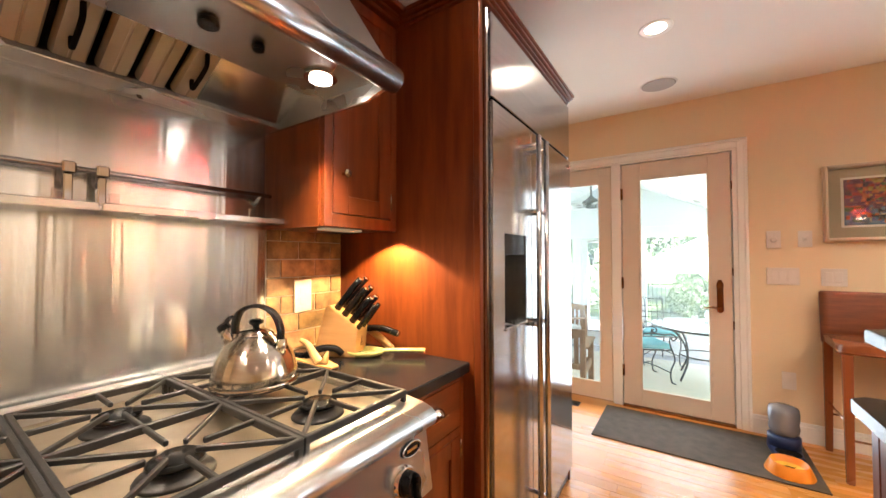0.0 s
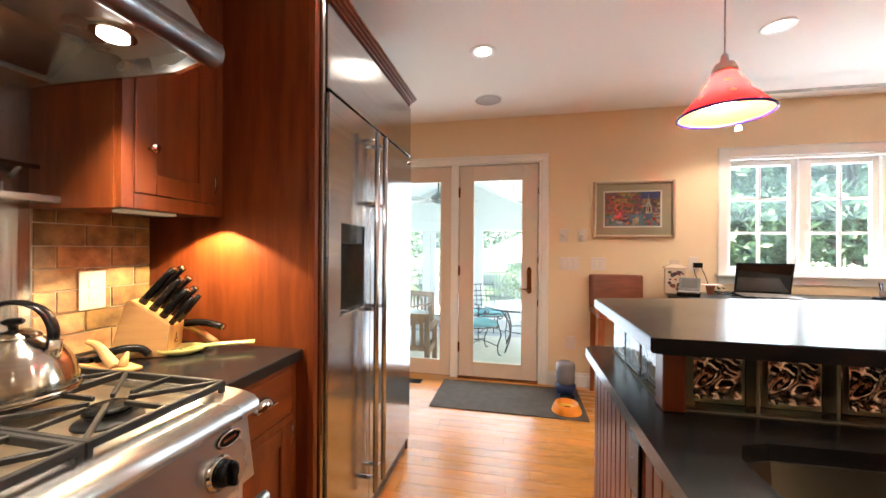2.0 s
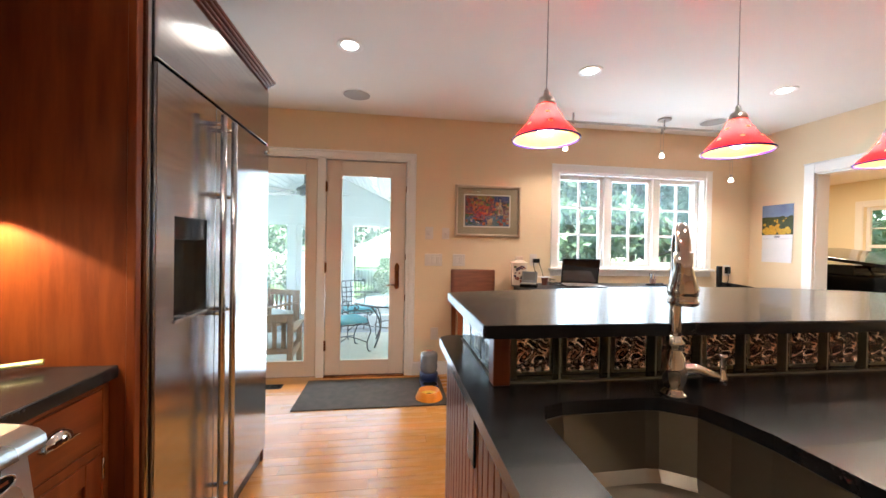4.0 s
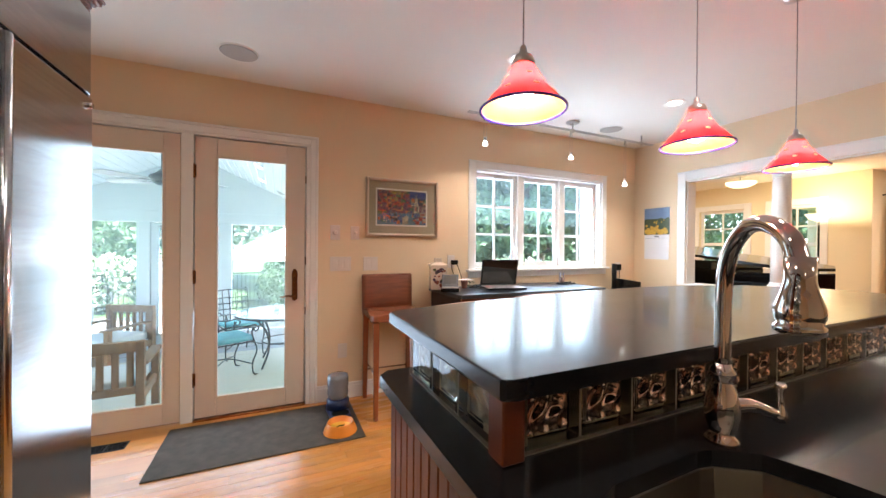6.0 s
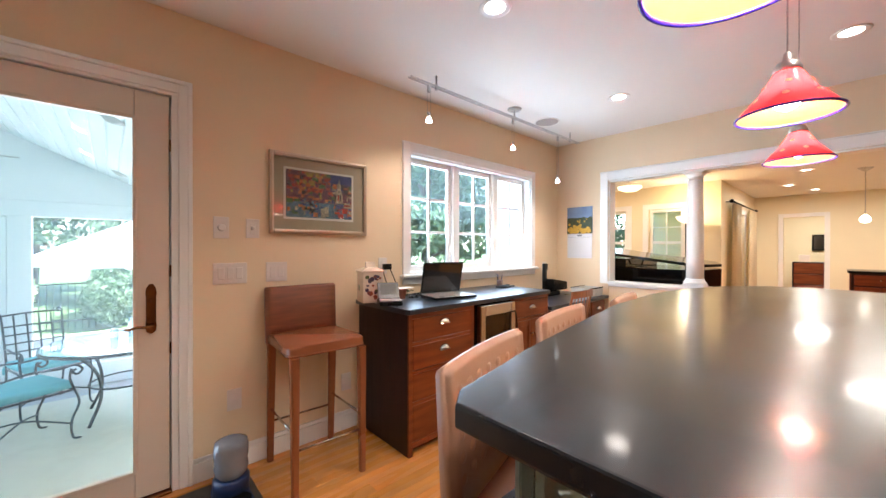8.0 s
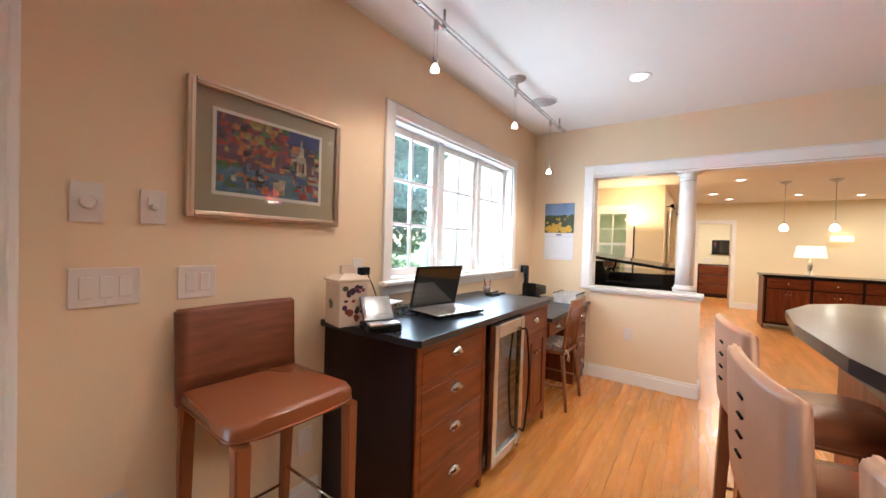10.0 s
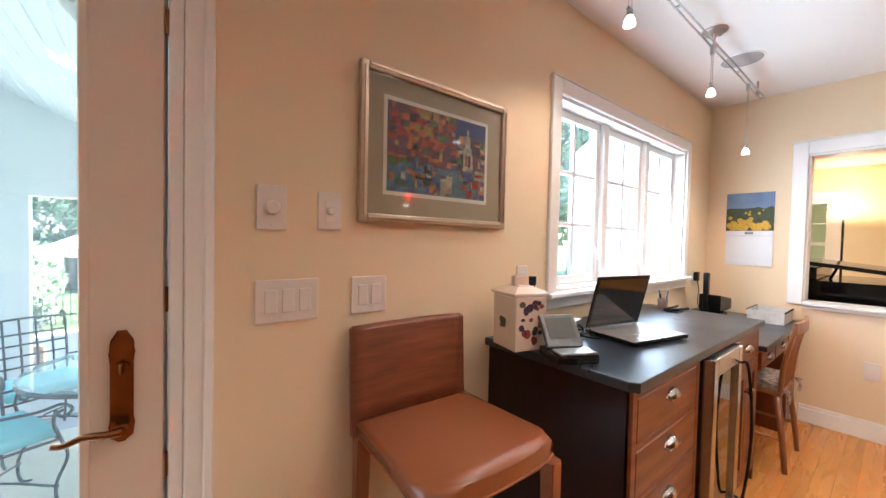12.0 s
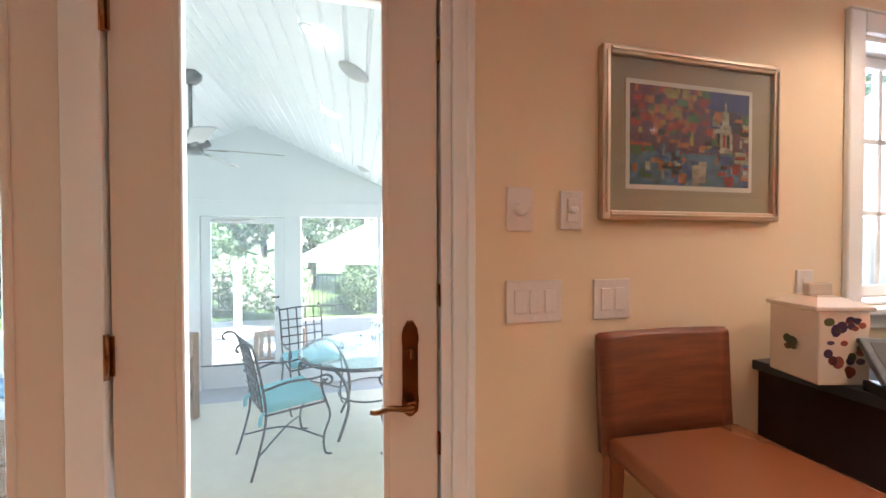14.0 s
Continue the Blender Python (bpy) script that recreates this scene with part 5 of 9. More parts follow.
prism(b, [(cx_ - 0.20, cy_ + 0.20), (cx_ - 0.18, cy_ - 0.18), (cx_ + 0.18, cy_ - 0.18), (cx_ + 0.20, cy_ + 0.20)][::1], 0.43, 0.455, 0.008)
part("seat", b, M_CHAIR, ch)
for sx in (-1, 1):
    for sy, tilt in ((1, 0.02), (-1, -0.03)):
        b = bmesh.new()
        tube(b, [(cx_ + sx * 0.165, cy_ + sy * 0.16, 0.43), (cx_ + sx * 0.185, cy_ + sy * 0.16 + tilt, 0.22), (cx_ + sx * 0.20, cy_ + sy * 0.165 + tilt * 1.6, 0.0)], 0.018, 10, 0.013)
        part("leg", b, M_CHAIR, ch)
    b = bmesh.new()
    tube(b, [(cx_ + sx * 0.187, cy_ - 0.19, 0.18), (cx_ + sx * 0.187, cy_ + 0.18, 0.18)], 0.009, 8)
    part("stretcher", b, M_CHAIR, ch)
    b = bmesh.new()
    tube(b, curve_pts([(cx_ + sx * 0.165, cy_ - 0.17, 0.45), (cx_ + sx * 0.175, cy_ - 0.19, 0.65), (cx_ + sx * 0.185, cy_ - 0.23, 0.86)], 4), 0.014, 10, 0.011)
    part("back_post", b, M_CHAIR, ch)
for z in (0.26,):
    b = bmesh.new()
    tube(b, [(cx_ - 0.18, cy_ + 0.17, z), (cx_ + 0.18, cy_ + 0.17, z)], 0.009, 8)
    part("stretcher", b, M_CHAIR, ch)
for k in range(5):
    u = -0.11 + 0.055 * k
    b = bmesh.new()
    tube(b, [(cx_ + u, cy_ - 0.17, 0.455), (cx_ + u * 1.05, cy_ - 0.20, 0.66), (cx_ + u * 1.1, cy_ - 0.225, 0.82)], 0.006, 8)
    part("spindle", b, M_CHAIR, ch)
b = bmesh.new()
pts_ = [Vector((cx_ + 0.195 * u, cy_ - 0.228 - 0.02 * (1 - u * u), 0.84)) for u in (-1, -0.6, -0.2, 0.2, 0.6, 1)]
for i in range(5):
    p, q = pts_[i], pts_[i + 1]
    v = [b.verts.new((r.x, r.y + dy, r.z + dz)) for r in (p, q) for dy, dz in ((-0.008, -0.03), (0.008, -0.03), (0.008, 0.035), (-0.008, 0.035))]
    for k in range(4):
        b.faces.new((v[k], v[(k + 1) % 4], v[4 + (k + 1) % 4], v[4 + k]))
bmesh.ops.remove_doubles(b, verts=b.verts, dist=1e-5)
bmesh.ops.holes_fill(b, edges=b.edges)
bmesh.ops.recalc_face_normals(b, faces=b.faces)
part("crest_rail", b, M_CHAIR, ch)
b = bmesh.new()
prism(b, [(cx_ - 0.18, cy_ - 0.16), (cx_ + 0.18, cy_ - 0.16), (cx_ + 0.19, cy_ + 0.18), (cx_ - 0.19, cy_ + 0.18)], 0.457, 0.50, 0.018, 3)
M_CUSH = surf("patterned_cushion", (0.55, 0.48, 0.38), (0.14, 0.09, 0.07), 0.85, scale=38, bump=0.4, fine=200)
part("cushion", b, M_CUSH, ch, "cream and brown patterned cushion")
for sx in (-1, 1):
    b = bmesh.new()
    for dx, dz in ((0.02, -0.09), (-0.03, -0.07), (0.035, -0.02), (-0.03, -0.01)):
        tube(b, curve_pts([(cx_ + sx * 0.17, cy_ - 0.185, 0.475), (cx_ + sx * 0.175 + dx * 0.6, cy_ - 0.215, 0.475 + dz * 0.4), (cx_ + sx * 0.175 + dx, cy_ - 0.21, 0.475 + dz)], 4), 0.005, 6)
    part("cushion_tie", b, M_CUSH, ch, "knotted cushion tie")

# ---------------- things on the wall ----------------
def wall_plate(x, z, w, h, kinds, side="S", y=NW, mat=None, name="switch_plate", label="white wall switch plate", cx=None):
    t_ = thing(name, (x, y, z), label, "wall switch")
    M = face_at(x, y, z, side)
    put(t_, "plate", lambda b: box(b, -w / 2, w / 2, -h / 2, h / 2, 0.0005, 0.007, 0.003, 2), M_PLATE, M)
    n = len(kinds)
    for i, kd in enumerate(kinds):
        u = (i - (n - 1) / 2) * 0.046
        if kd == "rocker":
            put(t_, "rocker", lambda b: (box(b, u - 0.0165, u + 0.0165, -0.033, 0.033, 0.0071, 0.0105, 0.002)), M_PLATE, M, "white rocker switch")
        elif kd == "dial":
            def _d(b):
                lathe(b, [(0.020, 0.0072), (0.019, 0.020), (0.015, 0.0235)], n=20)
                xf(b, Matrix.Translation((u, 0.0, 0)))
            put(t_, "dial", _d, M_PLATE, M, "round white dimmer knob")
        elif kd == "slide":
            put(t_, "slot", lambda b: box(b, u - 0.015, u + 0.015, -0.033, 0.033, 0.0071, 0.009, 0.001), M_PLATE, M)
            put(t_, "dial", lambda b: (lathe(b, [(0.012, 0.0092), (0.011, 0.022), (0.006, 0.024)], n=16)), M_PLATE, M, "small white control knob")
        elif kd == "outlet":
            for v in (-0.02, 0.02):
                put(t_, "socket", lambda b: (box(b, u - 0.014, u + 0.014, v - 0.013, v + 0.013, 0.0071, 0.009, 0.003)), M_PLATE, M)
        for v in (-0.047, 0.047):
            def _s(b):
                lathe(b, [(0.003, 0.0071), (0.0025, 0.0082)], n=8)
                xf(b, Matrix.Translation((u, v, 0)))
            put(t_, "screw", _s, M_PLATE, M)
    return t_


M_PLATE = surf("plate_plastic", (0.74, 0.66, 0.60), (0.71, 0.63, 0.57), 0.38, scale=10)
wall_plate(0.635, 1.383, 0.078, 0.122, ["dial"], label="white dimmer plate with a round knob")
wall_plate(0.797, 1.383, 0.072, 0.112, ["slide"], label="white control plate with a small knob")
wall_plate(0.680, 1.124, 0.172, 0.120, ["rocker"] * 3, label="white plate with three rocker switches")
wall_plate(0.932, 1.123, 0.124, 0.118, ["rocker"] * 2, label="white plate with two rocker switches")
wall_plate(0.70, 0.40, 0.075, 0.12, ["outlet"], name="wall_outlet", label="cream wall outlet plate")
wall_plate(1.40, 0.33, 0.075, 0.12, ["outlet"], name="wall_outlet", label="cream wall outlet plate")
wall_plate(EW + 0.0115, 0.47, 0.075, 0.12, ["outlet"], "W", 2.62, name="wall_outlet", label="white outlet plate on the half wall")
o1 = wall_plate(WW + 0.0135, 1.113, 0.075, 0.125, ["outlet"], "E", 1.02, name="wall_outlet", label="cream outlet plate on the tiles")

# framed picture: an abstract harbour scene in small painted patches
pc = thing("framed_picture", (1.228, NW, 1.36), "silver framed print of a colourful harbour behind glass", "picture")
PX0, PX1, PZ0, PZ1 = 0.884, 1.553, 1.358, 1.866
M_FRAME = surf("silver_leaf_frame", (0.62, 0.50, 0.38), (0.54, 0.42, 0.31), 0.36, 0.85, scale=5, bump=0.03, rvar=0.04)
for u0, u1, z0, z1 in ((PX0, PX0 + 0.027, PZ0, PZ1), (PX1 - 0.027, PX1, PZ0, PZ1), (PX0 + 0.027, PX1 - 0.027, PZ0, PZ0 + 0.027), (PX0 + 0.027, PX1 - 0.027, PZ1 - 0.027, PZ1)):
    b = bmesh.new()
    box(b, u0, u1, NW - 0.026, NW - 0.0005, z0, z1, 0.006, 2)
    part("frame_bar", b, M_FRAME, pc)
    b = bmesh.new()
    vert = u1 - u0 < 0.1
    if vert:
        box(b, (u0 + u1) / 2 - 0.004, (u0 + u1) / 2 + 0.004, NW - 0.031, NW - 0.0262, z0 + 0.02, z1 - 0.02, 0.002)
    else:
        box(b, u0, u1, NW - 0.031, NW - 0.0262, (z0 + z1) / 2 - 0.004, (z0 + z1) / 2 + 0.004, 0.002)
    part("frame_ridge", b, M_FRAME, pc, "raised frame ridge")
part("mat_board", box(bmesh.new(), PX0 + 0.0275, PX1 - 0.0275, NW - 0.012, NW - 0.006, PZ0 + 0.0275, PZ1 - 0.0275), surf("mat_board", (0.36, 0.29, 0.20), (0.34, 0.27, 0.18), 0.8), pc, "olive grey mat")
AX0, AX1, AZ0, AZ1 = 0.984, 1.434, 1.465, 1.764
part("white_fillet", box(bmesh.new(), AX0 - 0.014, AX1 + 0.014, NW - 0.0135, NW - 0.0121, AZ0 - 0.014, AZ1 + 0.014), surf("fillet", (0.72, 0.66, 0.58), None, 0.7), pc, "white inner mat")
art = bmesh.new()
rs = random.Random(5)
cols = {"orange": (0.55, 0.16, 0.05), "red": (0.42, 0.05, 0.03), "blue": (0.07, 0.11, 0.28), "teal": (0.11, 0.20, 0.28), "yellow": (0.42, 0.30, 0.06), "green": (0.07, 0.15, 0.05), "cream": (0.50, 0.42, 0.30), "dark": (0.03, 0.02, 0.03), "mauve": (0.18, 0.07, 0.10), "sky": (0.03, 0.05, 0.22)}
amats = [surf("print_" + k, v, tuple(c * 0.35 for c in v), 0.6, scale=45) for k, v in cols.items()]
keys = list(cols)


def patch(u0, u1, v0, v1, key, lift):
    f0 = len(art.faces)
    y = NW - 0.0137 - lift
    vs = [art.verts.new((AX0 + (AX1 - AX0) * u + rs.uniform(-1, 1) * j, y, AZ0 + (AZ1 - AZ0) * v + rs.uniform(-1, 1) * j)) for u, v, j in ((u0, v0, 0.001), (u1, v0, 0.001), (u1, v1, 0.001), (u0, v1, 0.001))]
    f = art.faces.new(vs)
    f.material_index = keys.index(key)


patch(0, 1, 0, 1, "mauve", 0)
patch(0.66, 1, 0.62, 1, "sky", 0.00005)
patch(0, 1, 0, 0.34, "teal", 0.00005)
n_l = 0.0001
for i in range(300):
    u, v = rs.random(), rs.random()
    w_, h_ = rs.uniform(0.015, 0.10), rs.uniform(0.012, 0.11)
    if v > 0.36:
        key = rs.choice(["orange", "orange", "red", "red", "mauve", "dark", "green", "yellow", "orange"]) if u < 0.62 else rs.choice(["sky", "blue", "sky"]) if v > 0.75 else rs.choice(["cream", "yellow", "green", "orange", "dark"])
    else:
        key = rs.choice(["teal", "blue", "blue", "dark", "orange", "cream", "green", "red", "teal"])
    n_l += 0.000002
    patch(min(u, 0.95), min(u + w_, 1), min(v, 0.94), min(v + h_, 1), key, n_l)
for u0, u1, v0, v1, k_ in ((0.74, 0.84, 0.36, 0.66, "cream"), (0.76, 0.82, 0.66, 0.80, "cream"), (0.78, 0.80, 0.80, 0.90, "cream"), (0.765, 0.79, 0.42, 0.56, "red"), (0.80, 0.825, 0.42, 0.56, "dark"), (0.24, 0.29, 0.72, 0.82, "yellow"), (0.36, 0.41, 0.70, 0.80, "yellow"), (0.50, 0.54, 0.66, 0.76, "green"), (0.22, 0.27, 0.50, 0.57, "dark"), (0.87, 0.97, 0.26, 0.30, "cream"), (0.87, 0.97, 0.30, 0.34, "red"), (0.88, 0.98, 0.34, 0.38, "cream"), (0.5, 0.56, 0.0, 0.22, "cream"), (0.56, 0.62, 0.04, 0.26, "cream"), (0.78, 0.84, 0.02, 0.10, "red"), (0.25, 0.42, 0.17, 0.21, "dark"), (0.3, 0.34, 0.2, 0.24, "orange"), (0.36, 0.4, 0.2, 0.23, "cream")):
    n_l += 0.00001
    patch(u0, u1, v0, v1, k_, n_l)
bmesh.ops.recalc_face_normals(art, faces=art.faces)
for f in art.faces:
    if f.normal.y > 0:
        f.normal_flip()
part("print", art, amats, pc, "painted patches of orange, red, blue and cream")
gl_ = part("glazing", box(bmesh.new(), PX0 + 0.0275, PX1 - 0.0275, NW - 0.0205, NW - 0.0185, PZ0 + 0.0275, PZ1 - 0.0275), M_PANE, pc, "picture glass")
gl_.visible_shadow = False

# calendar on the east wall
cal = thing("wall_calendar", (EW, 3.31, 1.14), "wall calendar with a sunflower field photograph", "calendar")
cy0, cy1 = 3.155, 3.462
b = bmesh.new()
box(b, EW - 0.004, EW - 0.0005, cy0, cy1, 1.435, 1.745)
part("photo_page", b, surf("calendar_sky", (0.20, 0.28, 0.42), (0.14, 0.2, 0.34), 0.5, scale=9), cal, "blue hills above the flowers")
b = bmesh.new()
rs = random.Random(8)
hs = [1.62 + 0.02 * noise.noise(Vector((k * 0.5, 1, 0))) for k in range(16)]
for k in range(15):
    ya, yb = cy0 + (cy1 - cy0) * k / 15, cy0 + (cy1 - cy0) * (k + 1) / 15
    b.faces.new([b.verts.new((EW - 0.0043, y_, z_)) for y_, z_ in ((ya, 1.436), (ya, hs[k]), (yb, hs[k + 1]), (yb, 1.436))])
part("photo_field", b, surf("calendar_green", (0.06, 0.08, 0.02), (0.03, 0.04, 0.012), 0.5, scale=40), cal, "dark green field")
for i in range(34):
    b = bmesh.new()
    v_ = rs.random() ** 1.5
    r_ = 0.006 + 0.022 * (1 - v_)
    y_, z_ = rs.uniform(cy0 + r_, cy1 - r_), 1.46 + 0.14 * v_
    lathe(b, [(r_, 0), (r_, 0.0004), (r_ * 0.95, 0.0005)], n=12)
    xf(b, Matrix(((0, 0, -1, EW - 0.0044 - i * 0.00001), (1, 0, 0, y_), (0, 1, 0, z_), (0, 0, 0, 1))))
    fl_ = part("sunflower", b, surf("petal_yellow", (0.62, 0.40, 0.03), (0.45, 0.25, 0.02), 0.6, scale=60) if i == 0 else bpy.data.materials["petal_yellow"], cal, "yellow sunflower")
b = bmesh.new()
box(b, EW - 0.003, EW - 0.0005, cy0 + 0.002, cy1 - 0.002, 1.15, 1.432)
for v in b.verts:
    if v.co.z < 1.2 and v.co.y < 3.3:
        v.co.x -= 0.012
part("date_page", b, surf("calendar_paper", (0.72, 0.72, 0.74), (0.70, 0.70, 0.72), 0.6), cal, "white date page, slightly curled")
b = bmesh.new()
box(b, EW - 0.0045, EW - 0.0032, 3.28, 3.335, 1.405, 1.424)
box(b, EW - 0.0042, EW - 0.0032, cy0 + 0.01, cy1 - 0.01, 1.392, 1.394)
part("month_bar", b, surf("calendar_ink", (0.25, 0.27, 0.30), None, 0.6), cal, "small grey month heading")

# ---------------- ceiling fixtures ----------------
def make_can():
    t_ = thing("recessed_light", (0, 0, 0), "round white recessed ceiling light, lit", "ceiling light", "recessed lights")
    b = bmesh.new()
    lathe(b, [(0.052, -0.001), (0.072, -0.006), (0.082, -0.004), (0.083, -0.0005), (0.052, -0.0006)], n=36, caps=False)
    part("trim_ring", b, M_TRIM, t_, local=True)
    b = bmesh.new()
    lathe(b, [(0.0, -0.0025), (0.052, -0.002), (0.0521, -0.0012)], n=32, caps=False)
    part("lens", b, M_CAN, t_, "lit lens", local=True)
    return t_


can = make_can()
can.location = (CANS[0][0], CANS[0][1], CEIL - 0.0002)
for cx, cy, cw in CANS[1:]:
    copy_thing(can, pose(cx, cy, CEIL - 0.0002))
M_GRILLE = surf("speaker_grille", (0.48, 0.44, 0.41), (0.38, 0.35, 0.33), 0.7, scale=300, bump=0.3, fine=500)
for i, (sx, sy) in enumerate(((-0.03, 3.16), (3.33, 3.20))):
    t_ = thing("ceiling_speaker", (sx, sy, CEIL), "round white grilled ceiling speaker", "speaker", "ceiling speakers")
    b = bmesh.new()
    lathe(b, [(0.0, -0.006), (0.10, -0.006), (0.108, -0.003)], sx, sy, CEIL - 0.0005, 36)
    part("grille", b, M_GRILLE, t_)
    b = bmesh.new()
    lathe(b, [(0.108, -0.004), (0.116, -0.005), (0.118, 0.0)], sx, sy, CEIL - 0.0005, 36, caps=False)
    part("rim", b, M_TRIM, t_)

# pendant lamps
def two_sided(name, color, trans):
    m, nt, p = node_mat(name)
    N, L = nt.nodes, nt.links
    t = N.new("ShaderNodeBsdfTranslucent")
    t.inputs[0].default_value = (*trans, 1)
    mx = N.new("ShaderNodeMixShader")
    mx.inputs[0].default_value = 0.55
    p.inputs["Base Color"].default_value = (*color, 1)
    p.inputs["Roughness"].default_value = 0.12
    L.new(p.outputs[0], mx.inputs[1])
    L.new(t.outputs[0], mx.inputs[2])
    L.new(mx.outputs[0], N["Material Output"].inputs[0])
    return m


M_SHADE = two_sided("red_art_glass", (0.55, 0.012, 0.035), (0.95, 0.03, 0.06))
M_SHADE_IN = two_sided("amber_glass_lining", (0.76, 0.36, 0.09), (1.0, 0.62, 0.34))
M_SHADE_RIM = surf("cobalt_glass", (0.04, 0.015, 0.28), None, 0.12, spec=0.8)
M_DOT = two_sided("cream_dots", (0.9, 0.75, 0.55), (1.0, 0.85, 0.6))
M_CORD = surf("pale_cord", (0.45, 0.42, 0.38), (0.3, 0.28, 0.26), 0.5, scale=60)


def make_pendant():
    t_ = thing("pendant_lamp", (0, 0, 0), "red art glass cone pendant with a blue rim over the island", "pendant lamp", "island pendants")
    z0, z1, r0, r1 = 1.667, 1.798, 0.122, 0.029
    b = bmesh.new()
    lathe(b, [(r0, z0), (r0 * 0.80, z0 + 0.030), (r0 * 0.55, z0 + 0.063), (0.042, z0 + 0.106), (r1, z1)], n=48, caps=False)
    part("shade", b, M_SHADE, t_, "glossy red glass shade", local=True)
    b = bmesh.new()
    lathe(b, [(r1 - 0.004, z1 - 0.002), (0.038, z0 + 0.104), (r0 * 0.55 - 0.004, z0 + 0.060), (r0 * 0.8 - 0.004, z0 + 0.027), (r0 - 0.004, z0)], n=48, caps=False)
    part("lining", b, M_SHADE_IN, t_, "amber inner glass", local=True)
    b = bmesh.new()
    tube(b, [((r0 - 0.001) * math.cos(2 * math.pi * k / 48), (r0 - 0.001) * math.sin(2 * math.pi * k / 48), z0) for k in range(48)], 0.0042, 8, closed=True)
    part("rim", b, M_SHADE_RIM, t_, "cobalt blue glass rim", local=True)
    b = bmesh.new()
    lathe(b, [(0.034, z1 - 0.006), (0.034, z1 + 0.004), (0.026, z1 + 0.022), (0.012, z1 + 0.03), (0.009, z1 + 0.05), (0.004, z1 + 0.056)], n=24)
    part("cap", b, M_SATIN, t_, "brushed nickel cap", local=True)
    b = bmesh.new()
    tube(b, [(0, 0, z1 + 0.05), (0.001, 0.001, 2.2), (0, 0, CEIL - 0.024)], 0.0022, 6)
    part("cord", b, M_CORD, t_, local=True)
    b = bmesh.new()
    lathe(b, [(0.012, CEIL - 0.03), (0.05, CEIL - 0.018), (0.055, CEIL - 0.0005)], n=28)
    part("canopy", b, M_SATIN, t_, local=True)
    b = bmesh.new()
    lathe(b, [(0.008, z1 - 0.02), (0.016, z1 - 0.04), (0.032, z1 - 0.075), (0.028, z1 - 0.105), (0.0, z1 - 0.12)][::-1], n=20, caps=False)
    bu = part("bulb", b, M_BULB, t_, "lit bulb", local=True)
    bu.visible_shadow = False
    for ring, (rr, zz, nn) in enumerate(((0.087, z0 + 0.043, 7), (0.055, z0 + 0.086, 5))):
        for k in range(nn):
            a = 2 * math.pi * (k + 0.5 * ring) / nn
            b = bmesh.new()
            lathe(b, [(0.0085, 0), (0.0075, 0.0015), (0.0, 0.002)], n=10)
            m = Matrix.Rotation(a, 4, "Z") @ Matrix.Translation((rr, 0, zz)) @ Matrix.Rotation(radians(42), 4, "Y")
            xf(b, m)
            part("dot", b, M_DOT, t_, "cream glass dot", local=True)
    return t_


pend = make_pendant()
pend.location = (PENDANTS[0][0], PENDANTS[0][1], 0)
copy_thing(pend, pose(PENDANTS[1][0], PENDANTS[1][1], 0, 0, 0, 80))
copy_thing(pend, pose(PENDANTS[2][0], PENDANTS[2][1], 0, 0, 0, 200))

# monorail with three drop lamps
rail = thing("rail_light", (2.75, 3.21, 2.42), "brushed nickel rail light with three drop lamps", "rail light")
b = bmesh.new()
box(b, 1.66, 3.98, 3.194, 3.200, 2.413, 2.425, 0.001)
box(b, 1.66, 3.98, 3.220, 3.226, 2.413, 2.425, 0.001)
for x in (1.70, 1.90, 2.30, 2.82, 3.30, 3.80, 3.94):
    box(b, x - 0.008, x + 0.008, 3.200, 3.220, 2.414, 2.423, 0.001)
part("rail", b, M_SATIN, rail, "slim double rail")
for x in (1.90, 2.82, 3.80):
    b = bmesh.new()
    tube(b, [(x, 3.21, 2.405), (x, 3.21, CEIL - 0.001)], 0.007, 12)
    lathe(b, [(0.012, 2.398), (0.012, 2.43)], x, 3.21, 0, 14)
    part("stand_off", b, M_SATIN, rail)
b = bmesh.new()
lathe(b, [(0.055, CEIL - 0.014), (0.062, CEIL - 0.008), (0.062, CEIL - 0.0005)], 2.82, 3.21, 0, 28)
part("canopy", b, M_SATIN, rail)
M_FROST = glow("frosted_lamp_glass", (1.0, 0.90, 0.75), 1.2)
for x, zl in ((1.83, 2.172), (2.80, 2.155), (3.55, 1.955)):
    b = bmesh.new()
    box(b, x - 0.010, x + 0.010, 3.200, 3.220, 2.36, 2.412, 0.003)
    dh = part("drop_head", b, M_SATIN, rail)
    b = bmesh.new()
    for dx in (-0.014, 0.014):
        tube(b, [(x + dx, 3.21, 2.37), (x + dx, 3.21, zl + 0.045)], 0.0014, 6)
    box(b, x - 0.016, x + 0.016, 3.204, 3.216, 2.366, 2.376, 0.001)
    box(b, x - 0.016, x + 0.016, 3.204, 3.216, zl + 0.038, zl + 0.050, 0.001)
    lathe(b, [(0.010, zl + 0.018), (0.012, zl + 0.03), (0.008, zl + 0.045)], x, 3.21, 0, 14)
    part("stem", b, M_SATIN, rail)
    b = bmesh.new()
    lathe(b, [(0.0, zl - 0.022), (0.022, zl - 0.018), (0.020, zl), (0.011, zl + 0.018)], x, 3.21, 0, 20, caps=False)
    fg = part("lamp_glass", b, M_FROST, rail, "small lit frosted lamp")
    fg.visible_shadow = False
    lamp("rail_bulb", "SPOT", (x, 3.21, zl - 0.024), 1.9, WARM, 0.03, (x, 3.30, 0.8), 150, 1.0)

# ---------------- floor things ----------------
b = bmesh.new()
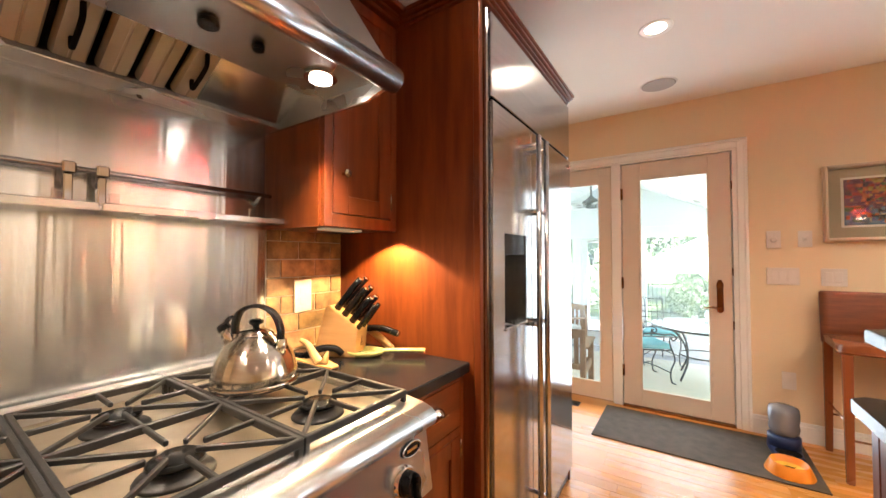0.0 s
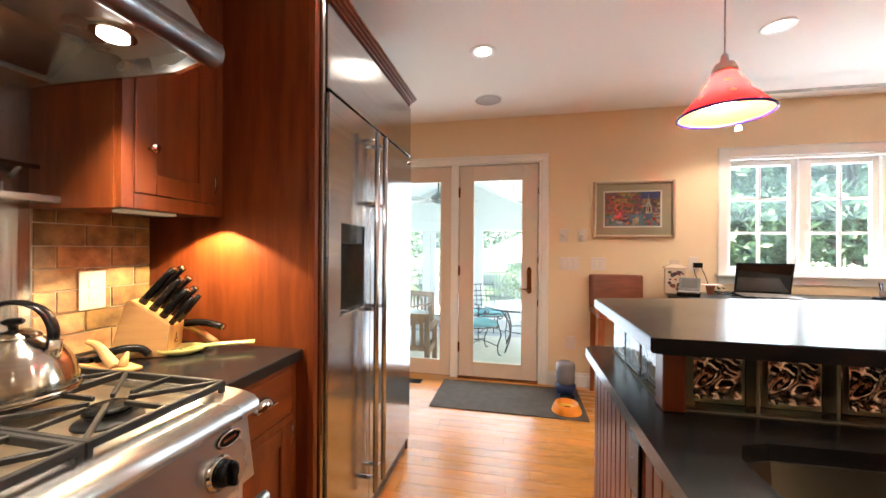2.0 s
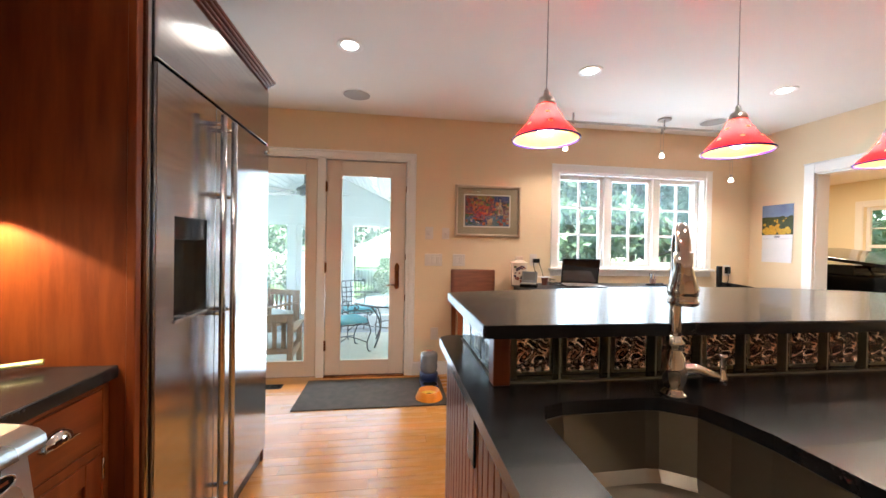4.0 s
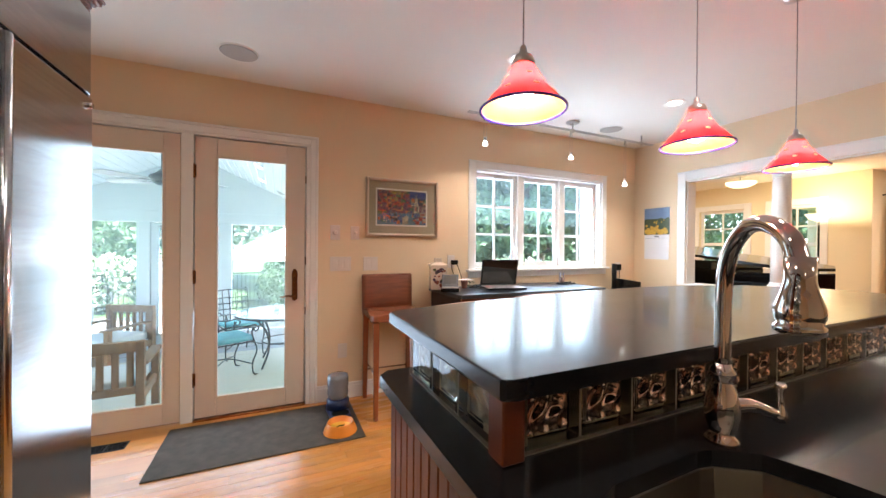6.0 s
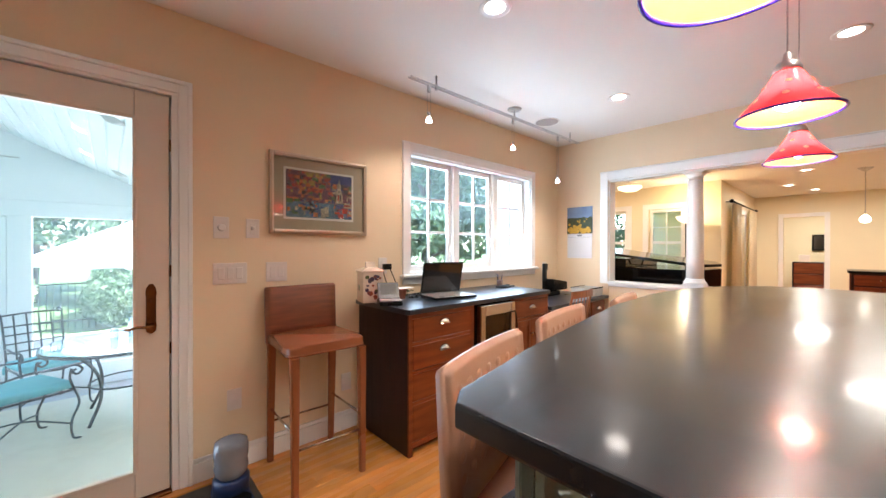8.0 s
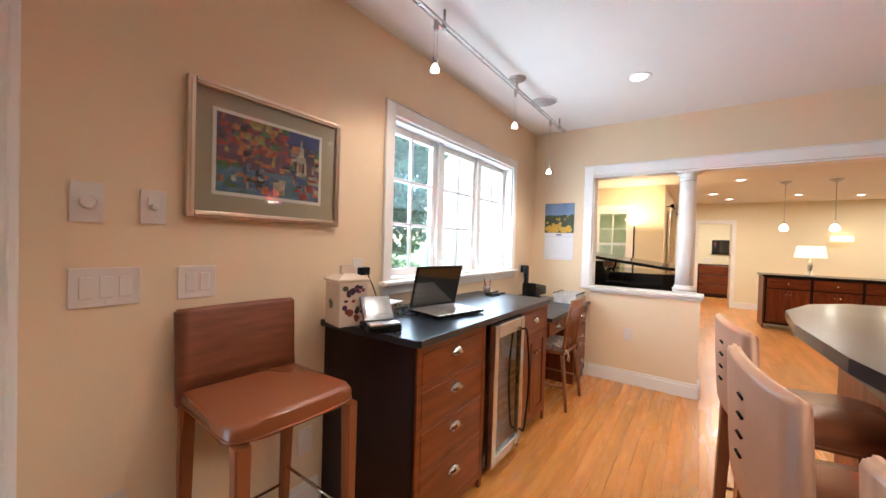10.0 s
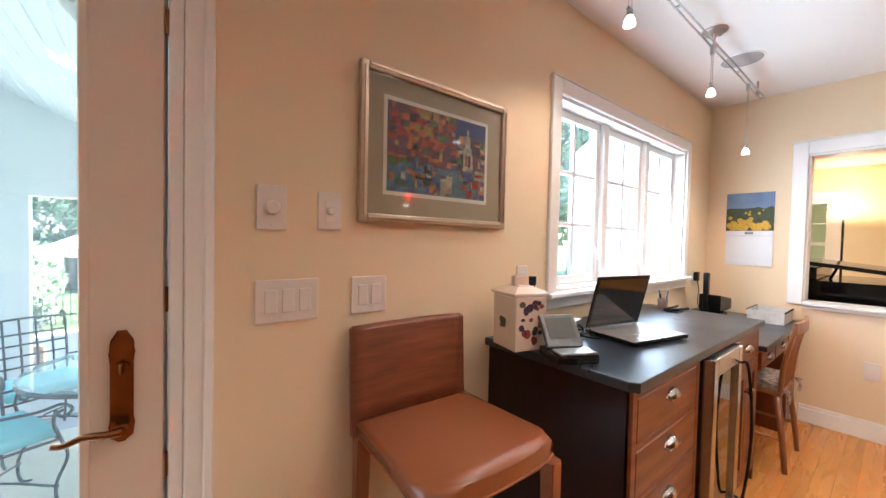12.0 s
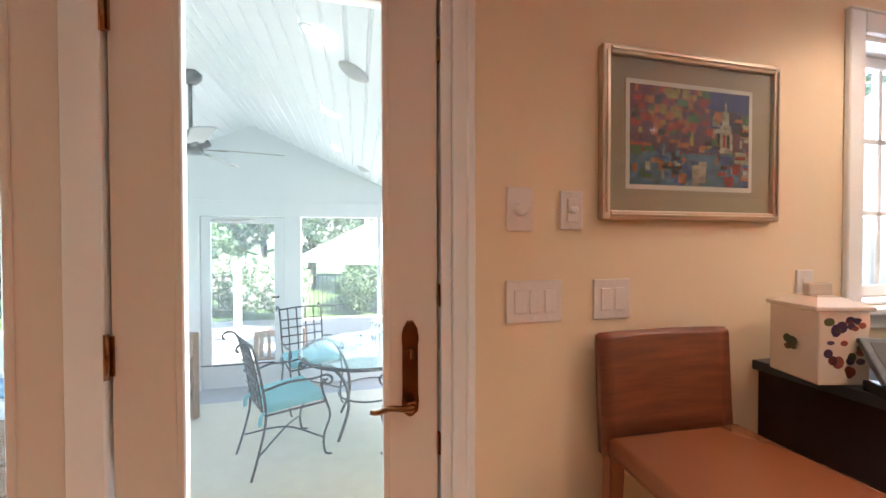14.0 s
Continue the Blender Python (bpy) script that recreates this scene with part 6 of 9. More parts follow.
box(b, -0.46, 0.745, 2.90, 3.515, 0.0005, 0.008, 0.003)
solo("door_mat", b, M_MAT, "ribbed grey rubber backed door mat in front of the glazed door", "mat")
vt = thing("floor_register", (-0.80, 3.41, 0.0), "dark metal floor register set in the oak floor", "floor vent")
b = bmesh.new()
box(b, -0.97, -0.655, 3.352, 3.462, 0.0005, 0.003, 0.001)
part("plate", b, surf("register_metal", (0.05, 0.04, 0.035), None, 0.4, 0.6), vt)
for k in range(3):
    for j in range(7):
        part("slot", box(bmesh.new(), -0.962 + k * 0.103, -0.869 + k * 0.103, 3.362 + j * 0.0135, 3.369 + j * 0.0135, 0.0031, 0.0045), M_DARK, vt)

M_BOWL = surf("orange_bowl_plastic", (0.80, 0.27, 0.02), (0.74, 0.22, 0.015), 0.3, scale=10)
bo = thing("pet_bowl", (0.60, 3.04, 0.008), "flared orange pet bowl with a small dark fish mark", "pet bowl")
b = bmesh.new()
lathe(b, [(0.112, 0.009), (0.110, 0.018), (0.088, 0.070), (0.085, 0.074), (0.081, 0.070), (0.070, 0.035), (0.0, 0.030)], 0.60, 3.04, 0, 40, caps=False)
part("bowl", b, M_BOWL, bo)
b = bmesh.new()
lathe(b, [(0.0, 0.0335), (0.073, 0.0385), (0.0745, 0.045)], 0.60, 3.04, 0.0, 32, caps=False)
part("inner", b, surf("bowl_yellow", (0.85, 0.48, 0.04), None, 0.3), bo, "yellow inside")
b = bmesh.new()
tube(b, curve_pts([(0.575, 3.03, 0.0405), (0.595, 3.045, 0.0405), (0.62, 3.04, 0.0405), (0.63, 3.055, 0.0405)], 4), 0.004, 6, 0.002)
part("mark", b, M_DARK, bo, "dark fish mark")
wd_ = thing("water_dispenser", (0.625, 3.33, 0.0), "pet waterer with a blue base and smoky grey bottle", "pet waterer")
M_BLUEP = surf("navy_plastic", (0.012, 0.03, 0.10), (0.01, 0.022, 0.08), 0.3)
b = bmesh.new()
prism(b, [(0.555, 3.17), (0.575, 3.15), (0.675, 3.15), (0.695, 3.17), (0.705, 3.38), (0.685, 3.41), (0.565, 3.41), (0.545, 3.38)], 0.0085, 0.055, 0.012, 2)
lathe(b, [(0.083, 0.05), (0.083, 0.115), (0.070, 0.125)], 0.625, 3.325, 0, 28)
part("base", b, M_BLUEP, wd_)
b = bmesh.new()
lathe(b, [(0.0, 0.0558), (0.055, 0.056), (0.062, 0.0565)], 0.625, 3.205, 0, 24, caps=False)
part("water_basin", b, M_DARK, wd_)
b = bmesh.new()
lathe(b, [(0.060, 0.1255), (0.074, 0.145), (0.078, 0.17), (0.073, 0.20), (0.078, 0.225), (0.078, 0.27), (0.073, 0.295), (0.050, 0.305), (0.0, 0.307)], 0.625, 3.325, 0, 32, caps=False)
part("bottle", b, surf("smoky_bottle", (0.20, 0.21, 0.24), (0.16, 0.17, 0.20), 0.18, spec=0.7), wd_, "smoky grey ribbed bottle")

# ---------------- things on the range and west worktop ----------------
KX, KY, KZ = -0.815, 0.665, 0.9385
ke = thing("kettle", (KX, KY, KZ), "brushed steel whistling kettle with a black handle on the burner", "kettle")
M_KET = surf("kettle_steel", (0.68, 0.66, 0.58), (0.52, 0.50, 0.43), 0.16, 1.0, scale=3, stretch=(1, 1, 30), aniso=0.8, turn=0.0)
b = bmesh.new()
lathe(b, [(0.088, 0.0), (0.100, 0.004), (0.1035, 0.016), (0.101, 0.035), (0.090, 0.072), (0.072, 0.100), (0.048, 0.120), (0.043, 0.124)], KX, KY, KZ, 56)
part("body", b, M_KET, ke)
b = bmesh.new()
lathe(b, [(0.105, 0.002), (0.107, 0.007), (0.104, 0.012)], KX, KY, KZ, 56, caps=False)
part("base_ring", b, M_CHROME, ke)
b = bmesh.new()
lathe(b, [(0.044, 0.1245), (0.040, 0.131), (0.024, 0.138), (0.0, 0.141)], KX, KY, KZ, 40, caps=False)
part("lid", b, M_KET, ke)
b = bmesh.new()
lathe(b, [(0.008, 0.1405), (0.008, 0.147), (0.017, 0.152), (0.018, 0.158), (0.010, 0.163)], KX, KY, KZ, 20)
part("lid_knob", b, M_BLACK, ke)
kd = Vector((-0.95, -0.31, 0)).normalized()
def kp(r, z):
    return (KX + kd.x * r, KY + kd.y * r, KZ + z)


b = bmesh.new()
tube(b, [kp(0.065, 0.085), kp(0.092, 0.118), kp(0.102, 0.130)], 0.021, 18, 0.015)
part("spout", b, M_KET, ke)
b = bmesh.new()
tube(b, [kp(0.100, 0.128), kp(0.110, 0.140)], 0.0165, 16)
tube(b, curve_pts([kp(0.103, 0.142), kp(0.090, 0.160), kp(0.078, 0.163)], 3), 0.006, 8)
part("spout_cap", b, M_BLACK, ke)
b = bmesh.new()
pts = curve_pts([kp(0.062, 0.100), kp(0.068, 0.140), kp(0.050, 0.180), kp(0.0, 0.197), kp(-0.052, 0.182), kp(-0.076, 0.142), kp(-0.074, 0.100)], 6)
side = Vector((-kd.y, kd.x, 0))
rings = []
for i, q in enumerate(pts):
    d = (pts[min(i + 1, len(pts) - 1)] - pts[max(i - 1, 0)]).normalized()
    up = side.cross(d)
    rings.append([b.verts.new(q + side * (0.014 * math.cos(a)) + up * (0.0055 * math.sin(a))) for a in (2 * math.pi * k / 12 for k in range(12))])
for r0, r1 in zip(rings, rings[1:]):
    for k in range(12):
        b.faces.new((r0[k], r0[(k + 1) % 12], r1[(k + 1) % 12], r1[k])).smooth = True
b.faces.new(rings[0][::-1]), b.faces.new(rings[-1])
bmesh.ops.recalc_face_normals(b, faces=b.faces)
part("handle", b, M_BLACK, ke)
for r, z in ((0.062, 0.10), (-0.077, 0.095)):
    b = bmesh.new()
    tube(b, [kp(r * 0.98, z - 0.022), kp(r * 1.04, z + 0.022)], 0.0125, 10)
    part("handle_bracket", b, M_KET, ke)

M_BEECH = surf("beech_block", (0.62, 0.36, 0.14), (0.52, 0.28, 0.10), 0.42, scale=3, stretch=(2, 2, 14), bump=0.03, fine=40)
kb = thing("knife_block", (-0.93, 1.04, 0.9105), "slanted beech knife block full of black handled knives", "knife block")
b = bmesh.new()
sec = [(-0.085, 0.0), (0.075, 0.0), (0.083, 0.098), (-0.020, 0.180), (-0.036, 0.176)]
kM = Matrix.Translation((-0.930, 1.045, 0.911)) @ Matrix.Rotation(radians(24), 4, "Z")
lo, hi = [b.verts.new((x, -0.048, z)) for x, z in sec], [b.verts.new((x, 0.048, z)) for x, z in sec]
b.faces.new(lo), b.faces.new(hi[::-1])
for i in range(len(sec)):
    b.faces.new((lo[i], hi[i], hi[(i + 1) % len(sec)], lo[(i + 1) % len(sec)]))
bmesh.ops.recalc_face_normals(b, faces=b.faces)
bmesh.ops.bevel(b, geom=list(b.edges), offset=0.003, segments=2, affect="EDGES")
xf(b, kM)
part("block", b, M_BEECH, kb)
ax = Vector((0.082, 0, 0.103)).normalized()
tn = Vector((0.103, 0, -0.082)).normalized()
for i in range(3):
    for j in range(2):
        s0 = 0.022 + 0.036 * i
        st_ = Vector((-0.020, -0.028 + 0.052 * j, 0.180)) + tn * s0
        ln = 0.145 - 0.014 * i
        b = bmesh.new()
        p0, p1, p2, p3 = st_ + ax * 0.002, st_ + ax * 0.035, st_ + ax * (ln * 0.75), st_ + ax * ln - Vector((0, 0, 0.006))
        tube(b, [p0, p1, p2, p3], 0.0125, 10, 0.0115)
        xf(b, kM)
        kn_ = part("knife_handle", b, M_BLACK, kb, "black riveted knife handle")
        b = bmesh.new()
        tube(b, [p3 - ax * 0.001, p3 + ax * 0.005], 0.0118, 10, 0.009)
        xf(b, kM)
        part("knife_butt", b, M_CHROME, kb, "steel knife end")
for j in range(2):
    st_ = Vector((0.078, -0.03 + 0.045 * j, 0.100))
    b = bmesh.new()
    tube(b, [st_, st_ + ax * 0.05, st_ + ax * 0.10 + Vector((0, 0, 0.004))], 0.009, 10, 0.008)
    xf(b, kM)
    part("knife_handle", b, M_BLACK, kb, "black riveted knife handle")
b = bmesh.new()
for dx, dz, w_, h_ in ((0, 0, 0.018, 0.003), (0, 0.012, 0.003, 0.022), (0.006, -0.009, 0.012, 0.003), (-0.008, -0.005, 0.003, 0.01)):
    box(b, 0.0795 + dx * 0, 0.0812, -w_ / 2 + dx, w_ / 2 + dx, 0.045 + dz - h_ / 2, 0.045 + dz + h_ / 2)
xf(b, kM)
part("burnt_mark", b, surf("burnt_mark", (0.12, 0.05, 0.02), None, 0.6), kb, "small burnt mark")

# shears lying, wooden rack, spoon rest
sc_ = thing("kitchen_shears", (-0.91, 0.93, 0.9105), "kitchen shears with black grips by the knife block", "shears")
b = bmesh.new()
tube(b, curve_pts([(-0.96, 0.915, 0.925), (-0.93, 0.955, 0.947), (-0.895, 0.99, 0.945), (-0.875, 1.005, 0.925)], 6), 0.013, 12, 0.011)
part("grip", b, M_BLACK, sc_)
b = bmesh.new()
tube(b, [(-1.04, 0.90, 0.925), (-0.965, 0.915, 0.926)], 0.010, 10)
part("grip", b, M_BLACK, sc_)
ho_ = thing("wooden_rest", (-0.89, 0.91, 0.9105), "curved pale wooden sculpted spoon holder", "wooden holder")
b = bmesh.new()
prism(b, [(-1.0, 0.895), (-0.87, 0.880), (-0.80, 0.895), (-0.80, 0.925), (-0.87, 0.945), (-1.0, 0.925)], 0.9112, 0.920, 0.003)
part("base", b, M_BEECH, ho_)
b = bmesh.new()
tube(b, curve_pts([(-0.86, 0.90, 0.918), (-0.90, 0.905, 0.945), (-0.925, 0.90, 0.975), (-0.955, 0.895, 0.985)], 6), 0.016, 12, 0.007)
part("neck", b, M_BEECH, ho_)
b = bmesh.new()
tube(b, [(-0.85, 0.905, 0.917), (-0.858, 0.93, 0.955)], 0.016, 12, 0.003)
part("wing", b, M_BEECH, ho_)
rk = thing("steak_knife_rack", (-0.93, 1.15, 0.9105), "arched wooden rack with a black handled slicer", "knife rack")
b = bmesh.new()
pts = curve_pts([(-0.96, 1.13, 0.918), (-0.955, 1.135, 0.965), (-0.92, 1.15, 0.99), (-0.86, 1.165, 0.965), (-0.80, 1.18, 0.920)], 6)
tube(b, pts, 0.011, 8)
tube(b, [(p.x - 0.03, p.y + 0.01, p.z) for p in pts], 0.011, 8)
part("arch", b, M_BEECH, rk)
b = bmesh.new()
tube(b, curve_pts([(-0.90, 1.15, 0.990), (-0.84, 1.165, 0.993), (-0.775, 1.18, 0.978)], 5), 0.013, 12, 0.012)
part("slicer_handle", b, M_BLACK, rk)
b = bmesh.new()
lathe(b, [(0.0, 0.0), (0.0122, 0.0), (0.010, 0.006), (0.0, 0.007)], n=12, caps=False)
xf(b, Matrix.Translation((-0.774, 1.1805, 0.9778)) @ Vector((0.065, 0.015, -0.015)).to_track_quat("Z", "Y").to_matrix().to_4x4())
part("slicer_end", b, M_CHROME, rk)
sr = thing("spoon_rest", (-0.77, 1.12, 0.9105), "yellow glazed ceramic spoon rest painted with green leaves", "spoon rest")
M_GLAZE = surf("lemon_glaze", (0.66, 0.60, 0.22), (0.52, 0.52, 0.16), 0.16, scale=14, coat=0.5)
b = bmesh.new()
sM = Matrix.Translation((-0.835, 1.075, 0.9112)) @ Matrix.Rotation(radians(31), 4, "Z")
lathe(b, [(0.03, 0.0), (0.048, 0.010), (0.052, 0.021), (0.049, 0.021), (0.040, 0.011), (0.0, 0.008)], n=32, caps=False)
for v in b.verts:
    v.co.x *= 1.35
xf(b, sM)
part("bowl", b, M_GLAZE, sr)
b = bmesh.new()
tube(b, curve_pts([(0.055, 0, 0.018), (0.10, 0, 0.022), (0.16, 0, 0.023), (0.215, 0, 0.022)], 4), 0.011, 12, 0.014)
for v in b.verts:
    v.co.z = 0.020 + (v.co.z - 0.020) * 0.55
xf(b, sM)
part("handle", b, M_GLAZE, sr)
b = bmesh.new()
for k in range(5):
    n0 = len(b.verts)
    lathe(b, [(0.0, 0), (0.010, 0.0005), (0.0, 0.001)], n=10, caps=False)
    b.verts.ensure_lookup_table()
    for v in b.verts[n0:]:
        v.co.y *= 0.5
    xf(b, Matrix.Translation((0.012 * k - 0.02, 0.01 * math.sin(k * 2), 0.0125)) @ Matrix.Rotation(k * 1.1, 4, "Z"), b.verts[n0:])
xf(b, sM)
part("leaf_pattern", b, surf("leaf_green_glaze", (0.10, 0.22, 0.05), None, 0.2), sr, "green leaf painting")

# ---------------- things on the desk ----------------
ca_ = thing("ceramic_canister", (1.60, 3.43, 0.9005), "square cream ceramic canister painted with fruit and flowers", "canister")
M_CER = surf("cream_ceramic", (0.72, 0.58, 0.46), (0.68, 0.54, 0.42), 0.22, scale=6, coat=0.4)
cM = Matrix.Translation((1.585, 3.435, 0.9008)) @ Matrix.Rotation(radians(-14), 4, "Z")


def cpart(name, b, mat, label=""):
    xf(b, cM)
    return part(name, b, mat, ca_, label)


cpart("body", box(bmesh.new(), -0.070, 0.070, -0.075, 0.075, 0.0, 0.185, 0.006, 2), M_CER)
b = bmesh.new()
box(b, -0.08, 0.08, -0.08, 0.08, 0.1853, 0.197, 0.004, 2)
n0 = len(b.verts)
vs = [b.verts.new((sx * w_, sy * w_, z)) for w_, z in ((0.076, 0.197), (0.035, 0.215)) for sx, sy in ((-1, -1), (1, -1), (1, 1), (-1, 1))]
for i in range(4):
    b.faces.new((vs[i], vs[(i + 1) % 4], vs[4 + (i + 1) % 4], vs[4 + i]))
b.faces.new(vs[4:])
cpart("lid", b, M_CER)
b = bmesh.new()
box(b, -0.034, 0.034, -0.011, 0.011, 0.2152, 0.250, 0.005, 2)
box(b, -0.030, 0.030, -0.030, 0.030, 0.2110, 0.2190, 0.003)
cpart("lid_handle", b, M_CER)
rs = random.Random(3)
M_F = [surf("painted_plum", (0.05, 0.02, 0.06), None, 0.3), surf("painted_rust", (0.28, 0.06, 0.03), None, 0.3), surf("painted_leaf", (0.09, 0.10, 0.03), None, 0.3)]
for side in range(2):
    for k in range(26 if side else 9):
        b = bmesh.new()
        r_ = rs.uniform(0.008, 0.017)
        lathe(b, [(r_, 0), (r_ * 0.95, 0.0006)], n=9)
        u_, v_ = rs.uniform(-0.045, 0.05), rs.uniform(0.02, 0.165)
        if side:
            m = Matrix(((1, 0, 0, u_), (0, 0, -1, -0.0755), (0, 1, 0, v_), (0, 0, 0, 1)))
        else:
            m = Matrix(((0, 0, -1, -0.0755), (-1, 0, 0, rs.uniform(-0.01, 0.01)), (0, 1, 0, 0.09 + rs.uniform(-0.012, 0.012)), (0, 0, 0, 1)))
        xf(b, m @ Matrix.Diagonal((1, rs.uniform(0.5, 1.2), 1, 1)))
        cpart("painted_fruit", b, rs.choice(M_F), "painted fruit and leaf")
ph = thing("phone_console", (1.56, 3.25, 0.9005), "silver tilted desk phone console with a grey screen", "phone")
pM = Matrix.Translation((1.585, 3.245, 0.9008)) @ Matrix.Rotation(radians(-26), 4, "Z")
for nm, b, mt in (("base", box(bmesh.new(), -0.075, 0.075, -0.085, 0.06, 0.0, 0.03, 0.008, 2), M_BLACK),
                  ("keypad", box(bmesh.new(), -0.068, 0.068, -0.083, -0.02, 0.0302, 0.040, 0.004, 2), M_SATIN)):
    xf(b, pM)
    part(nm, b, mt, ph)
tilt = pM @ Matrix.Translation((0, 0.0, 0.038)) @ Matrix.Rotation(radians(52), 4, "X")
for nm, b, mt in (("display_case", box(bmesh.new(), -0.07, 0.07, 0.0, 0.125, -0.016, 0.0, 0.005, 2), surf("phone_silver", (0.16, 0.16, 0.16), (0.12, 0.12, 0.12), 0.35, 0.5, scale=30)),
                  ("screen", box(bmesh.new(), -0.052, 0.052, 0.03, 0.11, 0.0002, 0.0014), surf("grey_screen", (0.14, 0.14, 0.13), None, 0.15))):
    xf(b, tilt)
    part(nm, b, mt, ph)
b = bmesh.new()
lathe(b, [(0.022, 0.0), (0.030, 0.05), (0.033, 0.075), (0.030, 0.075), (0.0, 0.06)], 1.74, 3.40, 0.9006, 24, caps=False)
pot = solo("clay_pot", b, surf("terracotta", (0.26, 0.09, 0.05), None, 0.7), "small terracotta pot behind the phone", "pot")
b = bmesh.new()
box(b, -0.07, 0.07, -0.05, 0.05, 0.0, 0.0012)
xf(b, Matrix.Translation((1.745, 3.40, 0.978)) @ Matrix.Rotation(radians(12), 4, "Z"))
solo("note_paper", b, surf("paper", (0.75, 0.75, 0.75), None, 0.8), "white paper lying on the clay pot", "paper")
b = bmesh.new()
for k in range(26):
    n0 = len(b.verts)
    rs2 = random.Random(k)
    L_ = rs2.uniform(0.02, 0.035)
    vs = [b.verts.new(p) for p in ((0, 0, 0), (L_ * 0.5, 0.008, 0.004), (L_, 0, 0), (L_ * 0.5, -0.008, 0.004))]
    b.faces.new(vs)
    xf(b, Matrix.Translation((1.80 + rs2.uniform(-0.03, 0.04), 3.45 + rs2.uniform(-0.04, 0.03), 0.905 + rs2.uniform(0, 0.05))) @ Euler((rs2.uniform(-1, 1), rs2.uniform(-1, 1), rs2.uniform(0, 6))).to_matrix().to_4x4(), vs)
solo("trailing_plant", b, surf("ivy_leaf", (0.06, 0.11, 0.03), (0.03, 0.06, 0.015), 0.5, scale=30), "small trailing green sprig on the desk", "plant")
for k in range(3):
    rs2 = random.Random(20 + k)
    b = bmesh.new()
    base = Vector((1.86, 3.40, 0.9045))
    pts = [base + Vector((0.05 * math.cos(a + k) * (1 + 0.3 * k) + rs2.uniform(-0.01, 0.01), 0.045 * math.sin(a + k * 2), 0.001 + 0.018 * (0.5 + 0.5 * math.sin(a * 1.5 + k)))) for a in [0.7 * j for j in range(10)]]
    tube(b, curve_pts(pts, 4), 0.0028, 6)
    solo("cable", b, M_BLACK, "black coiled power cable behind the laptop", "cable")
# laptop
ca_.location.x -= 0.092
ca_.scale = (1, 1, 1.09)
ph.location.x -= 0.062
for k, pp in enumerate((((1.84, 3.43, 0.905), (1.80, 3.33, 0.912), (1.86, 3.30, 0.905), (1.93, 3.36, 0.918), (1.90, 3.44, 0.906), (1.98, 3.50, 0.905)),
                        ((1.76, 3.48, 0.905), (1.86, 3.46, 0.915), (1.92, 3.40, 0.906), (1.87, 3.34, 0.905), (1.93, 3.30, 0.905), (1.99, 3.34, 0.906)),
                        ((1.70, 3.54, 0.905), (1.72, 3.57, 0.99), (1.705, 3.583, 1.06), (1.70, 3.588, 1.10)))):
    b = bmesh.new()
    tube(b, curve_pts(pp, 7), 0.0032, 6)
    solo("power_cable", b, M_BLACK, "loose black power cable behind the desk phone", "cable", "desk cables")

lp = thing("laptop", (2.05, 3.24, 0.9005), "open silver and black laptop on the desk", "laptop")
lM = Matrix.Translation((2.045, 3.235, 0.9008)) @ Matrix.Rotation(radians(-12), 4, "Z")
M_SIL = surf("laptop_silver", (0.58, 0.57, 0.56), (0.54, 0.53, 0.52), 0.3, 0.7, scale=20)
M_SCR = surf("laptop_screen", (0.015, 0.014, 0.012), None, 0.08, spec=0.9, rvar=0.02)


def lpart(name, b, mat, label="", m=None):
    xf(b, lM @ (m or Matrix.Identity(4)))
    return part(name, b, mat, lp, label)


lpart("base", box(bmesh.new(), -0.175, 0.175, -0.12, 0.12, 0.004, 0.018, 0.004, 2), M_BLACK)
lpart("deck", box(bmesh.new(), -0.173, 0.173, -0.118, 0.118, 0.0182, 0.022, 0.002), M_SIL, "silver keyboard deck")
lpart("touchpad", box(bmesh.new(), -0.05, 0.03, -0.105, -0.055, 0.0222, 0.0228), M_SATIN)
for r in range(5):
    for c in range(15):
        lpart("key", box(bmesh.new(), -0.158 + c * 0.0212, -0.1395 + c * 0.0212, -0.035 + r * 0.0212, -0.0165 + r * 0.0212, 0.0221, 0.0245), M_SIL)
sm = Matrix.Translation((0, 0.118, 0.02)) @ Matrix.Rotation(radians(104), 4, "X")
lpart("lid", box(bmesh.new(), -0.175, 0.175, 0.004, 0.245, -0.008, -0.0003, 0.004, 2), M_BLACK, "black laptop lid", sm)
lpart("screen", box(bmesh.new(), -0.162, 0.162, 0.020, 0.232, 0.0, 0.0008), M_SCR, "dark glossy screen", sm)
# corner clutter
b = bmesh.new()
lathe(b, [(0.026, 0), (0.030, 0.06), (0.027, 0.06), (0.0, 0.005)], 2.93, 3.46, 0.9006, 20, caps=False)
solo("pen_cup", b, surf("pen_cup", (0.15, 0.08, 0.06), None, 0.4), "small dark pen cup on the desk", "cup")
rs = random.Random(4)
for k in range(6):
    b = bmesh.new()
    a = rs.uniform(0, 6.28)
    tube(b, [(2.93 + 0.012 * math.cos(a), 3.46 + 0.012 * math.sin(a), 0.91), (2.93 + 0.028 * math.cos(a), 3.46 + 0.028 * math.sin(a), 0.99 + rs.uniform(0, 0.03))], 0.0035, 6)
    solo("pen", b, rs.choice([M_BLACK, M_F[1], M_BLUEP, M_SATIN]), "pen standing in the cup", "pen", "pens in the cup")
b = bmesh.new()
tube(b, [(2.80, 3.38, 0.909), (3.0, 3.34, 0.909)], 0.008, 8)
tube(b, [(2.82, 3.41, 0.909), (3.0, 3.40, 0.915)], 0.008, 8)
box(b, 2.80, 2.90, 3.33, 3.40, 0.9006, 0.905, 0.001)
solo("stapler", b, M_BLACK, "black stapler and clips on the desk", "stapler")
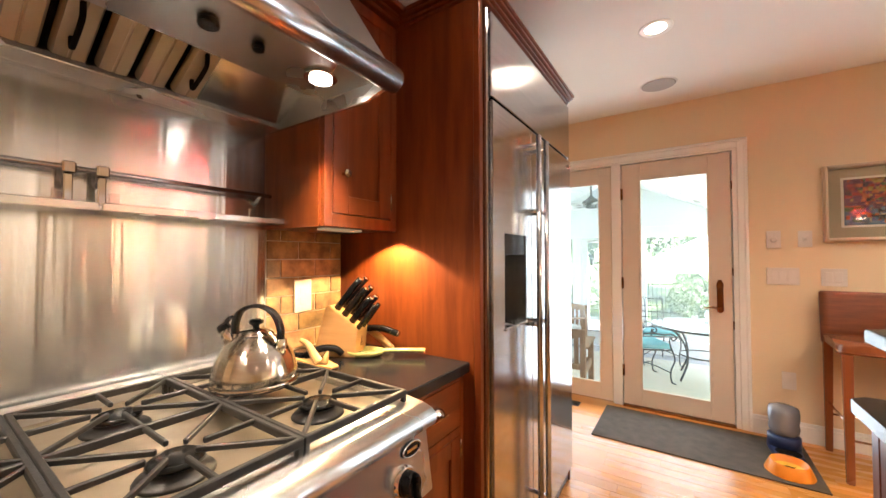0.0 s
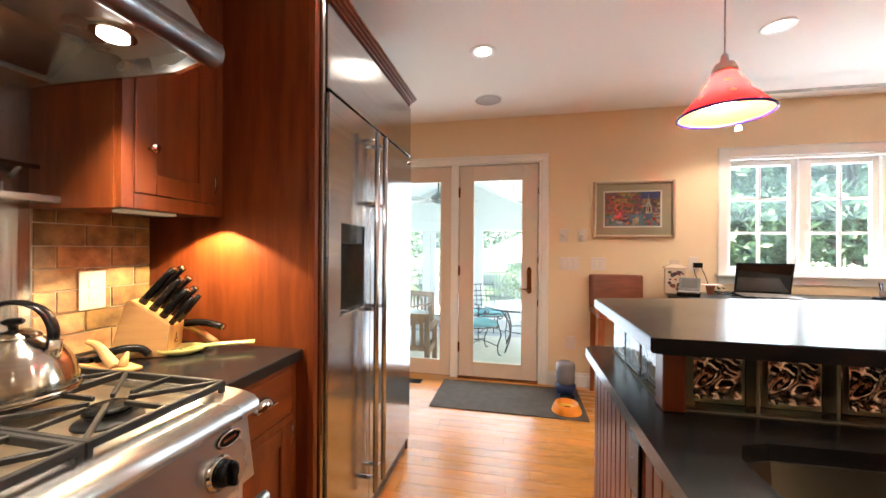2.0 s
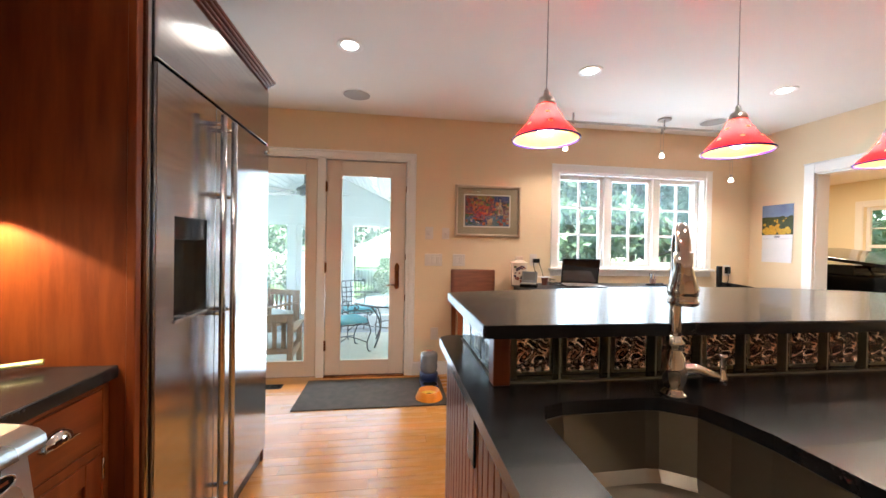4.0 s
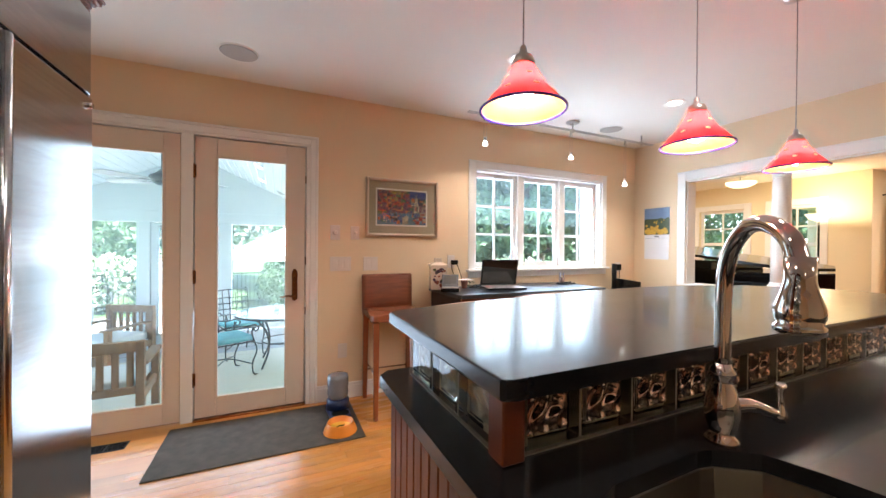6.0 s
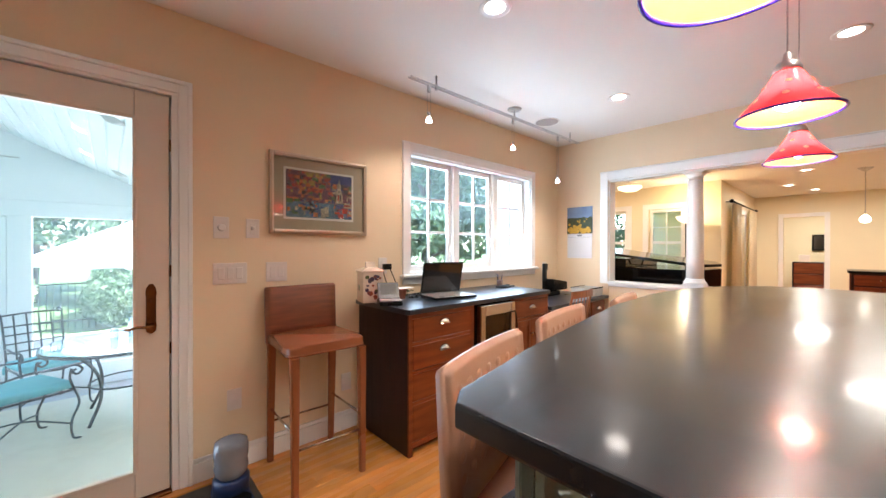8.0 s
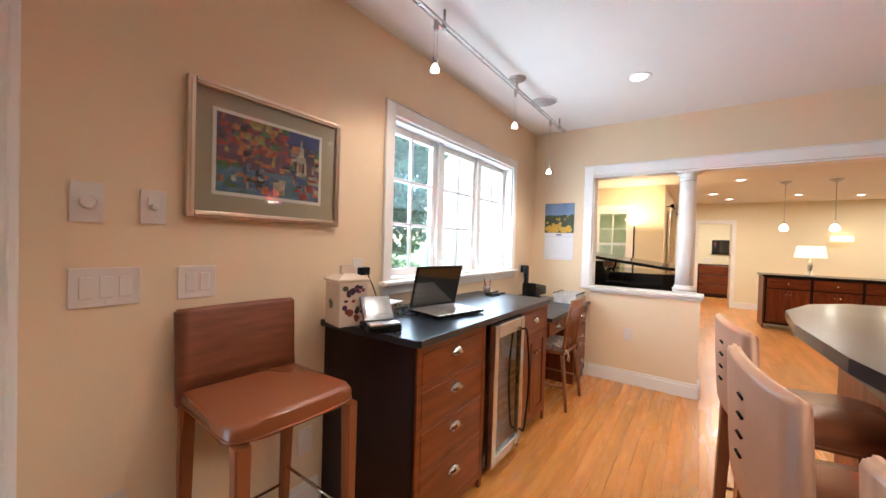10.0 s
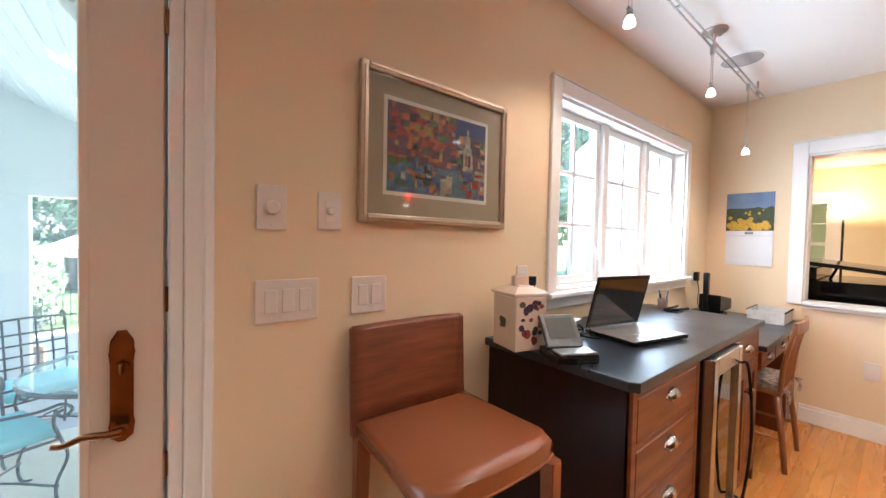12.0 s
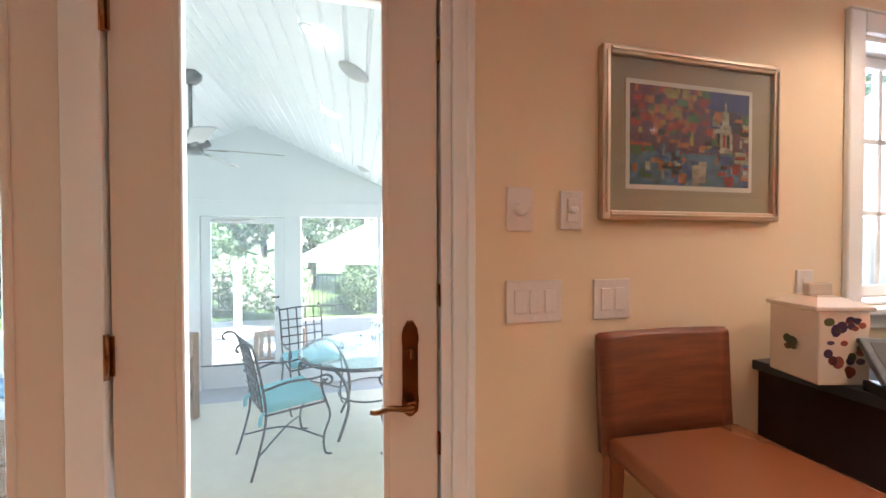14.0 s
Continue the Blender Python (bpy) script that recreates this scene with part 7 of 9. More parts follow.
pr = thing("desk_phone_dock", (3.72, 3.42, 0.7525), "black cordless phone and radio in the desk corner", "phone")
part("base", box(bmesh.new(), 3.60, 3.84, 3.34, 3.55, 0.7528, 0.80, 0.01, 2), M_BLACK, pr)
b = bmesh.new()
box(b, 3.655, 3.70, 3.42, 3.455, 0.80, 1.10, 0.008, 2)
part("handset", b, M_BLACK, pr, "tall black cordless handset")
b = bmesh.new()
prism(b, [(3.74, 3.36), (4.02, 3.36), (4.02, 3.50), (3.74, 3.50)], 0.8005, 0.93, 0.012, 2)
for v in b.verts:
    if v.co.z > 0.9:
        v.co.z -= (v.co.x - 3.74) * 0.15
part("radio", b, M_BLACK, pr)
ch_ = thing("charger", (3.93, NW, 1.02), "black charger plugged into a wall outlet beside the window", "charger")
b = bmesh.new()
box(b, 3.895, 3.945, NW - 0.04, NW - 0.006, 1.01, 1.085, 0.008, 2)
part("plug", b, M_BLACK, ch_)
b = bmesh.new()
tube(b, curve_pts([(3.92, NW - 0.03, 1.01), (3.90, NW - 0.05, 0.93), (3.84, NW - 0.06, 0.86), (3.80, NW - 0.08, 0.81)], 5), 0.003, 6)
part("lead", b, M_BLACK, ch_)
part("outlet_plate", box(bmesh.new(), 3.88, 3.965, NW - 0.0055, NW - 0.0005, 0.985, 1.105, 0.002), M_PLATE, ch_)
wall_plate(1.70, 1.135, 0.075, 0.12, ["outlet"], name="wall_outlet", label="cream wall outlet plate with an adaptor in it")
ad = thing("power_adaptor", (1.715, NW - 0.03, 1.11), "black power adaptor plugged into the outlet above the desk", "charger")
part("block", box(bmesh.new(), 1.690, 1.755, NW - 0.045, NW - 0.012, 1.105, 1.148, 0.006, 2), M_BLACK, ad)
b = bmesh.new()
tube(b, curve_pts([(1.745, NW - 0.035, 1.11), (1.765, NW - 0.06, 1.04), (1.78, NW - 0.10, 0.95), (1.83, NW - 0.14, 0.906)], 6), 0.0032, 6)
part("lead", b, M_BLACK, ad)
bx = thing("file_box", (4.0, 3.12, 0.7525), "open white patterned file box on the low desk", "box")
for x0, x1, y0, y1, z0, z1 in ((3.86, 4.17, 3.02, 3.026, 0.753, 0.84), (3.86, 4.17, 3.22, 3.226, 0.753, 0.84), (3.86, 3.866, 3.026, 3.22, 0.753, 0.84), (4.164, 4.17, 3.026, 3.22, 0.753, 0.84), (3.866, 4.164, 3.026, 3.22, 0.753, 0.758)):
    part("side", box(bmesh.new(), x0, x1, y0, y1, z0, z1), surf("box_card", (0.62, 0.58, 0.52), (0.45, 0.42, 0.38), 0.7, scale=18) if x0 == 3.86 and y0 == 3.02 else bpy.data.materials["box_card"], bx)
for p in ((3.855, 4.175, 3.014, 3.02), (3.855, 4.175, 3.2262, 3.232)):
    part("edge_band", box(bmesh.new(), *p, 0.833, 0.845, 0.002), M_DARK, bx)

# ---------------- tiles beside the range ----------------
tg = slab("tile_bed", WW + 0.0005, WW + 0.006, 0.8745, 1.2145, 0.911, 1.384, M_MORTAR, label="grouted tile backsplash of tan slate bricks")
M_TILE = surf("tan_slate_tile", (0.50, 0.29, 0.13), (0.20, 0.11, 0.055), 0.5, scale=22, bump=0.5, fine=70, rand=0.38)
rows_t = 7
th_, tl_ = 0.0685, 0.151
zz = 0.914
rt_ = 0
while zz < 1.38:
    yy = 0.8765 - (0.0 if rt_ % 2 else tl_ * 0.5) - 0.02
    while yy < 1.212:
        y0, y1 = max(yy, 0.8765), min(yy + tl_ - 0.004, 1.2125)
        z1 = min(zz + th_ - 0.004, 1.383)
        if y1 - y0 > 0.015 and z1 - zz > 0.01:
            part("tile", box(bmesh.new(), WW + 0.0062, WW + 0.0122, y0, y1, zz, z1, 0.0018), M_TILE, tg)
        yy += tl_
    zz += th_
    rt_ += 1

# ---------------- porch beyond the glazed door ----------------
PF, PY0, PY1, PXL, PXR, PAX, PAZ = -0.35, 3.76, 7.15, -3.25, 1.35, -0.95, 2.62
M_PORCH = surf("porch_white_paint", (0.78, 0.80, 0.82), (0.75, 0.77, 0.79), 0.45, scale=5)
M_RUG = surf("cream_porch_carpet", (0.62, 0.56, 0.44), (0.56, 0.50, 0.39), 0.9, scale=10, bump=0.5, fine=260)
M_SLATE = surf("grey_porch_tile", (0.36, 0.35, 0.35), (0.30, 0.30, 0.30), 0.6, scale=7)
M_BLACKIRON = surf("wrought_iron", (0.035, 0.042, 0.045), (0.022, 0.026, 0.03), 0.45, scale=30, bump=0.15)
M_AQUA = surf("aqua_cushion", (0.20, 0.50, 0.55), (0.16, 0.44, 0.50), 0.85, scale=20, bump=0.3, fine=240)
M_TEAK = surf("weathered_teak", (0.32, 0.17, 0.08), (0.21, 0.105, 0.05), 0.6, scale=5, stretch=(6, 6, 1), bump=0.2)
M_WHITEC = surf("white_cushion", (0.74, 0.74, 0.73), (0.70, 0.70, 0.70), 0.9, scale=8, bump=0.2)
M_BLUEC = surf("blue_throw", (0.14, 0.30, 0.48), (0.20, 0.38, 0.55), 0.9, scale=6, bump=0.3)
slab("porch_floor", PXL, PXR, PY0, PY1 + 0.1, PF - 0.15, PF, M_SLATE, label="grey tiled porch floor")
b = bmesh.new()
box(b, -2.9, 1.0, 3.9, 6.78, PF + 0.0005, PF + 0.012, 0.004)
solo("porch_rug", b, M_RUG, "large cream porch rug under the table and chairs", "rug")


def slope_z(x):
    return PAZ - 0.45 * abs(x - PAX)


# far wall of posts, header, gable
pw = bmesh.new()
for x0, x1 in ((PXL, PXL + 0.12), (-1.66, -1.50), (-0.63, -0.455), (PXR - 0.12, PXR)):
    box(pw, x0, x1, PY1, PY1 + 0.1, PF, 1.60, 0.004)
box(pw, PXL, PXR, PY1 - 0.02, PY1 + 0.12, 1.60, 1.77, 0.004)
gv = [(PXL + 0.40, 1.771), (PXR - 0.40, 1.771), (PAX, PAZ - 0.001)]
lo, hi = [pw.verts.new((x, PY1, z)) for x, z in gv], [pw.verts.new((x, PY1 + 0.1, z)) for x, z in gv]
pw.faces.new(lo), pw.faces.new(hi[::-1])
for i in range(3):
    pw.faces.new((lo[i], hi[i], hi[(i + 1) % 3], lo[(i + 1) % 3]))
box(pw, -0.455, PXR - 0.12, PY1, PY1 + 0.1, PF, -0.10, 0.003)
box(pw, PXL + 0.12, -1.66, PY1, PY1 + 0.1, PF, -0.10, 0.003)
for x0, x1 in ((0.42, 0.47), (-2.45, -2.40)):
    box(pw, x0, x1, PY1 + 0.02, PY1 + 0.07, -0.10, 1.60, 0.003)
bmesh.ops.recalc_face_normals(pw, faces=pw.faces)
for x0, x1 in ((PXL + 0.12, -1.66), (-0.455, PXR - 0.12)):
    sc_ = slab("screen_porch", x0, x1, PY1 + 0.08, PY1 + 0.081, -0.099, 1.599, M_SCREEN, label="sheer pale porch screen that adds haze to the view")
    sc_.visible_shadow = False
part("wall_porch_far", pw, M_PORCH, None, "white painted porch posts, header and gable", "structure")
for sx, x0 in (("right", PXR - 0.1), ("left", PXL)):
    b = bmesh.new()
    for yy in (3.80, 5.0, 6.1):
        box(b, x0, x0 + 0.1, yy, yy + 0.09, PF, 1.52, 0.003)
    box(b, x0, x0 + 0.1, PY0, PY1, 1.50, 1.60, 0.003)
    box(b, x0, x0 + 0.1, PY0, PY1, PF, -0.10, 0.003)
    part("wall_porch_side", b, M_PORCH, None, "white painted porch side posts and rail", "structure")
# boarded ceiling, both slopes
b = bmesh.new()
k = 0
for sgn in (-1, 1):
    for i in range(26):
        u0, u1 = 0.092 * i, 0.092 * i + 0.085
        xs = [PAX + sgn * u for u in (u0, u0 + 0.006, u1 - 0.006, u1, u1 + 0.007)]
        zs = [slope_z(x) for x in xs]
        offs = (0.010, 0.0, 0.0, 0.010, 0.010)
        r0 = [b.verts.new((x, PY0, z + o)) for x, z, o in zip(xs, zs, offs)]
        r1 = [b.verts.new((x, PY1 + 0.3, z + o)) for x, z, o in zip(xs, zs, offs)]
        for j in range(4):
            f = b.faces.new((r0[j], r1[j], r1[j + 1], r0[j + 1]))
for f in b.faces:
    f.normal_update()
    if f.normal.z > 0:
        f.normal_flip()
part("ceiling_porch", b, M_PORCH, None, "white beadboard vaulted porch ceiling", "structure")
b = bmesh.new()
for sgn in (-1, 1):
    xs = [PAX, PAX + sgn * 2.7]
    v = [b.verts.new((x, y, slope_z(x) + o)) for o in (0.012, 0.12) for x in xs for y in (PY0, PY1 + 0.4)]
    for q in ((0, 1, 3, 2), (4, 6, 7, 5), (0, 4, 5, 1), (2, 3, 7, 6), (0, 2, 6, 4), (1, 5, 7, 3)):
        b.faces.new([v[i] for i in q])
bmesh.ops.recalc_face_normals(b, faces=b.faces)
part("roof_porch", b, M_PORCH, None, "porch roof", "structure")
# outer face of the kitchen wall toward the porch
b = bmesh.new()
for x0, x1, z0, z1 in ((-3.25, -1.30, -0.6, 3.0), (-1.30, -1.10, -0.6, 3.0), (0.44, 1.36, -0.6, 3.0), (-1.10, 0.44, 2.08, 3.0), (-1.10, 0.44, -0.6, -0.02)):
    box(b, x0, x1, NW + 0.151, NW + 0.158, z0, z1)
part("wall_porch_near", b, M_PORCH, None, "white painted wall of the house on the porch", "structure")
slab("porch_step", -0.6, 0.6, PY0, PY0 + 0.30, PF, -0.175, M_SLATE, label="grey step below the glazed door")
# screen door
sd = thing("door_2", (-1.075, PY1 + 0.02, PF), "white porch door with a large glass panel", "door", "", "structure")
b = bmesh.new()
for x0, x1, z0, z1 in ((-1.495, -1.40, PF + 0.02, 1.59), (-0.745, -0.635, PF + 0.02, 1.59), (-1.40, -0.745, 1.52, 1.59), (-1.40, -0.745, PF + 0.02, -0.06)):
    box(b, x0, x1, PY1 + 0.02, PY1 + 0.06, z0, z1, 0.003)
part("door_leaf", b, M_PORCH, sd)
g = part("pane", box(bmesh.new(), -1.399, -0.746, PY1 + 0.038, PY1 + 0.044, -0.059, 1.519), M_PANE_OUT, sd, "clear glass pane")
g.visible_shadow = False
b = bmesh.new()
tube(b, [(-0.70, PY1 + 0.02, 0.68), (-0.70, PY1 - 0.03, 0.68)], 0.012, 10)
tube(b, [(-0.70, PY1 - 0.03, 0.68), (-0.76, PY1 - 0.035, 0.68)], 0.009, 10)
part("door_handle", b, M_BLACK, sd)
b = bmesh.new()
tube(b, [(-1.38, PY1 - 0.005, 1.545), (-0.95, PY1 - 0.02, 1.555)], 0.012, 8)
part("closer", b, M_SATIN, sd, "slim door closer")
b = bmesh.new()
box(b, -1.50, -1.40, PY1 + 0.008, PY1 + 0.019, -0.075, -0.065)
box(b, -1.38, -0.75, PY1 + 0.008, PY1 + 0.019, -0.080, -0.068)
part("push_bar", b, M_DARK, sd)
sc_ = part("insect_screen", box(bmesh.new(), -1.399, -0.746, PY1 + 0.054, PY1 + 0.055, -0.059, 1.519), M_SCREEN, sd, "sheer pale sheet added to haze the view")
sc_.visible_shadow = False
# recessed lights, vent
for lx, ly in ((0.015, 4.30), (0.0, 5.28), (0.0, 6.25)):
    t_ = thing("porch_light", (lx, ly, slope_z(lx)), "round lit light in the boarded porch ceiling", "ceiling light", "porch lights")
    b = bmesh.new()
    lathe(b, [(0.0, -0.004), (0.045, -0.003), (0.046, 0.0)], n=24, caps=False)
    xf(b, Matrix.Translation((lx, ly, slope_z(lx) - 0.003)) @ Matrix.Rotation(radians(24), 4, "Y"))
    part("lens", b, M_CAN, t_)
    b = bmesh.new()
    lathe(b, [(0.047, -0.005), (0.062, -0.004), (0.064, 0.0)], n=24, caps=False)
    xf(b, Matrix.Translation((lx, ly, slope_z(lx) - 0.002)) @ Matrix.Rotation(radians(24), 4, "Y"))
    part("ring", b, M_PORCH, t_)
for lx, ly in ((0.18, 4.46), (0.25, 6.6)):
    t_ = thing("porch_speaker", (lx, ly, slope_z(lx)), "small round white fitting in the porch ceiling", "speaker", "porch speakers")
    b = bmesh.new()
    lathe(b, [(0.0, -0.028), (0.03, -0.026), (0.05, -0.008), (0.075, -0.004), (0.078, 0.0)], n=24, caps=False)
    xf(b, Matrix.Translation((lx, ly, slope_z(lx) - 0.002)) @ Matrix.Rotation(radians(24), 4, "Y"))
    part("body", b, surf("fitting_grey", (0.5, 0.5, 0.48), None, 0.5) if ly < 5 else bpy.data.materials["fitting_grey"], t_)
# ceiling fan
M_PEWTER = surf("pewter_fan", (0.10, 0.10, 0.09), (0.06, 0.06, 0.055), 0.35, 0.7, scale=12)
M_BLADE = surf("pale_fan_blade", (0.45, 0.45, 0.44), (0.38, 0.38, 0.37), 0.5, scale=6)
fan = thing("ceiling_fan", (-1.04, 5.8, 2.05), "pewter ceiling fan with five pale blades under the porch roof", "ceiling fan")
b = bmesh.new()
lathe(b, [(0.02, 2.50), (0.045, 2.51), (0.075, 2.545), (0.08, 2.58), (0.06, 2.60)], -1.04, 5.8, 0, 24)
part("canopy", b, M_PEWTER, fan)
b = bmesh.new()
tube(b, [(-1.04, 5.8, 2.14), (-1.04, 5.8, 2.52)], 0.013, 12)
part("downrod", b, M_PEWTER, fan)
b = bmesh.new()
lathe(b, [(0.03, 1.97), (0.07, 1.98), (0.085, 2.0), (0.075, 2.02), (0.10, 2.03), (0.135, 2.055), (0.12, 2.085), (0.06, 2.12), (0.03, 2.155), (0.02, 2.16)], -1.04, 5.8, 0, 32)
part("motor", b, M_PEWTER, fan)
for k in range(5):
    a = radians(10 + 72 * k)
    m = Matrix.Translation((-1.04, 5.8, 2.02)) @ Matrix.Rotation(a, 4, "Z") @ Matrix.Rotation(radians(11), 4, "X")
    b = bmesh.new()
    prism(b, [(0.18, -0.055), (0.62, -0.072), (0.66, -0.04), (0.66, 0.04), (0.62, 0.072), (0.18, 0.055)], -0.004, 0.004, 0.002)
    xf(b, m)
    part("blade", b, M_BLADE, fan)
    b = bmesh.new()
    box(b, 0.09, 0.24, -0.018, 0.018, -0.010, -0.0045, 0.002)
    xf(b, m)
    part("blade_arm", b, M_PEWTER, fan)


def iron_chair(place, turn, label):
    """Facing +y before it is turned."""
    t_ = thing("patio_chair", (0, 0, 0), label, "patio chair", "patio chairs")

    def bar(name, pts, r=0.009, n=5, lab=""):
        b = bmesh.new()
        tube(b, curve_pts(pts, n) if len(pts) > 2 else pts, r, 8)
        return part(name, b, M_BLACKIRON, t_, lab, local=True)
    for sx in (-1, 1):
        bar("rear_leg", [(sx * 0.22, -0.30, 0.0), (sx * 0.21, -0.24, 0.20), (sx * 0.21, -0.20, 0.42), (sx * 0.215, -0.24, 0.72), (sx * 0.22, -0.29, 0.92), (sx * 0.225, -0.35, 0.955), (sx * 0.225, -0.385, 0.93), (sx * 0.225, -0.37, 0.90)])
        bar("front_leg", [(sx * 0.25, 0.26, 0.0), (sx * 0.25, 0.21, 0.03), (sx * 0.25, 0.20, 0.16), (sx * 0.25, 0.25, 0.30), (sx * 0.25, 0.22, 0.42), (sx * 0.25, 0.19, 0.52), (sx * 0.25, 0.20, 0.60)])
        bar("arm", [(sx * 0.215, -0.22, 0.60), (sx * 0.25, -0.05, 0.635), (sx * 0.26, 0.12, 0.62), (sx * 0.255, 0.22, 0.625), (sx * 0.255, 0.27, 0.58), (sx * 0.255, 0.235, 0.545), (sx * 0.255, 0.205, 0.575), (sx * 0.255, 0.23, 0.59)])
    bar("stretcher", [(-0.21, -0.26, 0.14), (0, 0.0, 0.20), (0.25, 0.21, 0.14)], 0.007)
    bar("stretcher", [(0.21, -0.26, 0.14), (0, 0.0, 0.20), (-0.25, 0.21, 0.14)], 0.007)
    bar("seat_rail", [(-0.24, 0.22, 0.42), (0.24, 0.22, 0.42)])
    bar("seat_rail", [(-0.21, -0.20, 0.42), (0.21, -0.20, 0.42)])
    for sx in (-1, 1):
        bar("seat_rail", [(sx * 0.21, -0.20, 0.42), (sx * 0.25, 0.22, 0.42)])
    bar("top_rail", [(-0.22, -0.29, 0.925), (0, -0.30, 0.935), (0.22, -0.29, 0.925)])
    for k in range(4):
        z = 0.56 + 0.085 * k
        bar("back_slat", [(-0.213, -0.205 - (z - 0.42) * 0.17, z), (0.213, -0.205 - (z - 0.42) * 0.17, z)], 0.0075)
    for k in range(4):
        x = -0.135 + 0.09 * k
        bar("back_slat", [(x, -0.205, 0.44), (x, -0.245, 0.70), (x, -0.295, 0.93)], 0.0075, 3)
    b = bmesh.new()
    prism(b, [(-0.215, -0.195), (0.215, -0.195), (0.235, 0.22), (-0.235, 0.22)], 0.43, 0.495, 0.024, 3)
    part("cushion", b, M_AQUA, t_, "aqua seat cushion", local=True, smooth=True)
    for sx in (-1, 1):
        b = bmesh.new()
        tube(b, curve_pts([(sx * 0.20, -0.20, 0.45), (sx * 0.215, -0.235, 0.42), (sx * 0.21, -0.24, 0.36)], 4), 0.010, 6, 0.014)
        part("cushion_tie", b, M_AQUA, t_, local=True)
    t_.location = place
    t_.rotation_euler = (0, 0, radians(turn))
    return t_


pcz = PF + 0.0125
chA = iron_chair((-0.36, 5.68, pcz), -62, "black wrought iron patio chair with a lattice back and aqua cushion")
copy_thing(chA, pose(-0.30, 6.62, pcz, 0, 0, 205))
copy_thing(chA, pose(0.72, 5.45, pcz, 0, 0, 40))
tb_ = thing("patio_table", (0.30, 5.98, pcz), "round glass topped wrought iron patio table", "patio table")
b = bmesh.new()
lathe(b, [(0.60, 0.362), (0.604, 0.366), (0.60, 0.370)], 0.30, 5.98, 0, 56)
part("glass_top", b, glass_mat("table_glass", (0.62, 0.82, 0.84), 0.03), tb_, "pale aqua glass top")
b = bmesh.new()
tube(b, [(0.30 + 0.598 * math.cos(2 * math.pi * k / 48), 5.98 + 0.598 * math.sin(2 * math.pi * k / 48), 0.350) for k in range(48)], 0.011, 8, closed=True)
part("rim", b, M_BLACKIRON, tb_)
for k in range(4):
    a = radians(225 + 90 * k)
    ca, sa = math.cos(a), math.sin(a)
    b = bmesh.new()
    tube(b, curve_pts([(0.30 + ca * 0.56, 5.98 + sa * 0.56, 0.345), (0.30 + ca * 0.44, 5.98 + sa * 0.44, 0.30), (0.30 + ca * 0.30, 5.98 + sa * 0.30, 0.12), (0.30 + ca * 0.27, 5.98 + sa * 0.27, -0.10), (0.30 + ca * 0.38, 5.98 + sa * 0.38, pcz + 0.012)], 6), 0.013, 10)
    part("leg", b, M_BLACKIRON, tb_)
b = bmesh.new()
tube(b, [(0.30 + 0.28 * math.cos(2 * math.pi * k / 24), 5.98 + 0.28 * math.sin(2 * math.pi * k / 24), -0.02) for k in range(24)], 0.008, 8, closed=True)
part("ring", b, M_BLACKIRON, tb_)
for cx, cy, r, h in ((0.42, 6.2, 0.035, 0.14), (0.20, 6.05, 0.03, 0.10), (0.34, 6.28, 0.028, 0.16)):
    b = bmesh.new()
    lathe(b, [(r, 0), (r * 1.05, h)], cx, cy, 0.3705, 20)
    solo("glass_tumbler", b, glass_mat("tumbler_glass", (0.75, 0.88, 0.9), 0.02) if r == 0.035 else bpy.data.materials["tumbler_glass"], "tall clear tumbler on the patio table", "glass", "tumblers on the table")


def slat_chair(place, turn, label, w=0.62, low=False):
    t_ = thing("wooden_armchair", (0, 0, 0), label, "armchair", "wooden porch chairs")
    H = 0.80
    def bx(name, *a):
        b = bmesh.new()
        box(b, *a, 0.005)
        return part(name, b, M_TEAK, t_, local=True)
    for sx in (-1, 1):
        x = sx * w / 2
        bx("back_post", x - 0.03, x + 0.03, -0.34, -0.28, 0.0, H)
        bx("front_leg", x - 0.03, x + 0.03, 0.24, 0.30, 0.0, 0.58)
        bx("arm", x - 0.045, x + 0.045, -0.28, 0.34, 0.585, 0.61)
        bx("side_rail", x - 0.015, x + 0.015, -0.28, 0.24, 0.28, 0.36)
    bx("top_rail", -w / 2 + 0.031, w / 2 - 0.031, -0.335, -0.29, H - 0.09, H)
    bx("low_rail", -w / 2 + 0.031, w / 2 - 0.031, -0.335, -0.29, 0.36, 0.42)
    bx("front_rail", -w / 2 + 0.031, w / 2 - 0.031, 0.25, 0.285, 0.28, 0.36)
    n = int(w / 0.1)
    for k in range(n):
        x = -w / 2 + 0.07 + (w - 0.14) * k / (n - 1)
        bx("slat", x - 0.024, x + 0.024, -0.322, -0.300, 0.42, H - 0.09)
    b = bmesh.new()
    prism(b, [(-w / 2 + 0.035, -0.27), (w / 2 - 0.035, -0.27), (w / 2 - 0.035, 0.28), (-w / 2 + 0.035, 0.28)], 0.365, 0.47, 0.03, 3)
    part("seat_cushion", b, M_WHITEC, t_, "white seat cushion", local=True, smooth=True)
    t_.location = place
    t_.rotation_euler = (0, 0, radians(turn))
    return t_


sc1 = slat_chair((-1.17, 4.62, pcz), 4, "weathered teak armchair with a slatted back and white cushion")
copy_thing(sc1, pose(-1.72, 6.35, pcz, 0, 0, 150))
copy_thing(sc1, pose(-0.95, 8.6, -0.75, 0, 0, 8))
sf = thing("porch_sofa", (-2.3, 6.3, pcz), "white covered porch sofa heaped with white and blue cushions", "sofa")
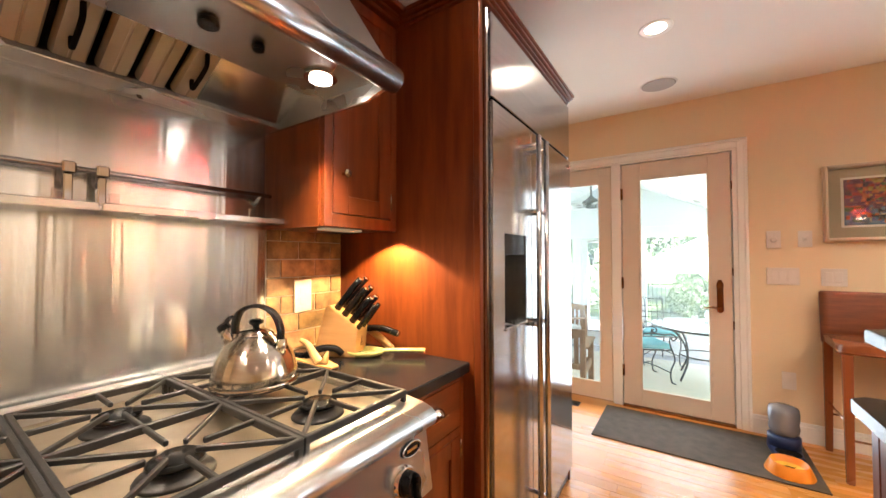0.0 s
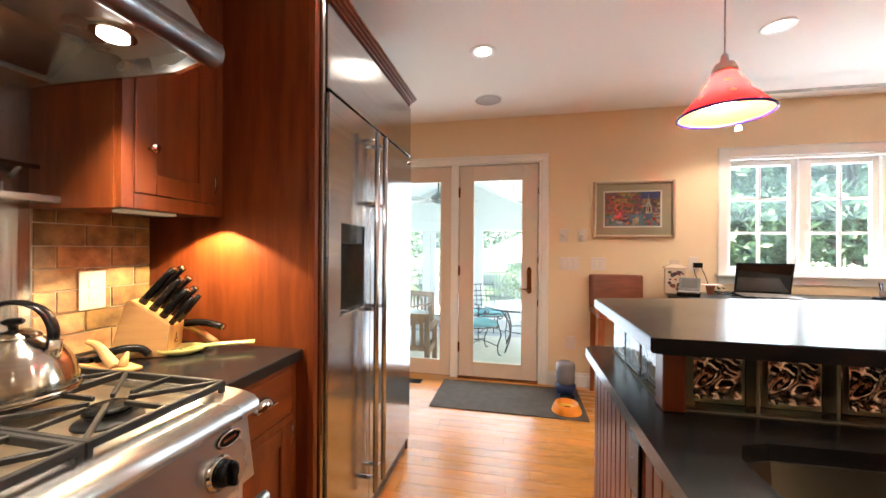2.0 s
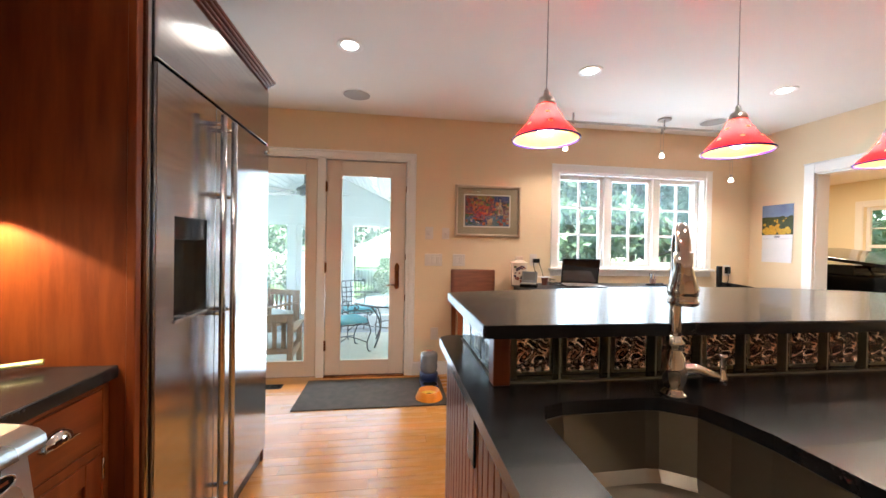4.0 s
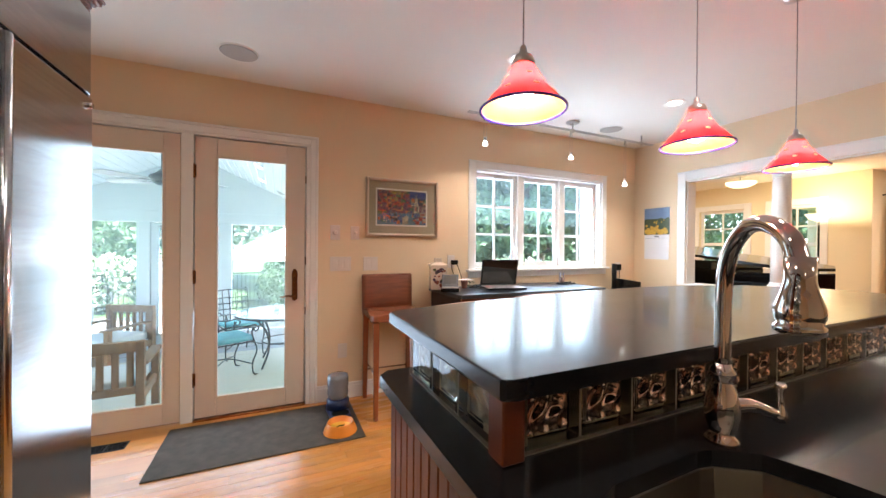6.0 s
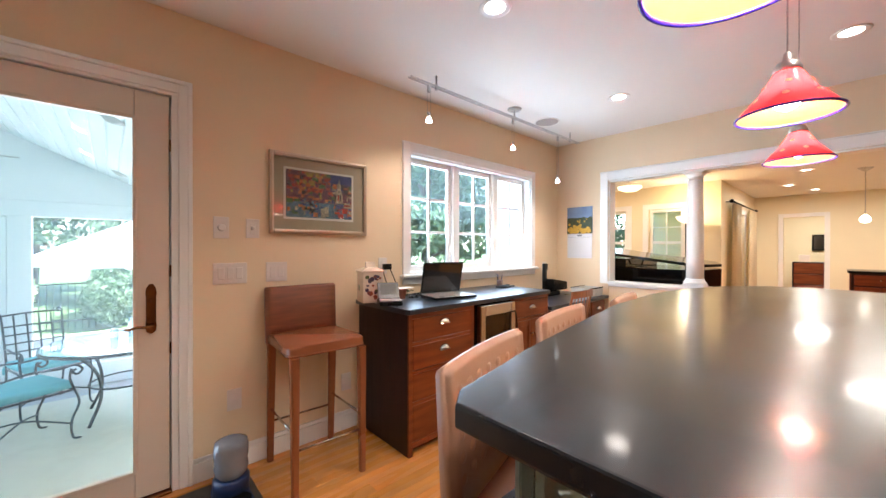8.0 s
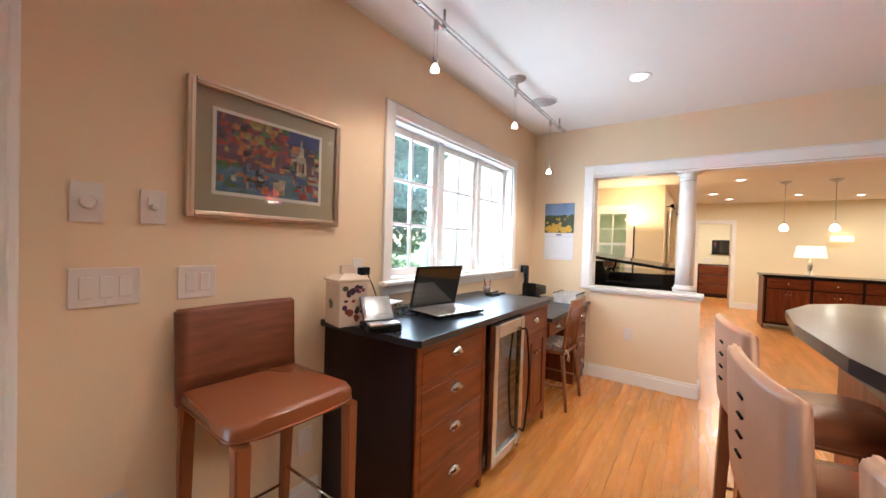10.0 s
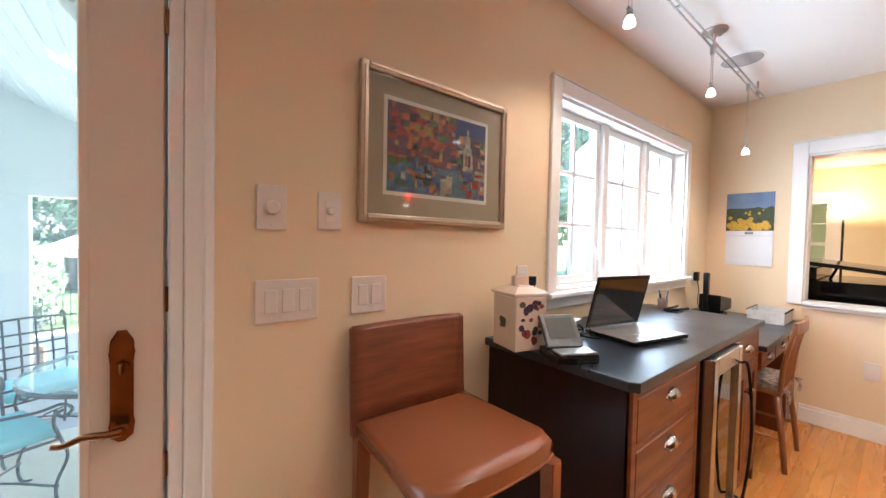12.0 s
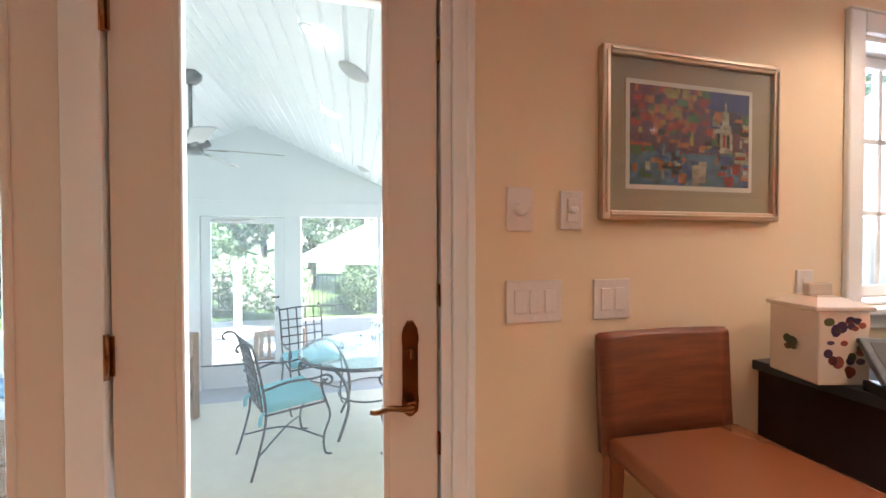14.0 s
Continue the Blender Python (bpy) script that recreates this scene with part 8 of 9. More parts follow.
for nm, (x0, x1, y0, y1, z0, z1), mt, bv in (("base", (-3.05, -1.95, 5.9, 6.7, pcz, 0.02), M_TEAK, 0.02), ("seat_cushion", (-3.03, -1.97, 5.88, 6.6, 0.0205, 0.16), M_WHITEC, 0.05), ("back_cushion", (-3.03, -1.97, 6.5, 6.75, 0.1605, 0.52), M_WHITEC, 0.08), ("pillow", (-2.45, -2.0, 6.2, 6.42, 0.1605, 0.42), M_BLUEC, 0.07), ("throw", (-2.9, -2.2, 5.95, 6.2, 0.1605, 0.25), M_BLUEC, 0.035)):
    b = bmesh.new()
    box(b, x0, x1, y0, y1, z0, z1, bv, 3)
    part(nm, b, mt, sf, smooth=True)
tbw = bmesh.new()
lathe(tbw, [(0.24, 0.06), (0.26, 0.07), (0.26, 0.085), (0.0, 0.09)], -1.02, 5.42 - 0.0, 0, 28, caps=False)
tbw.free()

# ---------------- outdoors ----------------
M_GRASS = surf("mown_grass", (0.075, 0.13, 0.03), (0.04, 0.08, 0.018), 0.9, scale=2.5, bump=0.6, fine=140, space="Object")
M_PATIO = surf("pale_patio_stone", (0.52, 0.49, 0.44), (0.42, 0.40, 0.36), 0.8, scale=4, bump=0.2)
b = bmesh.new()
v = [b.verts.new(p) for p in ((-400, -400, -0.76), (400, -400, -0.76), (400, 600, -0.76), (-400, 600, -0.76))]
b.faces.new(v)
part("ground", b, M_GRASS, None, "mown lawn reaching to the trees", "structure")
pt = bmesh.new()
box(pt, -6.5, 8.5, 7.3, 13.2, -0.80, -0.748)
part("pavement_patio", pt, M_PATIO, None, "pale stone patio beyond the porch", "structure")


def leaf_mat(name, c1, c2):
    m, nt, p = node_mat(name)
    N, L = nt.nodes, nt.links
    g = N.new("ShaderNodeNewGeometry")
    mx = N.new("ShaderNodeMix")
    mx.data_type = "RGBA"
    mx.inputs[6].default_value, mx.inputs[7].default_value = (*c1, 1), (*c2, 1)
    L.new(g.outputs["Random Per Island"], mx.inputs[0])
    L.new(mx.outputs[2], p.inputs["Base Color"])
    p.inputs["Roughness"].default_value = 0.55
    t = N.new("ShaderNodeBsdfTranslucent")
    L.new(mx.outputs[2], t.inputs[0])
    ms = N.new("ShaderNodeMixShader")
    ms.inputs[0].default_value = 0.3
    L.new(p.outputs[0], ms.inputs[1])
    L.new(t.outputs[0], ms.inputs[2])
    L.new(ms.outputs[0], N["Material Output"].inputs[0])
    return m


M_LEAF = leaf_mat("tree_leaves", (0.055, 0.11, 0.05), (0.15, 0.23, 0.12))
M_LEAF2 = leaf_mat("shrub_leaves", (0.06, 0.12, 0.05), (0.16, 0.23, 0.11))
M_BLOOM = leaf_mat("white_blossom", (0.65, 0.62, 0.50), (0.78, 0.76, 0.66))
M_BARK = surf("bark", (0.10, 0.075, 0.05), (0.05, 0.038, 0.028), 0.9, scale=8, stretch=(3, 3, 0.6), bump=0.8)


def leaves(rng_, clumps, count, size):
    """Many small bent leaves scattered over clumps (x, y, z, rx, rz)."""
    c = np.array(clumps)
    w = c[:, 3] ** 2
    idx = rng_.choice(len(c), count, p=w / w.sum())
    d = rng_.normal(size=(count, 3))
    d /= np.linalg.norm(d, axis=1)[:, None]
    r = rng_.uniform(0.55, 1.05, count) ** 0.5
    pos = c[idx, :3] + d * np.stack([c[idx, 3], c[idx, 3], c[idx, 4]], 1) * r[:, None]
    a = rng_.normal(size=(count, 3)) + np.array([0, 0, 0.2])
    a /= np.linalg.norm(a, axis=1)[:, None]
    q = np.cross(a, rng_.normal(size=(count, 3)))
    q /= np.linalg.norm(q, axis=1)[:, None]
    s = rng_.uniform(0.6, 1.3, count)[:, None] * size
    n = np.cross(a, q)
    v = np.stack([pos - a * s, pos + q * s * 0.45 + n * s * 0.12, pos + a * s, pos - q * s * 0.45 + n * s * 0.12], 1).reshape(-1, 3)
    me = bpy.data.meshes.new("crown")
    me.from_pydata(v.tolist(), [], [(4 * i, 4 * i + 1, 4 * i + 2, 4 * i + 3) for i in range(count)])
    return me


def make_tree(seed, h, spread, count, mat):
    g_ = np.random.default_rng(seed)
    t_ = thing("tree", (0, 0, 0), "tall leafy green garden tree at the back of the lawn", "tree", "garden trees")
    b = bmesh.new()
    tube(b, curve_pts([(0, 0, 0), (0.1, 0.05, h * 0.25), (-0.05, 0.1, h * 0.5), (0.05, 0, h * 0.85)], 4), 0.22, 10, 0.05)
    cl = []
    for k in range(16):
        a, z = g_.uniform(0, 6.28), g_.uniform(0.18, 0.95) * h
        rr = spread * (1.1 - z / h) * g_.uniform(0.5, 1.0)
        e = (math.cos(a) * rr, math.sin(a) * rr, z + 0.3)
        tube(b, curve_pts([(0, 0, z * 0.8), (e[0] * 0.5, e[1] * 0.5, z), e], 3), 0.07, 6, 0.02)
        cl.append((*e, spread * g_.uniform(0.28, 0.5), spread * g_.uniform(0.22, 0.4)))
    part("trunk", b, M_BARK, t_, "rough trunk and limbs", local=True)
    me = leaves(g_, cl, count, 0.17)
    me.materials.append(mat)
    o = new("crown", me)
    o.parent = t_
    tagged(o, "dense green foliage")
    return t_


TREES = [make_tree(1, 9, 3.2, 9000, M_LEAF), make_tree(2, 11, 3.6, 9000, M_LEAF), make_tree(3, 7.5, 3.0, 8000, M_LEAF)]
TREES[0].location, TREES[1].location, TREES[2].location = (-7.5, 19, -0.76), (-2.0, 21, -0.76), (3.5, 19, -0.76)
rs = random.Random(11)
for k, (x, y) in enumerate(((8.5, 20), (13, 18), (-13, 20), (-18, 17), (0.5, 24), (6, 25), (-5, 25), (-10, 26), (12, 26), (18, 22), (-23, 22), (5.5, 13.5), (9.5, 12.5), (12.2, 11.0), (7.6, 15.5), (22, 8), (17, 13), (20, 3), (24, 14), (-9, 13.5))):
    copy_thing(TREES[k % 3], pose(x, y, -0.76, 0, 0, rs.uniform(0, 360)))


def make_shrub(seed, r, h, count, mat, lab, name="shrub"):
    g_ = np.random.default_rng(seed)
    cl = [(g_.uniform(-r, r) * 0.7, g_.uniform(-r, r) * 0.7, g_.uniform(0.35, 0.75) * h, r * 0.5, h * 0.34) for _ in range(9)]
    t_ = thing(name, (0, 0, 0), lab, name, "garden shrubs")
    b = bmesh.new()
    for k in range(5):
        a = k * 1.3
        tube(b, [(0, 0, 0), (math.cos(a) * r * 0.4, math.sin(a) * r * 0.4, h * 0.55)], 0.02, 6, 0.008)
    part("stems", b, M_BARK, t_, local=True)
    me = leaves(g_, cl, count, 0.075)
    me.materials.append(mat)
    o = new("foliage", me)
    o.parent = t_
    return t_, cl, g_


sh1, cl, g_ = make_shrub(5, 0.9, 1.5, 5000, M_LEAF2, "rounded green garden shrub")
sh2, cl2, g2 = make_shrub(6, 0.9, 1.7, 3500, M_LEAF2, "flowering shrub covered with white blossom")
me = leaves(g2, cl2, 2600, 0.08)
me.materials.append(M_BLOOM)
o = new("blossom", me)
o.parent = sh2
tagged(o, "white blossom")
sh1.location, sh2.location = (-3.2, 15.0, -0.76), (-1.9, 13.0, -0.76)
for x, y, which in ((-5.5, 14.8, 0), (0.3, 14.2, 0), (1.6, 13.8, 1), (2.8, 14.0, 0), (-7.5, 15, 0), (4.2, 11.0, 1), (5.2, 10.4, 0), (6.4, 9.6, 1), (7.4, 8.6, 0), (3.2, 12.6, 0), (8.5, 10.5, 0), (-4.4, 14.4, 1)):
    copy_thing((sh1, sh2)[which], pose(x, y, -0.76, 0, 0, rs.uniform(0, 360)))
# fence, umbrella, post
fe = thing("garden_fence", (-4.0, 13.9, -0.75), "low black metal garden fence across the lawn", "fence")
for z in (-0.55, 0.35):
    part("rail", box(bmesh.new(), -9.0, 0.0, 13.89, 13.92, z, z + 0.035), M_BLACK, fe)
for k in range(76):
    part("picket", box(bmesh.new(), -9.0 + k * 0.12, -8.984 + k * 0.12, 13.898, 13.912, -0.75, 0.42), M_BLACK, fe)
um = thing("patio_umbrella", (0.9, 10.6, -0.748), "large open white patio umbrella", "umbrella")
b = bmesh.new()
tube(b, [(0.9, 10.6, -0.70), (0.9, 10.6, 1.98)], 0.022, 12)
part("pole", b, M_PORCH, um)
b = bmesh.new()
lathe(b, [(0.0, -0.748), (0.28, -0.747), (0.28, -0.70), (0.05, -0.66), (0.04, -0.60)], 0.9, 10.6, 0, 24, caps=False)
part("base", b, M_BLACK, um)
b = bmesh.new()
top = b.verts.new((0.9, 10.6, 1.98))
rim1 = [b.verts.new((0.9 + 1.85 * math.cos(math.pi * k / 4 + 0.2), 10.6 + 1.85 * math.sin(math.pi * k / 4 + 0.2), 1.06)) for k in range(8)]
rim2 = [b.verts.new((v.co.x, v.co.y, v.co.z - 0.12)) for v in rim1]
for k in range(8):
    b.faces.new((top, rim1[k], rim1[(k + 1) % 8]))
    b.faces.new((rim1[k], rim2[k], rim2[(k + 1) % 8], rim1[(k + 1) % 8]))
cn_ = part("canopy", b, surf("umbrella_canvas", (0.80, 0.80, 0.78), None, 0.8, scale=8), um)
md = cn_.modifiers.new("thickness", "SOLIDIFY")
md.thickness = 0.004
for k in range(8):
    a = math.pi / 4 * k + 0.2
    b = bmesh.new()
    tube(b, [(0.9, 10.6, 1.95), (0.9 + 1.83 * math.cos(a), 10.6 + 1.83 * math.sin(a), 1.04)], 0.010, 6)
    part("rib", b, M_PORCH, um)
b = bmesh.new()
box(b, -2.32, -2.20, 10.95, 11.07, -0.748, 0.80, 0.006)
box(b, -2.35, -2.17, 10.92, 11.10, 0.80, 0.86, 0.01)
solo("garden_post", b, M_PORCH, "square white garden post on the patio", "post")

# ---------------- living room beyond the opening ----------------
LC = 2.40
part("ceiling_living", prism(bmesh.new(), [(EW + 0.141, SW - 0.15), (14.0, SW - 0.15), (14.0, 5.6), (5.45, 5.6), (EW + 0.141, 4.5)], LC, LC + 0.1), M_CEIL, None, "white ceiling of the living room", "structure")
wall_with_holes("wall_bay", "y", 7.65, 0.15, 2.60, 5.5, -0.01, LC, [(3.14, 3.70, 0.75, 1.98), (4.10, 4.85, 0.75, 1.98)], M_WALL2, "yellow painted bay wall with two windows")
wall_with_holes("wall_curtain", "x", 2.60, 0.15, 7.80, 11.15, -0.01, LC, [(8.62, 9.80, 0.35, 1.93)], M_WALL2, "yellow painted wall with a curtained window")
wall_with_holes("wall_far", "y", 11.0, 0.15, SW, 2.60, -0.02, LC, [(1.49, 2.11, -0.015, 1.93)], M_WALL2, "yellow painted wall with a cased doorway")
slab("wall_living_north", 5.45, 7.65, 5.5, 5.65, -0.01, LC, M_WALL2, label="yellow painted wall")
part("wall_living_west", prism(bmesh.new(), [(EW, 3.751), (EW + 0.14, 3.751), (EW + 0.14, 4.36), (5.45, 5.5), (5.45, 5.64), (5.38, 5.64), (EW, 4.42)], -0.01, LC), M_WALL2, None, "yellow painted wall with an angled bay corner", "structure")
cl_b = bmesh.new()
for k in range(28):
    z = -0.70 + k * 0.12
    prism(cl_b, [(EW - 0.02, 3.765), (EW - 0.0005, 3.765), (EW - 0.0005, 4.4205), (5.3795, 5.6405), (5.3795, 5.665), (EW - 0.02, 4.43)], z, z + 0.117)
part("siding", cl_b, M_PORCH, None, "white clapboard siding outside the living room", "structure")
slab("wall_living_south", EW + 0.141, 14.0, SW - 0.15, SW, -0.01, LC, M_WALL2, label="yellow painted wall")
slab("wall_den_back", 13.9, 14.05, SW, 5.6, -0.01, LC, M_WALL2, label="yellow painted wall of the den")
slab("wall_den_north", 11.15, 13.9, 2.62, 2.77, -0.01, LC, M_WALL2, label="yellow painted wall of the den")


def bar_window(name, side, c, a0, a1, z0, z1, nx, nz, label):
    """A small sash window with bars, its casing inside the room on the low side of c."""
    w_ = thing(name, ((c, (a0 + a1) / 2, z0) if side == "y" else ((a0 + a1) / 2, c, z0)), label, "window", "", "structure")

    def bb(bm, p0, p1, q0, q1, r0, r1, bev=0.003):
        if side == "y":
            box(bm, c + r0, c + r1, p0, p1, q0, q1, bev)
        else:
            box(bm, p0, p1, c + r0, c + r1, q0, q1, bev)
    b = bmesh.new()
    for p in ((a0 - 0.10, a0 - 0.001, z0 - 0.10, z1 + 0.10), (a1 + 0.001, a1 + 0.10, z0 - 0.10, z1 + 0.10), (a0, a1, z1 + 0.001, z1 + 0.10), (a0, a1, z0 - 0.10, z0 - 0.001)):
        bb(b, *p, -0.02, -0.0005)
    part("casing", b, M_TRIM, w_)
    b = bmesh.new()
    for p in ((a0 + 0.001, a0 + 0.05, z0 + 0.001, z1 - 0.001), (a1 - 0.05, a1 - 0.001, z0 + 0.001, z1 - 0.001), (a0 + 0.05, a1 - 0.05, z0 + 0.001, z0 + 0.06), (a0 + 0.05, a1 - 0.05, z1 - 0.05, z1 - 0.001), (a0 + 0.05, a1 - 0.05, (z0 + z1) / 2 - 0.025, (z0 + z1) / 2 + 0.025)):
        bb(b, *p, 0.05, 0.09)
    for k in range(1, nx):
        a = a0 + 0.05 + (a1 - a0 - 0.1) * k / nx
        bb(b, a - 0.01, a + 0.01, z0 + 0.06, z1 - 0.05, 0.055, 0.085)
    for k in range(1, nz):
        z = z0 + 0.05 + (z1 - z0 - 0.1) * k / nz
        bb(b, a0 + 0.05, a1 - 0.05, z - 0.01, z + 0.01, 0.055, 0.085)
    part("sash", b, M_TRIM, w_)
    b = bmesh.new()
    bb(b, a0 + 0.051, a1 - 0.051, z0 + 0.06, z1 - 0.052, 0.068, 0.072, 0)
    g = part("pane", b, M_PANE, w_, "clear glass pane")
    g.visible_shadow = False
    return w_


bar_window("window_3", "y", 7.65, 3.14, 3.70, 0.75, 1.98, 2, 4, "white sash window in the bay")
bar_window("window_4", "y", 7.65, 4.10, 4.85, 0.75, 1.98, 2, 4, "white sash window in the bay")
bar_window("window_5", "x", 2.60, 8.62, 9.80, 0.35, 1.93, 3, 4, "tall white window between curtains")
b = bmesh.new()
for p in ((1.41, 1.49, 0.0, 2.01), (2.11, 2.19, 0.0, 2.01), (1.49, 2.11, 1.93, 2.01)):
    box(b, 10.98, 10.9995, p[0], p[1], p[2], p[3], 0.004)
box(b, 10.985, 10.9995, 2.192, 2.585, 0.0, 0.14, 0.003)
box(b, 10.985, 10.9995, SW + 0.01, 1.408, 0.0, 0.14, 0.003)
box(b, 7.815, 10.98, 2.582, 2.5995, 0.0, 0.14, 0.003)
part("trim_living", b, M_TRIM, None, "white door casing and baseboards", "structure")
odr = thing("door_3", (11.17, 1.48, 0.0), "white panelled door standing open into the den", "door", "", "structure")
b = bmesh.new()
box(b, 11.165, 11.79, 1.445, 1.48, 0.01, 1.92, 0.004)
part("door_leaf", b, M_TRIM, odr)
for z in (0.3, 1.0, 1.7):
    part("hinge", box(bmesh.new(), 11.155, 11.166, 1.46, 1.485, z, z + 0.09), M_SATIN, odr)
# den beyond
dr = thing("dresser", (13.2, 1.55, 0.0), "low dark wood dresser in the den", "dresser")
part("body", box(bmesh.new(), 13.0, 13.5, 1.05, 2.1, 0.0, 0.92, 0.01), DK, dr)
for k in range(3):
    part("drawer", box(bmesh.new(), 12.985, 12.9995, 1.08, 2.07, 0.10 + k * 0.27, 0.35 + k * 0.27, 0.004), M_CHERRYH, dr)
tv = thing("television", (13.88, 1.2, 1.35), "black flat television on the den wall", "television")
part("panel", box(bmesh.new(), 13.84, 13.895, 1.10, 1.78, 1.20, 1.62, 0.01), M_BLACK, tv)
part("screen", box(bmesh.new(), 13.836, 13.8395, 1.13, 1.75, 1.23, 1.59), M_SCR, tv)
b = bmesh.new()
box(b, 12.98, 13.02, 1.78, 1.98, 0.9205, 1.10, 0.006)
solo("small_picture", b, M_PLATE, "small white framed picture on the dresser", "picture")
# curtains and rod
M_CURT = two_sided("cream_curtain", (0.74, 0.62, 0.42), (0.80, 0.68, 0.46))


def curtain(x0, x1, lab):
    b = bmesh.new()
    n = 40
    cols_ = []
    for i in range(n + 1):
        u = i / n
        row = []
        for z, sp in ((2.03, 0.8), (1.2, 1.0), (0.5, 1.2), (0.03, 1.35)):
            xm = (x0 + x1) / 2
            row.append(b.verts.new((xm + (x0 - xm + (x1 - x0) * u) * sp, 2.50 + 0.028 * math.sin(u * 34) + 0.004 * math.sin(u * 90), z)))
        cols_.append(row)
    for a, c in zip(cols_, cols_[1:]):
        for k in range(3):
            f = b.faces.new((a[k], c[k], c[k + 1], a[k + 1]))
            f.smooth = True
    o = solo("curtain", b, M_CURT, lab, "curtain", "window curtains")
    m = o.modifiers.new("thickness", "SOLIDIFY")
    m.thickness = 0.004
    return o


curtain(8.05, 8.68, "cream curtain gathered beside the tall window")
curtain(9.70, 10.40, "cream curtain gathered beside the tall window")
b = bmesh.new()
tube(b, [(7.90, 2.50, 2.06), (10.42, 2.50, 2.06)], 0.016, 10)
for x in (7.90, 10.42):
    lathe(b, [(0.0, 2.025), (0.03, 2.04), (0.035, 2.06), (0.03, 2.08), (0.0, 2.095)], x, 2.50, 0, 14, caps=False)
for x in (7.98, 10.34):
    tube(b, [(x, 2.50, 2.06), (x, 2.598, 2.06)], 0.009, 8)
solo("curtain_rod", b, M_BLACK, "dark iron curtain rod with ball ends", "curtain rod")
# grand piano
M_LACQ = surf("black_lacquer", (0.003, 0.003, 0.003), None, 0.10, spec=0.25, rvar=0.02)
pn = thing("grand_piano", (5.1, 3.0, 0.0), "glossy black grand piano with its lid slightly raised", "piano")
outl = [(4.62, 2.38), (4.80, 2.22), (5.25, 2.16), (5.60, 2.28), (5.70, 2.60), (5.72, 3.15), (5.98, 3.60), (6.02, 4.0), (4.62, 4.0)]
b = bmesh.new()
prism(b, outl, 0.66, 1.04, 0.006)
part("case", b, M_LACQ, pn)
b = bmesh.new()
prism(b, outl, -0.016, 0.016, 0.004)
for v in b.verts:
    v.co.z += 1.080 + (v.co.y - 2.2) * 0.125
part("lid", b, M_LACQ, pn)
part("folded_flap", box(bmesh.new(), 4.63, 5.70, 2.95, 3.98, 1.0405, 1.145, 0.008), M_LACQ, pn, "folded front of the lid")
b = bmesh.new()
tube(b, [(4.95, 2.9, 1.035), (4.92, 2.85, 1.165)], 0.01, 8)
part("lid_prop", b, M_LACQ, pn)
for x, y in ((4.85, 2.5), (4.8, 3.8), (5.8, 3.8)):
    b = bmesh.new()
    tube(b, [(x, y, 0.0), (x, y, 0.3), (x, y, 0.665)], 0.035, 10, 0.06)
    part("leg", b, M_LACQ, pn)
# far cabinet run with lamp
fi = thing("sideboard", (9.0, 0.1, 0.0), "long dark cherry sideboard with a stone top", "sideboard")
b = bmesh.new()
box(b, 8.64, 9.30, -1.2, 1.15, 0.08, 0.885)
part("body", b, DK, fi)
part("end_panel", box(bmesh.new(), 8.66, 9.28, 1.1505, 1.165, 0.0, 0.885, 0.002), M_CHERRY, fi)
part("top", box(bmesh.new(), 8.60, 9.34, -1.24, 1.19, 0.8855, 0.92, 0.005), M_STONE, fi, "dark stone top")
M_ = face_at(8.64, 1.15, 0, "W")
for k in range(4):
    u0 = 0.03 + k * 0.57
    put(fi, "drawer", lambda b: box(b, u0, u0 + 0.53, 0.70, 0.86, 0.0005, 0.018, 0.003), M_CHERRYH, M_)
    for q in range(2):
        put(fi, "door", lambda b: shaker(b, u0 + q * 0.267, u0 + 0.263 + q * 0.267, 0.12, 0.68, 0.0005, 0.018, 0.05), M_CHERRY, M_)
        put(fi, "knob", lambda b: knob(b, u0 + 0.235 + q * 0.06, 0.60, 0.0185), M_CHROME, M_)
    put(fi, "knob", lambda b: knob(b, u0 + 0.265, 0.78, 0.0185), M_CHROME, M_)
M_GLOBE = glow("lamp_globe", (1.0, 0.86, 0.62), 0.95)
M_LSH = glow("lamp_shade_glow", (1.0, 0.72, 0.36), 0.28, (0.8, 0.7, 0.5))
tl = thing("table_lamp", (8.95, 0.55, 0.92), "table lamp with a lit cream drum shade on the sideboard", "table lamp")
b = bmesh.new()
lathe(b, [(0.07, 0.9205), (0.07, 0.935), (0.02, 0.95), (0.03, 1.02), (0.035, 1.10), (0.02, 1.18), (0.008, 1.20), (0.008, 1.30)], 8.95, 0.55, 0, 20)
part("base", b, M_SATIN, tl)
b = bmesh.new()
lathe(b, [(0.20, 1.23), (0.17, 1.42)], 8.95, 0.55, 0, 32, caps=False)
part("shade", b, M_LSH, tl, "lit cream drum shade")
for py in (1.03, 0.48, -0.08):
    t_ = thing("globe_pendant", (8.0, py, 1.7), "small white glass pendant on a thin stem", "pendant lamp", "living room pendants")
    b = bmesh.new()
    lathe(b, [(0.0, 1.625), (0.04, 1.635), (0.058, 1.67), (0.045, 1.71), (0.018, 1.74)], 8.0, py, 0, 20, caps=False)
    part("glass", b, M_GLOBE, t_, "lit white glass")
    b = bmesh.new()
    tube(b, [(8.0, py, 1.74), (8.0, py, LC - 0.02)], 0.005, 6)
    lathe(b, [(0.012, 1.735), (0.012, 1.79)], 8.0, py, 0, 10)
    part("stem", b, M_SATIN, t_)
    b = bmesh.new()
    lathe(b, [(0.02, LC - 0.05), (0.075, LC - 0.012), (0.08, LC - 0.0005)], 8.0, py, 0, 20)
    part("canopy", b, M_SATIN, t_)
